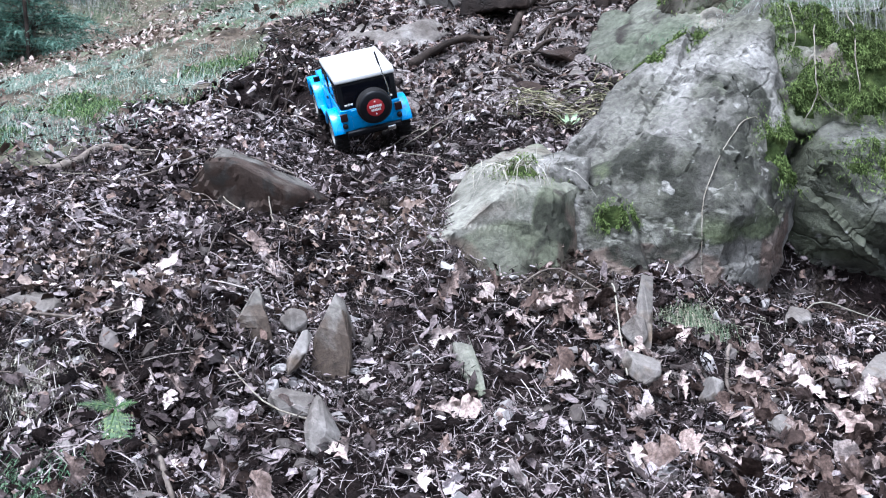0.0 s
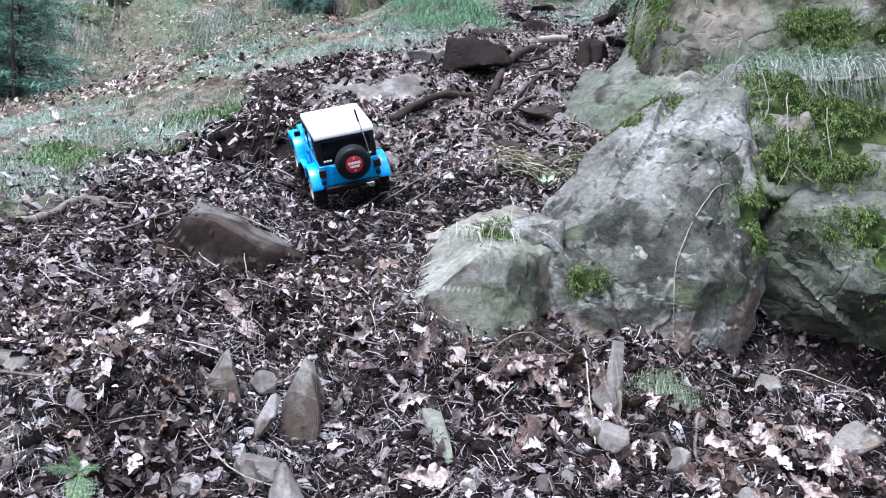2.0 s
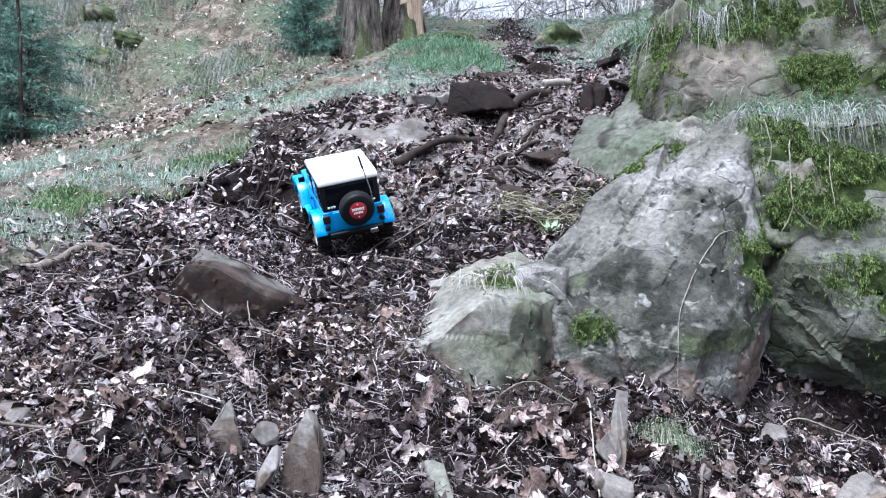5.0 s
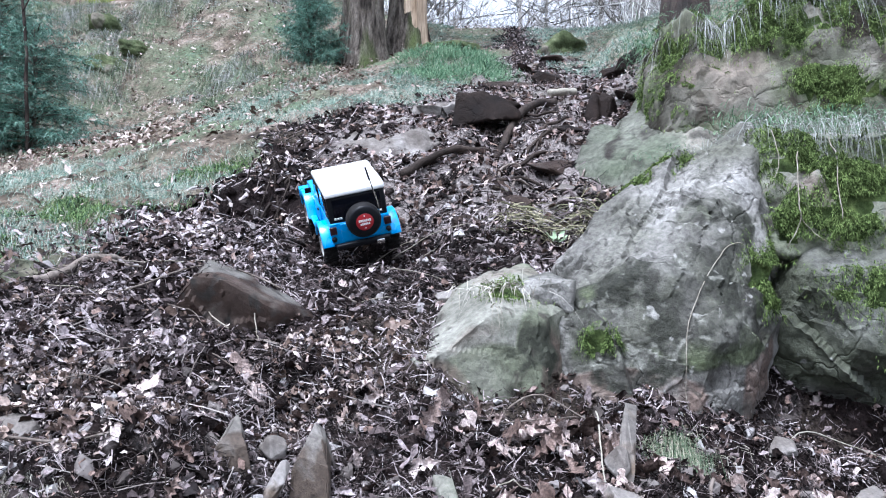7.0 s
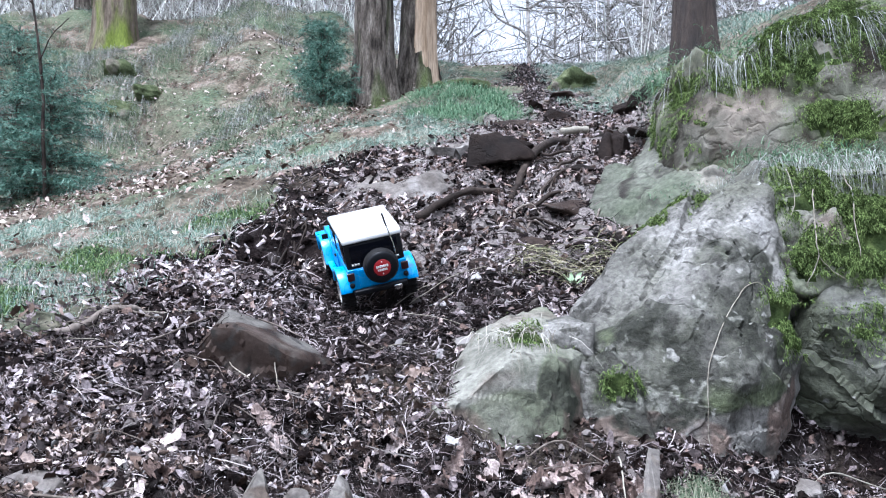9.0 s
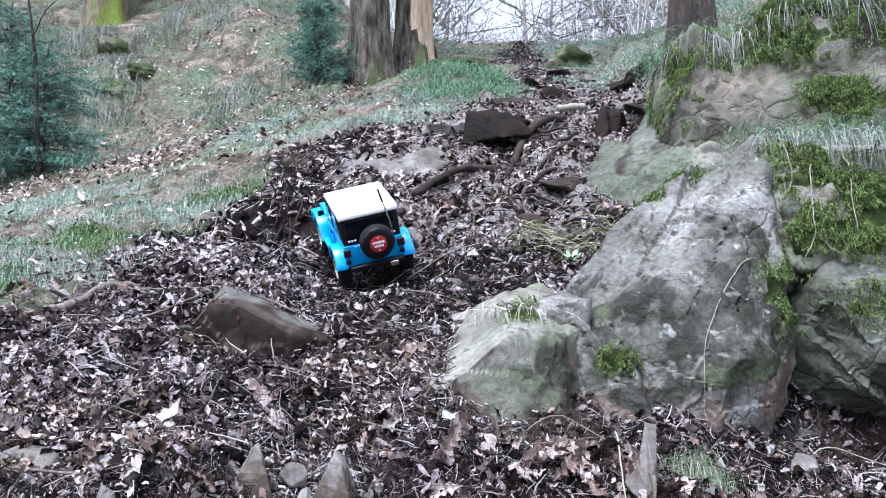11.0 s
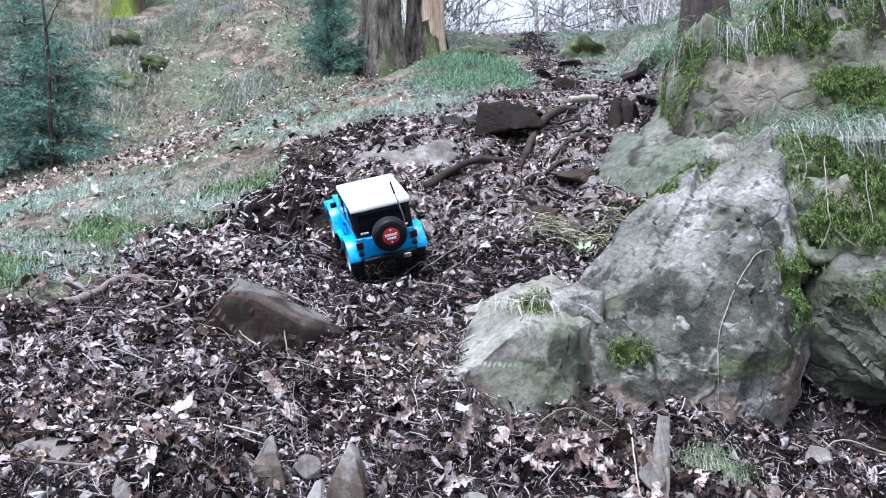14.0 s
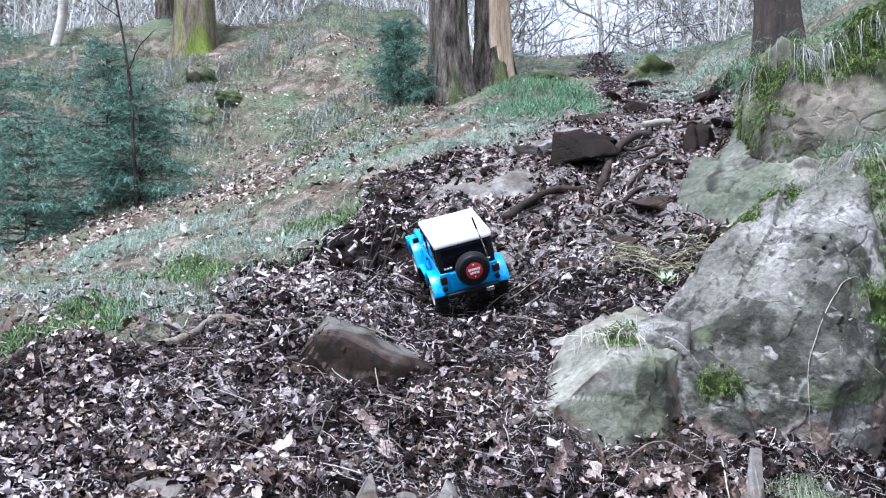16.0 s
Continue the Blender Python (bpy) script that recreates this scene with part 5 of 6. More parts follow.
def moss(rock, tree, spots, label, length=(0.006, 0.016), bare=-0.16):
    """A cushion of tiny fronds over a rock's skin; spots: centre, spread, count."""
    stain(rock, [(c, np.asarray(s) * 1.5 + 0.004) for c, s, n in spots])
    made = []
    for c, s, n in spots:
        at, nr = on_skin(tree, c, s, int(n * 6.5))
        lump = np.array([noise.fractal(Vector(p) * 26, 0.9, 2, 3) for p in at])
        gone = np.array([noise.noise(Vector(p) * 15 + Vector((4, 0, 0))) for p in at]) < bare
        at, nr, lump = at[~gone], nr[~gone], np.clip(0.45 + 0.6 * lump[~gone], 0, 1.2)
        at = at + nr * (0.026 * lump - 0.001)[:, None]
        way = nr * 0.5 + rng.normal(0, 0.8, (len(at), 3)) + np.array([0, -0.15, -0.4])
        made.append(blades(at, way, rng.uniform(*length, len(at)) * 0.5, rng.uniform(0.0010, 0.0024, len(at)), 0.6, 1))
    return stuff("moss", *joined(made), M_MOSS, label, "moss")


out_t, ledge_t, shelf_t, bank_t, back_t, block_t = (skin(o) for o in (outcrop, ledge, shelf, bank, backrock, block))
moss(shelf, shelf_t, [((0.86, 2.18, 1.34), (0.07, 0.03, 0.04), 3200), ((1.0, 2.18, 1.28), (0.09, 0.03, 0.055), 4000), ((1.2, 2.2, 1.24), (0.12, 0.03, 0.09), 3600), ((0.80, 2.13, 1.20), (0.025, 0.02, 0.05), 700), ((0.92, 2.15, 1.17), (0.05, 0.02, 0.03), 900), ((1.0, 2.24, 1.38), (0.12, 0.03, 0.02), 1800), ((1.25, 2.25, 1.37), (0.14, 0.03, 0.025), 1800)],
     "thick green moss cushion over the rock shelf", length=(0.007, 0.02))
moss(outcrop, out_t, [((0.735, 2.04, 1.05), (0.03, 0.02, 0.035), 1700), ((0.71, 2.04, 1.0), (0.025, 0.02, 0.02), 700)], "dark green moss patch on the outcrop")
moss(outcrop, out_t, [((0.345, 1.92, 0.905), (0.015, 0.01, 0.013), 900)], "small round moss tuft on the rock face")
moss(outcrop, out_t, [((0.575, 2.26, 1.30), (0.035, 0.02, 0.010), 700), ((0.50, 2.24, 1.255), (0.05, 0.02, 0.006), 350)], "yellow-green moss along the rock's crest")
moss(ledge, ledge_t, [((0.17, 1.95, 1.0), (0.03, 0.03, 0.008), 260)], "thin moss on the ledge's top")
moss(block, block_t, [((0.95, 2.03, 1.03), (0.06, 0.02, 0.035), 900), ((1.05, 2.03, 0.95), (0.05, 0.02, 0.05), 700)], "moss on the fractured block")
moss(bank, bank_t, [((0.760, 3.155, 1.659), (0.035, 0.06, 0.07), 2000), ((0.782, 2.960, 1.592), (0.04, 0.05, 0.05), 1200), ((0.839, 2.995, 1.759), (0.07, 0.05, 0.04), 2000), ((0.947, 2.894, 1.768), (0.09, 0.05, 0.03), 2000), ((1.065, 2.842, 1.789), (0.09, 0.05, 0.04), 1600),
                    ((1.101, 2.882, 1.904), (0.10, 0.06, 0.05), 1700), ((1.233, 2.839, 1.822), (0.08, 0.06, 0.06), 1500), ((1.137, 2.707, 1.606), (0.06, 0.05, 0.04), 900), ((0.803, 3.233, 1.907), (0.05, 0.05, 0.05), 1300), ((1.15, 2.9, 2.04), (0.14, 0.08, 0.04), 1500), ((1.1, 2.72, 1.64), (0.04, 0.04, 0.02), 500), ((1.35, 2.7, 1.58), (0.08, 0.05, 0.02), 600), ((1.5, 2.78, 2.0), (0.2, 0.08, 0.06), 1800), ((1.05, 2.86, 1.90), (0.12, 0.06, 0.04), 1800), ((1.25, 2.8, 1.93), (0.12, 0.06, 0.05), 1500)],
     "dark green moss hanging from the bank's brow", length=(0.008, 0.022), bare=-0.25)


# ---- grass ----
def tufts(x, y, per, length, spread, droop, lean=(0, -0.25, 0), width=0.0035, base=None, rise=0.75, seg=2):
    n = len(x) * per
    who = np.repeat(np.arange(len(x)), per)
    px, py = x[who] + rng.normal(0, spread, n), y[who] + rng.normal(0, spread, n)
    z = ground_z(px, py) - 0.005 if base is None else base[who]
    way = rng.normal(0, 0.45, (n, 3))
    way[:, 2] = np.abs(way[:, 2]) + rise
    way += np.asarray(lean)
    return blades(np.stack([px, py, z], -1), way, rng.uniform(0.4, 1, n) * length[who] if np.ndim(length) else rng.uniform(0.4, 1, n) * length, np.full(n, width) * rng.uniform(0.6, 1.3, n), droop, seg)


def sward(x, y):
    return (1 - trodden(x, y)) * open_turf(x, y)


x, y = pick(1000, -2.9, 0.4, 1.9, 4.6, lambda x, y: sward(x, y) * (x > np.interp(y, (1.9, 4.6), (-1.6, -2.9))))
g1 = tufts(x, y, 62, 0.125 * (0.45 + 0.9 * rng.uniform(0, 1, len(x))), 0.04, 1.1, (0.22, -0.5, -0.1), 0.0017, None, 0.45)
x, y = pick(2600, -5.0, 2.4, 4.2, 10.4, lambda x, y: sward(x, y) * (np.abs(x) < 0.55 * y) * (1 - 0.6 * ramp(y, 5.6, 6.6) * ramp(-x, 0.3, 0.8)))
g2 = tufts(x, y, 34, 0.16 * (0.5 + 0.9 * rng.uniform(0, 1, len(x))), 0.05, 0.7, (0.18, -0.5, -0.1), 0.0036, None, 0.4, 1)
x, y = pick(320, 0.85, 2.4, 5.2, 9.6, lambda x, y: np.clip(0.5 + fbm(x, y, 0.5, 2, 33), 0.05, 1))
g7 = tufts(x, y, 50, 0.13, 0.05, 0.9, (-0.1, -0.4, 0), 0.004)
stuff("grass", *joined([g1, g2, g7]), M_GRASS, "limp faded grass over the open slope", "grass")
x, y = pick(110, -0.15, 0.38, 4.75, 6.8, lambda x, y: np.ones_like(x))
g4 = tufts(x, y, 70, 0.25, 0.05, 0.9, (0, -0.2, 0), 0.0036)
x, y = pick(60, -0.60, -0.46, 1.12, 1.25, lambda x, y: np.ones_like(x))
g5 = tufts(x, y, 34, 0.06, 0.018, 0.9, (0, -0.3, 0), 0.0022)
stuff("grass", *joined([g4, g5]), M_LUSH, "fresh green grass beside the trodden track", "grass")
x, y = pick(420, -1.5, -0.55, 1.95, 3.1, lambda x, y: (1 - trodden(x, y)) * ramp(x - np.interp(y, LEFT_Y, LEFT_X), -0.5, -0.2) * np.clip(-0.1 + 1.8 * fbm(x, y, 0.22, 3, 93), 0, 1))
stuff("grass", *tufts(x, y, 40, 0.085, 0.022, 0.9, (0.05, -0.3, 0.1), 0.0024), M_EDGEGRASS, "yellow-green grass clumps along the edge of the track", "grass")
x, y = pick(1100, -5.0, -0.6, 5.0, 10.4, lambda x, y: np.clip(0.15 + 1.3 * fbm(x, y, 0.5, 2, 81), 0, 1) * (x < -0.2 * (y - 3)))
g6 = tufts(x[:450], y[:450], 64, 0.31 * (0.5 + rng.uniform(0, 1, 450)), 0.03, 1.35, (0.0, -0.35, 0.05), 0.0036, None, 0.6)
stuff("grass", *tufts(x[450:], y[450:], 60, 0.28 * (0.5 + rng.uniform(0, 1, 650)), 0.03, 1.3, (0.0, -0.35, 0.05), 0.0036, None, 0.6), M_DULLGRASS, "grey-green grass clumps on the hillside", "grass")
stuff("dry_grass", *g6, M_SILVER, "bleached dry grass tussocks drooping down the hillside", "dry grass")


def fringe(p0, p1, n, length, droop=1.6, width=0.003, out=(0, -0.8, 0.35), jitter=0.02, on=None):
    """Blades that hang along a line; on: the skin they root in."""
    u = rng.uniform(0, 1, n)[:, None]
    at = np.asarray(p0) * (1 - u) + np.asarray(p1) * u + rng.normal(0, jitter, (n, 3)) * (1, 1, 0.4)
    if on:
        at = np.array([on.find_nearest(Vector(p))[0][:] for p in at])
    way = np.asarray(out) + rng.normal(0, 0.35, (n, 3))
    return blades(at, way, rng.uniform(0.35, 1, n) * length, np.full(n, width) * rng.uniform(0.6, 1.4, n), droop, 4)


stuff("dry_grass", *joined([fringe((0.78, 2.30, 1.415), (1.10, 2.27, 1.42), 480, 0.085, 1.5, 0.0015, (0, -0.6, 0.1), 0.03), fringe((1.1, 2.27, 1.42), (1.5, 2.3, 1.42), 420, 0.16, 1.9, 0.0016, (0, -0.7, 0.2)),
                            fringe((0.60, 2.30, 1.335), (0.80, 2.34, 1.41), 160, 0.05, 1.2, 0.0014)]),
      M_SILVER, "pale dry grass hanging over the rock shelf", "dry grass")
stuff("dry_grass", *joined([fringe((0.776, 3.441, 1.821), (0.783, 3.15, 1.840), 900, 0.15, 1.3, 0.0022, (-0.3, -0.7, 0.3), 0.03, bank_t), fringe((0.781, 3.188, 1.82), (0.894, 2.929, 1.85), 800, 0.13, 1.5, 0.0022, (-0.1, -0.8, 0.3), 0.03, bank_t),
                            fringe((0.894, 2.929, 1.86), (1.4, 2.80, 1.98), 420, 0.12, 1.5, 0.0022, (0, -0.8, 0.35), 0.04, bank_t)]),
      M_SILVER, "silvery dry grass trailing from the bank's brow", "dry grass")
stuff("grass", *joined([fringe((0.76, 2.42, 1.42), (1.15, 2.42, 1.44), 1500, 0.065, 0.7, 0.0018, (0, -0.2, 0.9), 0.05), fringe((0.56, 2.62, 1.36), (0.75, 2.6, 1.42), 70, 0.04, 0.7, 0.002, (0, -0.4, 0.6), 0.03),
                        fringe((0.834, 3.533, 1.885), (0.880, 3.328, 1.89), 1800, 0.10, 0.8, 0.0022, (-0.1, -0.3, 0.6), 0.07), fringe((0.907, 3.228, 1.885), (1.193, 3.021, 1.97), 1500, 0.11, 0.9, 0.0022, (0, -0.4, 0.6), 0.07)]),
      M_LUSH, "green grass on the rock shelf and the bank", "grass")
x, y = rng.normal(0.462, 0.030, 60), rng.normal(1.80, 0.022, 60)
stuff("grass_tuft", *tufts(x, y, 60, 0.125, 0.012, 1.5, (-0.25, -0.35, 0.0), 0.0016, None, 0.55), M_DULLGRASS, "drooping grey-green grass tuft below the outcrop", "grass tuft")
x, y = rng.normal(0.52, 0.08, 14), rng.normal(1.76, 0.05, 14)
stuff("dry_grass", *tufts(x, y, 26, 0.09, 0.03, 1.5, (0, -0.8, -0.1), 0.0024), M_STRAW, "matted dry grass at the rock's foot", "dry grass")
at = np.stack([rng.normal(0.16, 0.04, 150), rng.normal(1.97, 0.035, 150), rng.normal(1.005, 0.008, 150)], -1)
dry = blades(at, rng.normal(0, 0.7, (150, 3)) + np.array([0, -0.6, 0.1]), rng.uniform(0.03, 0.09, 150), np.full(150, 0.002), 0.8, 3)
at = np.array([[0.128 + 0.004 * k, 1.865, 0.965] for k in range(5)])
hang = blades(at, np.tile([0.05, -0.5, 0.3], (5, 1)) + rng.normal(0, 0.12, (5, 3)), np.array([0.07, 0.10, 0.08, 0.06, 0.08]), np.full(5, 0.002), 1.1, 5)
stuff("dry_grass", *joined([dry, hang]), M_STRAW, "dry grass stems lying over the ledge", "dry grass")
at = np.stack([rng.uniform(0.2, 0.46, 420), rng.normal(2.50, 0.05, 420), np.zeros(420)], -1)
at[:, 2] = ground_z(at[:, 0], at[:, 1]) + rng.uniform(0, 0.03, 420)
stuff("dry_grass", *blades(at, rng.normal(0, 1, (420, 3)) * (1, 0.6, 0.25) + np.array([0.2, -0.2, 0.1]), rng.uniform(0.03, 0.11, 420), np.full(420, 0.0028), 0.4, 3),
      layered("brown_green_thatch", [(0.2, (0.06, 0.06, 0.03)), (0.5, (0.17, 0.17, 0.09)), (0.8, (0.34, 0.31, 0.20))], 9, 4, (0.7, 0.9), 0.0, vary="island", spread=0.4),
      "matted brown-green grass thatch beside the track", "dry grass")

stuff("grass", *joined([fringe((0.92, 3.725, 1.96), (1.115, 3.520, 1.98), 1600, 0.09, 0.8, 0.0022, (-0.1, -0.4, 0.7), 0.07), fringe((0.868, 3.633, 1.89), (0.962, 3.426, 1.915), 900, 0.08, 0.8, 0.0022, (-0.1, -0.4, 0.7), 0.05)]), M_LUSH, "vivid green grass at the foot of the bank's tree", "grass")

x, y = rng.normal(-0.555, 0.030, 70), rng.normal(1.36, 0.028, 70)
stuff("dry_grass", *tufts(x, y, 40, 0.055, 0.014, 1.0, (0, -0.4, 0), 0.0022, None, 0.5), M_STRAW, "whitish withered plant cushion in the litter", "dry grass")

# ---- single plants ----


def fern(x, y, fronds, size, label, material, lean=(0, -0.3), z=None, rise=1.1, arch=0.55, fan=0.8):
    z = float(ground_z(x, y)) if z is None else z
    top = tagged(new("fern"), label, "fern")
    for k in range(fronds):
        a = 2 * math.pi * (k / fronds) + 0.5
        d = Vector((math.cos(a) * fan + lean[0], math.sin(a) * 0.75 * fan + lean[1], rise)).normalized()
        side = Vector((d.y * 0.3 + 1, -d.x * 0.3, 0.15 * d.x)).normalized()
        pieces, stem = [], []
        for i in range(19):
            u = i / 18
            c = d * (size * u) + Vector((0, 0, -arch * size * u * u))
            stem.append(c)
            if i == 0:
                continue
            w = size * 0.22 * (1 - u) ** 0.7 * min(1, 3 * u) + 0.003
            for s in (-1, 1):
                tipp = c + side * (s * w) + d * (w * 0.35) + Vector((0, 0, -0.25 * w))
                mid = c.lerp(tipp, 0.5)
                e = d * (size * 0.019)
                v = np.array([c - e * 0.6, c + e * 0.6, mid + e * 0.9, tipp, mid - e * 0.9])
                pieces.append((v, np.array([(0, 1, 2), (0, 2, 4), (4, 2, 3)])))
        pieces.append(tube(np.array([p[:] for p in stem]), (0.0014, 0.0005), 4, steps=1))
        v, t = joined(pieces)
        ob = new("frond", mesh_arrays("frond", v, t, material))
        ob.parent = top
    top.matrix_world = pose(x, y, z)
    return top


def spread_fern(x, y, z, fronds, label, material):
    """A fern lying against the slope; fronds: way, length, breadth."""
    top = tagged(new("fern"), label, "fern")
    face = Vector((0, -0.72, 0.69))
    for way, size, broad in fronds:
        d = Vector(way).normalized()
        side = d.cross(face).normalized()
        lift = side.cross(d).normalized()
        pieces, stem = [], []
        for i in range(17):
            u = i / 16
            c = d * (size * u) + lift * (0.10 * size * math.sin(2.6 * u))
            stem.append(c[:])
            if i < 2:
                continue
            w = size * broad * (1 - u) ** 0.75 * min(1.0, 0.55 + 1.6 * u) + 0.002
            for sgn in (-1, 1):
                axis = (side * sgn + d * 0.45 + lift * rng.uniform(-0.35, 0.2)).normalized()
                for j in range(5):
                    f, leaf = j / 5, w * 0.30 * (1 - j / 6)
                    q = c + axis * (w * f)
                    for g in (-1, 1):
                        tip_ = q + axis * leaf * 0.8 + d * (g * leaf * 0.75)
                        pieces.append((np.array([q[:], (q + axis * leaf * 0.9)[:], tip_[:]]), np.array([(0, 1, 2)])))
        pieces.append(tube(np.array(stem), (0.0011, 0.0004), 4, steps=1))
        ob = new("frond", mesh_arrays("frond", *joined(pieces), material))
        ob.parent = top
    top.matrix_world = pose(x, y, z)
    return top


spread_fern(-0.432, 1.315, float(ground_z(-0.432, 1.315)) + 0.028, [((0.35, -0.55, -0.62), 0.088, 0.34), ((0.05, -0.6, -0.65), 0.082, 0.36), ((-0.75, -0.3, 0.12), 0.05, 0.30), ((0.55, -0.3, 0.15), 0.042, 0.32), ((-0.25, 0.1, 0.5), 0.032, 0.34)],
            "small green fern growing from the leaf litter", M_FERN)
fern(1.52, 2.66, 9, 0.24, "blue-green fern hanging from the bank's brow", M_NEEDLE, (0, -0.6), 2.14)
fern(0.47, 1.46, 5, 0.04, "tiny green seedling between stones", M_FERN)
plant = tagged(new("seedling"), "pale green rosette of leaves beside the track", "plant")
for k in range(7):
    a = 2 * math.pi * k / 7
    v, t = LEAVES[k % 2]
    q = Matrix.Rotation(a, 3, "Z") @ Matrix.Rotation(-0.35, 3, "Y")
    pv = np.array([(q @ (Vector((p[0] * 0.04, p[1] * 0.018, p[2] * 0.02)) + Vector((0.024, 0, 0.014))))[:] for p in v])
    ob = new("leaf", mesh_arrays("leaf", pv, t, M_PALELEAF, True))
    ob.parent = plant
plant.matrix_world = pose(0.318, 2.375, float(ground_z(0.318, 2.375)) + 0.015, 25, 0, 0)

# ---- stems, roots and fallen branches ----


def hug(tree, points, off=0.004):
    out = []
    for p in points:
        hit = tree.find_nearest(Vector(p))
        out.append((hit[0] + hit[1] * off)[:])
    return out


tube_thing("vine", hug(out_t, [(0.68, 2.03, 1.112), (0.655, 2.035, 1.112), (0.626, 2.03, 1.096), (0.593, 2.009, 1.059), (0.555, 1.955, 1.017), (0.522, 1.917, 0.955), (0.513, 1.908, 0.911), (0.508, 1.902, 0.857), (0.511, 1.905, 0.802), (0.518, 1.90, 0.75)], 0.003),
           (0.0011, 0.0009), M_VINE, "pale dead vine hanging down the rock face", "vine", 0.0006, 1)
tube_thing("vine", hug(shelf_t, [(0.84, 2.20, 1.33), (0.825, 2.15, 1.26), (0.818, 2.14, 1.20), (0.818, 2.142, 1.165), (0.797, 2.142, 1.117), (0.775, 2.15, 1.06)], 0.016), (0.0014, 0.0009), M_VINE, "pale stem trailing over moss", "vine", 0.0008, 2,
           extra=[(hug(shelf_t, [(0.818, 2.14, 1.175), (0.85, 2.14, 1.14), (0.89, 2.13, 1.11)], 0.014), (0.001, 0.0007))])
tube_thing("vine", hug(shelf_t, [(0.943, 2.283, 1.37), (0.925, 2.2, 1.31), (0.91, 2.157, 1.25), (0.912, 2.128, 1.17)], 0.02), (0.0015, 0.0010), M_VINE, "straight pale stem over moss", "vine", 0.0008, 3)
tube_thing("vine", hug(shelf_t, [(0.80, 2.25, 1.37), (0.79, 2.17, 1.29), (0.765, 2.15, 1.22), (0.75, 2.15, 1.18)], 0.018), (0.0009, 0.0006), M_VINE, "fine pale stem hanging through moss", "vine", 0.0008, 4)
tube_thing("branch", [on_ground(-0.075, 2.86, 0.012), on_ground(0.0, 2.93, 0.035), on_ground(0.09, 3.0, 0.03), on_ground(0.19, 3.05, 0.012)], (0.014, 0.009), M_ROOT, "dark curved branch lying across the track", "branch", 0.002, 4)
tube_thing("root", [on_ground(0.21, 3.02, 0.005), on_ground(0.25, 3.13, 0.025), on_ground(0.30, 3.28, 0.045), on_ground(0.40, 3.56, 0.04), on_ground(0.486, 3.80, 0.015)], (0.010, 0.017), M_ROOT, "thick curved root crossing the track", "root", 0.002, 5)
tube_thing("stick", [on_ground(0.47, 3.83, 0.03), on_ground(0.525, 3.85, 0.035), on_ground(0.585, 3.87, 0.03)], (0.016, 0.013), M_STRAW, "short pale debarked stick", "stick", 0.001, 6)
tube_thing("twig", [on_ground(0.20, 2.76, 0.0), on_ground(0.215, 2.85, 0.03), on_ground(0.245, 2.95, 0.02), on_ground(0.28, 3.0, 0.0)], (0.005, 0.003), M_TWIG, "forked pale twig in the mud", "twig", 0.002, 7,
           extra=[([on_ground(0.215, 2.85, 0.03), on_ground(0.26, 2.87, 0.03), on_ground(0.29, 2.84, 0.01)], (0.004, 0.002))])
for k, (a, b, c) in enumerate([((0.30, 3.05), (0.38, 3.12), (0.52, 3.2)), ((0.26, 2.95), (0.36, 3.02), (0.48, 3.04)), ((0.33, 3.2), (0.42, 3.25), (0.5, 3.36)), ((0.15, 2.75), (0.26, 2.8), (0.36, 2.82)), ((0.36, 2.9), (0.43, 2.93), (0.5, 3.0)), ((0.3, 3.4), (0.4, 3.36), (0.5, 3.42))]):
    tube_thing("root", [on_ground(*a, -0.005), on_ground(*b, 0.016), on_ground(*c, -0.008)], (0.007, 0.004), M_ROOT, "half-buried dark root in the track", "root", 0.004, 30 + k)
for k in range(16):
    a0, b0 = 0.12 + 0.42 * hash2(k, 1, 31), 2.72 + 0.95 * hash2(k, 2, 31)
    ln_, a = 0.08 + 0.16 * hash2(k, 3, 31), 0.5 + 0.9 * hash2(k, 4, 31)
    a0, b0, dx, dy = float(a0), float(b0), float(ln_ * math.cos(a)), float(ln_ * math.sin(a))
    tube_thing("root", [on_ground(a0, b0, -0.004), on_ground(a0 + dx * 0.4, b0 + dy * 0.55, 0.018), on_ground(a0 + dx, b0 + dy, -0.004)], (0.004, 0.0022), (M_ROOT, M_TWIG)[k % 3 == 0], ("thin dark root laid bare in the track", "thin grey root laid bare in the track")[k % 3 == 0], "root", 0.002, 140 + k, 5)
tube_thing("twig", [on_ground(-0.66, 1.48, 0.012), on_ground(-0.53, 1.495, 0.014), on_ground(-0.415, 1.522, 0.012)], (0.0028, 0.002), M_TWIG, "straight grey twig on the litter", "twig", 0.001, 8)
tube_thing("twig", [on_ground(-0.382, 1.30, 0.015), on_ground(-0.355, 1.25, 0.012), on_ground(-0.325, 1.206, 0.01)], (0.0042, 0.0035), M_TWIG, "grey twig pointing down the slope", "twig", 0.001, 9)
tube_thing("twig", [(0.312, 1.76, 0.785), (0.308, 1.70, 0.76), (0.298, 1.60, 0.70), (0.29, 1.51, 0.66)], (0.0016, 0.0012), M_STRAW, "thin pale stem standing by a slab", "twig", 0.001, 10)
tube_thing("twig", [on_ground(0.69, 1.87, 0.01), on_ground(0.74, 1.89, 0.04), on_ground(0.82, 1.90, 0.035), on_ground(0.90, 1.88, 0.01)], (0.0015, 0.001), M_STRAW, "arched pale root stem under the rock", "twig", 0.001, 11)
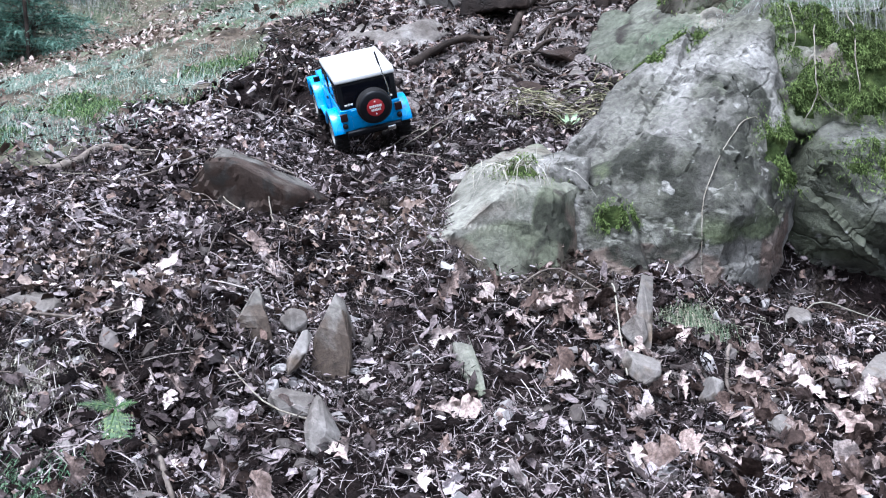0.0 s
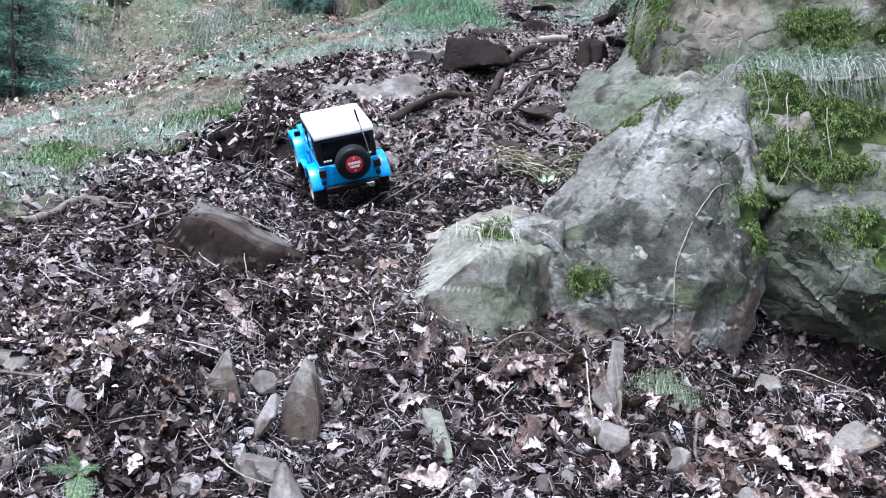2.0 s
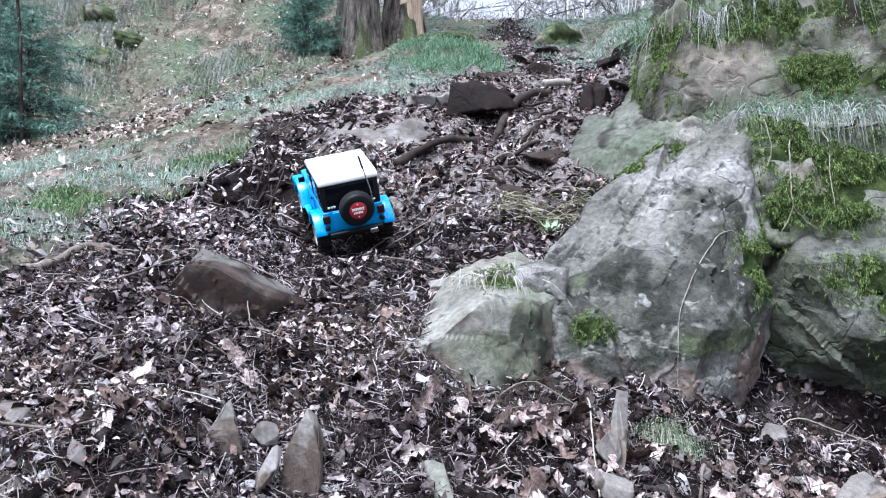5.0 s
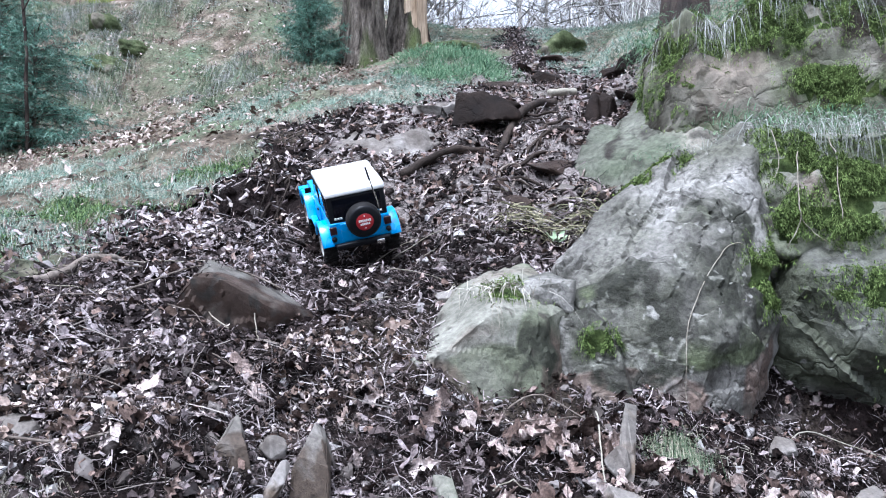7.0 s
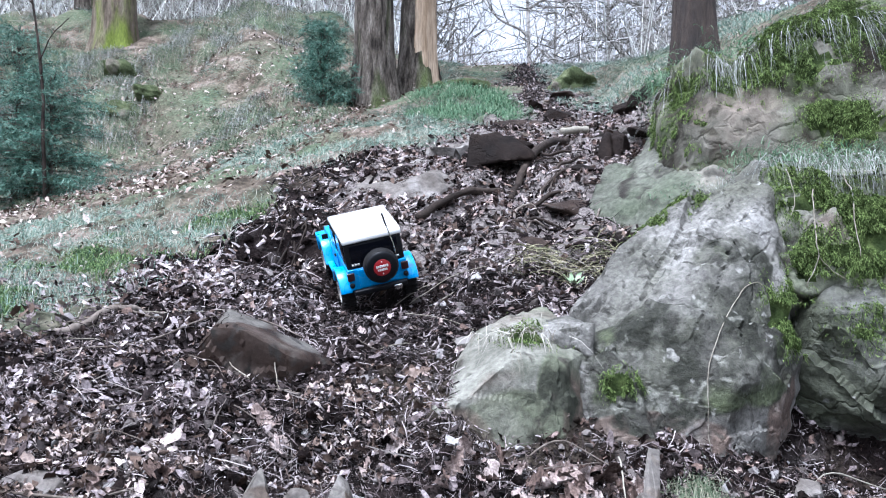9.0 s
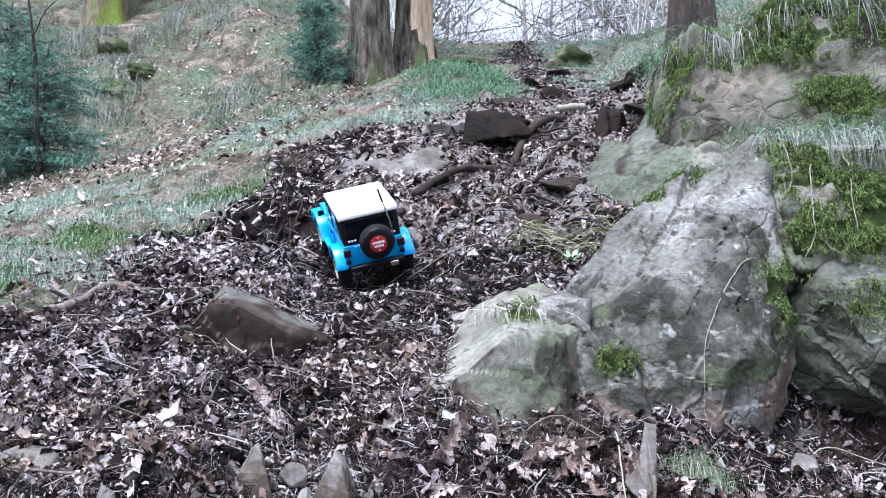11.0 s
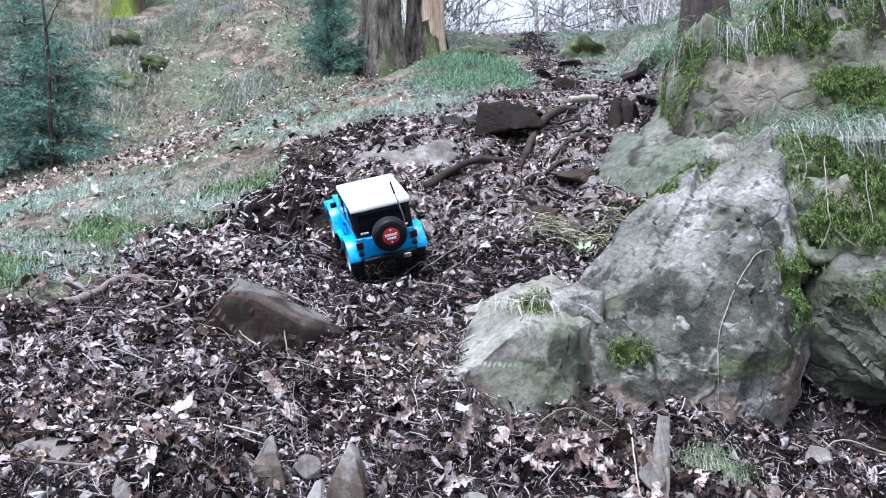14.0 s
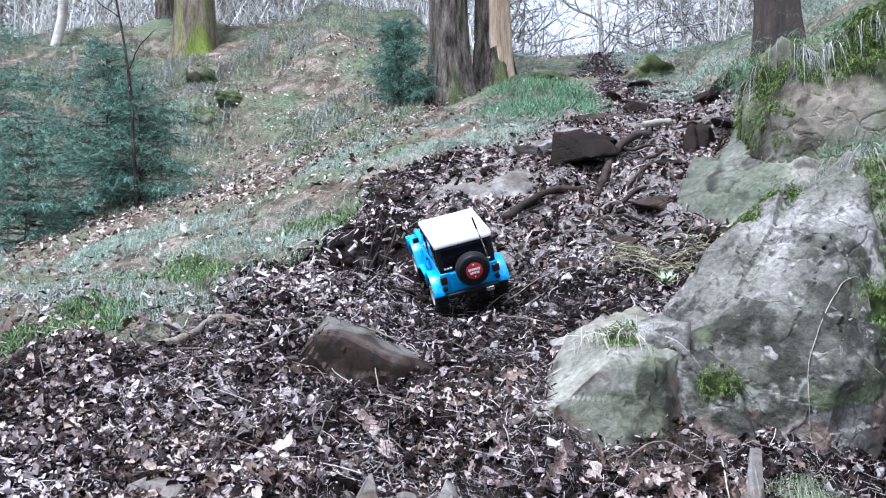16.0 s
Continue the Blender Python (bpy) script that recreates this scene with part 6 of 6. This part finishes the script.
tube_thing("twig", [on_ground(0.13, 1.74, 0.01), on_ground(0.20, 1.77, 0.035), on_ground(0.27, 1.765, 0.03), on_ground(0.34, 1.74, 0.03), on_ground(0.37, 1.72, 0.01)], (0.0014, 0.0011), M_TWIG, "long pale root along the ledge's foot", "twig", 0.001, 12,
           extra=[([on_ground(0.13, 1.66, 0.012), on_ground(0.22, 1.70, 0.03), on_ground(0.28, 1.75, 0.03)], (0.0016, 0.001)), ([on_ground(0.145, 1.75, 0.02), on_ground(0.15, 1.72, 0.012), on_ground(0.165, 1.69, 0.0)], (0.0014, 0.001))])
tube_thing("twig", [on_ground(0.485, 1.64, 0.02), on_ground(0.465, 1.58, 0.015), on_ground(0.48, 1.53, 0.012), on_ground(0.485, 1.47, 0.01)], (0.0032, 0.002), M_TWIG, "bent twig hanging in the dry grass", "twig", 0.001, 13)
tube_thing("twig", [on_ground(-0.72, 1.86, 0.02), on_ground(-0.60, 1.98, 0.016), on_ground(-0.46, 2.15, 0.012), on_ground(-0.30, 2.12, 0.02)], (0.0024, 0.0016), M_TWIG, "long grey twig behind the boulder", "twig", 0.001, 14)
tube_thing("twig", [on_ground(-0.335, 1.955, 0.05), on_ground(-0.325, 1.93, 0.02), on_ground(-0.31, 1.90, 0.0)], (0.0015, 0.0011), M_VINE, "short pale stick against the boulder", "twig", 0.0005, 15)
tube_thing("branch", [on_ground(-0.58, 2.62, 0.0), on_ground(-0.52, 2.70, 0.02), on_ground(-0.45, 2.76, 0.03), on_ground(-0.40, 2.86, 0.02)], (0.0045, 0.003), M_ROOT, "dark broken branch beside a hollow", "branch", 0.002, 16)
tube_thing("branch", [on_ground(-0.80, 2.02, 0.004), on_ground(-0.76, 2.07, 0.016), on_ground(-0.72, 2.15, 0.020), on_ground(-0.66, 2.22, 0.008)], (0.011, 0.007), M_TWIG, "weathered grey branch at the edge of the grass", "branch", 0.002, 17,
           extra=[([on_ground(-0.72, 2.15, 0.02), on_ground(-0.65, 2.13, 0.02), on_ground(-0.58, 2.07, 0.012)], (0.004, 0.002))])
for k in range(6):
    a0 = -0.50 + 0.13 * hash2(k, 1, 9)
    b0 = 2.78 + 0.1 * hash2(k, 2, 9)
    tube_thing("root", [on_ground(a0, b0, 0.0), on_ground(a0 + 0.03 * math.sin(k), b0 - 0.05, 0.05), on_ground(a0 + 0.07 * math.cos(2 * k), b0 - 0.11, 0.0)], (0.0028, 0.0016), M_ROOT, "tangled dark root over a hollow", "root", 0.003, 60 + k)
for k in range(44):
    px, py = -1.1 + 2.0 * hash2(k, 4, 2), 1.2 + 1.3 * hash2(k, 6, 2)
    if py > 1.75 and px > 0.0:
        px = px - 0.95
    a, ln_ = 6.28 * hash2(k, 8, 2), 0.05 + 0.22 * hash2(k, 9, 2) ** 1.5
    dx, dy = ln_ * math.cos(a), ln_ * math.sin(a) * 0.6
    px, py = float(px), float(py)
    tube_thing("twig", [on_ground(px, py, 0.012), on_ground(px + dx * 0.5 - 0.16 * dy, py + dy * 0.5 + 0.16 * dx, 0.018), on_ground(px + dx, py + dy, 0.012)], (0.0015, 0.0008), (M_TWIG, M_VINE)[k % 2], ("grey fallen twig on the litter", "pale dry stem on the litter")[k % 2], "twig", 0.0012, 100 + k, 5)

# ---- trees ----


def limbs(base, way, length, radius, depth, seed, droop=0.0, out=None):
    """Limbs that fork again and again, as tubes."""
    r = np.random.default_rng(seed)
    out = [] if out is None else out
    pts, d, p = [np.array(base, float)], np.array(way, float) / np.linalg.norm(way), np.array(base, float)
    for _ in range(4):
        d = d + r.normal(0, 0.16, 3) + np.array([0, 0, 0.05 - droop])
        d /= np.linalg.norm(d)
        p = p + d * length / 4
        pts.append(p)
    out.append(tube(pts, (radius, radius * 0.45), 6 if radius > 0.02 else 3, steps=2 if radius > 0.02 else 1))
    if depth > 0:
        for k in range(3 + (depth < 2)):
            q = pts[2 + k % 3]
            w = d + r.normal(0, 0.75, 3)
            limbs(q, w, length * r.uniform(0.5, 0.75), radius * 0.5, depth - 1, seed * 7 + k + 1, droop, out)
    return out


def trunk_arrays(r, h, lean, seed, seg=44, rings=90, flare=0.55, rough=0.042, low=-0.35, top=0.45):
    q = np.random.default_rng(seed)
    lobes, ph = 4 + seed % 3, q.uniform(0, 6)
    a = np.arange(seg) * 2 * np.pi / seg
    rows = []
    for k in range(rings):
        z = low + (h - low) * (k / (rings - 1)) ** 1.6
        fl = flare * math.exp(-max(z, 0) / 0.22)
        ripple = fbm(a * 6 + seed * 10, np.full(seg, z * 2.2 + 5), 1.0, 3, seed) + 0.6 * fbm(a * 14 + seed, np.full(seg, z * 4.0), 1.0, 2, seed + 5)
        rr = r * (1 - top * max(z, 0) / h) * (1 + fl * (1 + 0.45 * np.cos(lobes * a + ph)) + rough * ripple)
        rows.append(np.stack([lean[0] * z + rr * np.cos(a), lean[1] * z + rr * np.sin(a), np.full(seg, z)], -1))
    v = np.concatenate(rows)
    t = [(k * seg + s, k * seg + (s + 1) % seg, (k + 1) * seg + (s + 1) % seg) for k in range(rings - 1) for s in range(seg)]
    t += [(k * seg + s, (k + 1) * seg + (s + 1) % seg, (k + 1) * seg + s) for k in range(rings - 1) for s in range(seg)]
    return v, np.array(t)


def tree(x, y, z, r, h, lean, label, seed, bark, crown=True):
    top = tagged(new("tree"), label, "tree")
    trunk = new("trunk", mesh_arrays("trunk", *trunk_arrays(r, h, lean, seed), bark, True))
    trunk.parent = top
    if crown:
        q = np.random.default_rng(seed + 50)
        out = []
        for k in range(9):
            zz = h * (0.45 + 0.55 * k / 8)
            a = 2.4 * k + seed
            limbs((lean[0] * zz, lean[1] * zz, zz), (math.cos(a), math.sin(a), 0.7), q.uniform(1.6, 2.8) * h / 9, r * 0.36, 3, seed * 13 + k, 0, out)
        cr = new("crown", mesh_arrays("crown", *joined(out), bark, True))
        cr.parent = top
    top.matrix_world = pose(x, y, z)
    return top


oak = tree(-0.49, 6.87, 2.56, 0.138, 9, (-0.012, 0.0), "mature tree with deeply furrowed grey bark", 3, M_BARK)
snag = tree(-0.20, 7.22, 2.80, 0.128, 7, (0.012, 0.0), "storm-split tree with bark torn off one side", 4, M_BARK)
v, t = trunk_arrays(0.112, 5.5, (0.013, 0), 8, 30, 60, 0.35, 0.05)
strip = new("bare_wood", mesh_arrays("bare_wood", v + np.array([0.032, -0.028, 0]), t, M_WOOD, True))
strip.parent = snag
tagged(strip, "bare tan split wood")
tree(-3.05, 8.9, 3.48, 0.185, 10, (-0.02, 0), "large tree with a mossy foot", 5, M_BARKMOSS)
tree(-3.62, 9.7, 3.6, 0.11, 9, (-0.03, 0), "dark slender tree behind a mossy trunk", 6, M_BARK)
tree(1.0, 3.8, 1.97, 0.075, 7, (0.01, 0.02), "dark brown tree standing on the bank", 7, M_DARKBARK)

# pale forked tree on the hillside
forked = tagged(new("tree"), "pale thin tree with forking stems", "tree")
out = []
limbs((0, 0, -0.2), (0.05, 0, 1), 2.2, 0.055, 4, 17, 0, out)
limbs((0.02, 0, 0.6), (-0.5, 0, 0.8), 1.8, 0.04, 3, 23, 0, out)
ob = new("trunk", mesh_arrays("trunk", *joined(out), layered("pale_bark", [(0.3, (0.32, 0.30, 0.27)), (0.7, (0.58, 0.56, 0.52))], 4, 5, (0.7, 0.9), 0.4, 0.006, stretch=(1, 1, 3)), True))
ob.parent = forked
forked.matrix_world = pose(-4.7, 9.3, float(ground_z(-4.7, 9.3)))

tube_thing("sapling", [(-2.30, 5.6, float(ground_z(-2.30, 5.6)) - 0.05), (-2.33, 5.6, 2.35), (-2.40, 5.62, 2.85), (-2.52, 5.65, 3.4)], (0.012, 0.005), M_ROOT, "dark bare sapling leaning among young firs", "sapling", 0.004, 9,
           extra=[([(-2.36, 5.61, 2.6), (-2.28, 5.58, 2.75), (-2.17, 5.56, 2.84)], (0.005, 0.002)), ([(-2.42, 5.62, 2.95), (-2.55, 5.6, 3.05), (-2.62, 5.6, 3.2)], (0.004, 0.002))])

# bare wood behind the ridge
kinds = []
for k in range(5):
    far = tagged(new("tree"), "bare winter tree in the wood behind the ridge", "tree", group="bare trees behind the ridge")
    h, r = 7 + k, 0.07 + 0.025 * k
    part_ob = new("trunk", mesh_arrays("trunk", *trunk_arrays(r, h, (0.03 * (k - 2), 0), 20 + k, 14, 26, 0.3, 0.05, -0.8, 0.7), M_HAZEBARK, True))
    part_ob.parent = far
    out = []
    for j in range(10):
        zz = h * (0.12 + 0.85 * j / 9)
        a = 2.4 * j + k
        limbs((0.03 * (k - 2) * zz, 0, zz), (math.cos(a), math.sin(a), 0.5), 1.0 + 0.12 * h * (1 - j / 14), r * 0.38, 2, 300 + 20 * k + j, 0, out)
    cr = new("crown", mesh_arrays("crown", *joined(out), M_HAZEBARK, True))
    cr.parent = far
    kinds.append(far)
for k in range(52):
    px = -16 + 24 * hash2(k, 1, 5)
    py = 11.5 + 22 * hash2(k, 2, 5) ** 1.3
    if 0.03 * py < px / py * 10 - 0.2 < 1.6 and k % 2:
        px = px - 7
    if px > 1.0 and py < 16:
        px, py = px + 2, py + 8
    m = pose(float(px), float(py), float(ground_z(px, py)) - 0.1, 0, 0, 47 * k)
    if k < 5:
        kinds[k].matrix_world = m
    else:
        copy_thing(kinds[k % 5], m)


def brush(n, x0, x1, y0, y1, h, width):
    x, y = rng.uniform(x0, x1, n), rng.uniform(y0, y1, n)
    z = ground_z(x, y, False) - 0.05
    way = rng.normal(0, 0.35, (n, 3)) + np.array([0, 0, 1.0])
    return blades(np.stack([x, y, z], -1), way, rng.uniform(0.3, 1, n) * h, np.full(n, width) * rng.uniform(0.4, 1.4, n), 0.18, 4)


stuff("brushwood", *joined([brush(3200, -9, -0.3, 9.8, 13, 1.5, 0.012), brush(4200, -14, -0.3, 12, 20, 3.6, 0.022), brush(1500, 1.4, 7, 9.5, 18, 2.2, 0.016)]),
      M_HAZEBRUSH, "pale leafless brushwood along the ridge", "brushwood")


stuff("brushwood", *joined([brush(700, -0.5, 1.6, 9.6, 13, 0.9, 0.008), brush(350, -0.5, 2.2, 12, 18, 3.0, 0.014)]), M_HAZEBARK, "grey leafless brushwood along the skyline", "brushwood")


def thicket(n, x0, x1, y0, y1, low, high, size, width, slant):
    """Twigs and boughs of the leafless wood, thin and crossing, thinned where the sky breaks through over the track."""
    x, y = rng.uniform(x0, x1, n), rng.uniform(y0, y1, n)
    gap = np.exp(-(((x / y - 0.075) / 0.045) ** 2))
    keep = rng.uniform(0, 1, n) > 0.88 * gap
    x, y = x[keep], y[keep]
    n = len(x)
    z = ground_z(x, y, False) + rng.uniform(low, high, n)
    way = rng.normal(0, 1, (n, 3)) * (1, 1, 0.6) + np.array([0, 0, slant])
    return blades(np.stack([x, y, z], -1), way, rng.uniform(0.3, 1, n) * size, np.full(n, width) * rng.uniform(0.4, 1.5, n), rng.uniform(-0.2, 0.3), 3)


M_THICKET = layered("grey_brown_twigs", [(0.15, (0.06, 0.056, 0.05)), (0.5, (0.18, 0.172, 0.16)), (0.85, (0.42, 0.41, 0.40))], 3, 4, (0.7, 0.95), 0.0, vary="island", spread=0.42, spec=0.1)
stuff("brushwood", *joined([thicket(9000, -12, 5, 10.5, 15, -0.2, 2.6, 0.9, 0.012, 0.5), thicket(9000, -18, 9, 14, 26, -0.3, 5.5, 1.9, 0.022, 0.5), thicket(5000, -26, 14, 24, 40, -1, 9, 3.5, 0.05, 0.7), thicket(2500, 1.0, 5, 8.0, 11, 0, 1.5, 0.6, 0.008, 0.6)]),
      M_THICKET, "tangled grey-brown winter twigs of the wood", "brushwood")


# ---- conifers ----
def conifer(x, y, z, h, spread, whorls, label, seed, per=10, lift=0.1):
    r = np.random.default_rng(seed)
    top = tagged(new("fir"), label, "fir tree")
    stem = new("trunk", mesh_arrays("trunk", *tube([(0, 0, -0.1), (0.01, 0, h * 0.5), (0, 0, h)], (0.012 * h + 0.008, 0.003), 7, 0.002, seed), M_BARK, True))
    stem.parent = top
    needles, wood = [], []
    for w in range(whorls):
        for k in range(per):
            u = float(np.clip((w + 0.5) / whorls + r.normal(0, 0.035), 0.0, 0.98))
            zz = h * (0.03 + 0.95 * u)
            a = r.uniform(0, 2 * math.pi)
            ln_ = (spread * (1 - u) ** 0.4 + 0.05) * r.uniform(0.35, 1.35)
            d = np.array([math.cos(a), math.sin(a), lift + 0.5 * u + r.normal(0, 0.12)])
            d /= np.linalg.norm(d)
            us = np.linspace(0, 1, 6)[:, None]
            pts = np.array([0, 0, zz]) + d * ln_ * us + np.array([0, 0, -0.28 * ln_]) * us**2
            wood.append(tube(pts, (0.004, 0.0015), 4, steps=1))
            m = max(int(ln_ * 58), 6)
            uu = r.uniform(0.12, 1, m)
            c = np.stack([np.interp(uu, us[:, 0], pts[:, i]) for i in range(3)], -1)
            side = np.cross(d, [0, 0, 1])
            sg = r.choice([-1, 1], m)[:, None]
            tw = d * 0.8 + side * sg * 0.9 + r.normal(0, 0.25, (m, 3)) + np.array([0, 0, -0.15])
            tw /= np.linalg.norm(tw, axis=1, keepdims=True)
            tl = 0.26 * spread * (1.25 - uu) * r.uniform(0.5, 1.5, m) + 0.03
            nn = 11
            s = np.tile(np.linspace(0.05, 1, nn), m)
            who = np.repeat(np.arange(m), nn)
            at = c[who] + tw[who] * (tl[who] * s)[:, None] + np.array([0, 0, -1]) * (0.25 * tl[who] * s * s)[:, None]
            way = tw[who] * 0.8 + r.normal(0, 0.7, (m * nn, 3))
            needles.append(blades(at, way, r.uniform(0.018, 0.042, m * nn), np.full(m * nn, 0.0034), 0.25, 1))
    ob = new("limbwork", mesh_arrays("limbwork", *joined(wood), M_BARK, True))
    ob.parent = top
    ob = tagged(new("crown", mesh_arrays("crown", *joined(needles), M_NEEDLE)), "soft blue-green needles")
    ob.parent = top
    top.matrix_world = pose(x, y, z)
    return top


conifer(-2.38, 5.85, 1.76, 0.80, 0.42, 11, "young blue-green fir with drooping branches", 1, 14)
conifer(-2.66, 6.0, 1.72, 1.22, 0.42, 13, "young fir with soft spreading branches", 4, 13)
conifer(-3.25, 5.6, 1.6, 1.35, 0.55, 12, "young fir at the edge of the wood", 2)
conifer(-2.75, 5.15, 1.46, 0.72, 0.42, 8, "low bushy young fir on the slope", 5, 14)
conifer(-0.84, 6.72, 2.52, 0.64, 0.24, 12, "small bushy fir at the foot of a tree", 3, 15, 0.7)

# moss-covered stones on the hillside
for k, (sx, sy, s) in enumerate([(-2.55, 7.6, 0.2), (-2.35, 7.75, 0.18), (-2.75, 8.2, 0.26), (-0.02, 7.0, 0.16), (0.2, 7.4, 0.2), (0.99, 7.4, 0.34)]):
    bm = bmesh.new()
    bmesh.ops.create_icosphere(bm, subdivisions=4, radius=0.5)
    for v in bm.verts:
        v.co *= 1 + 0.35 * noise.fractal(v.co * 2.2 + Vector((k * 3, 0, 0)), 0.9, 2.0, 4)
        v.co = Vector((v.co.x * s * 1.7, v.co.y * s * 1.2, v.co.z * s * 0.75))
    thing("stone", bm, M_DULLMOSS, "rounded stone under a cover of green moss", "stone", pose(sx, sy, float(ground_z(sx, sy)) - 0.02, 22, 0, 50 * k))
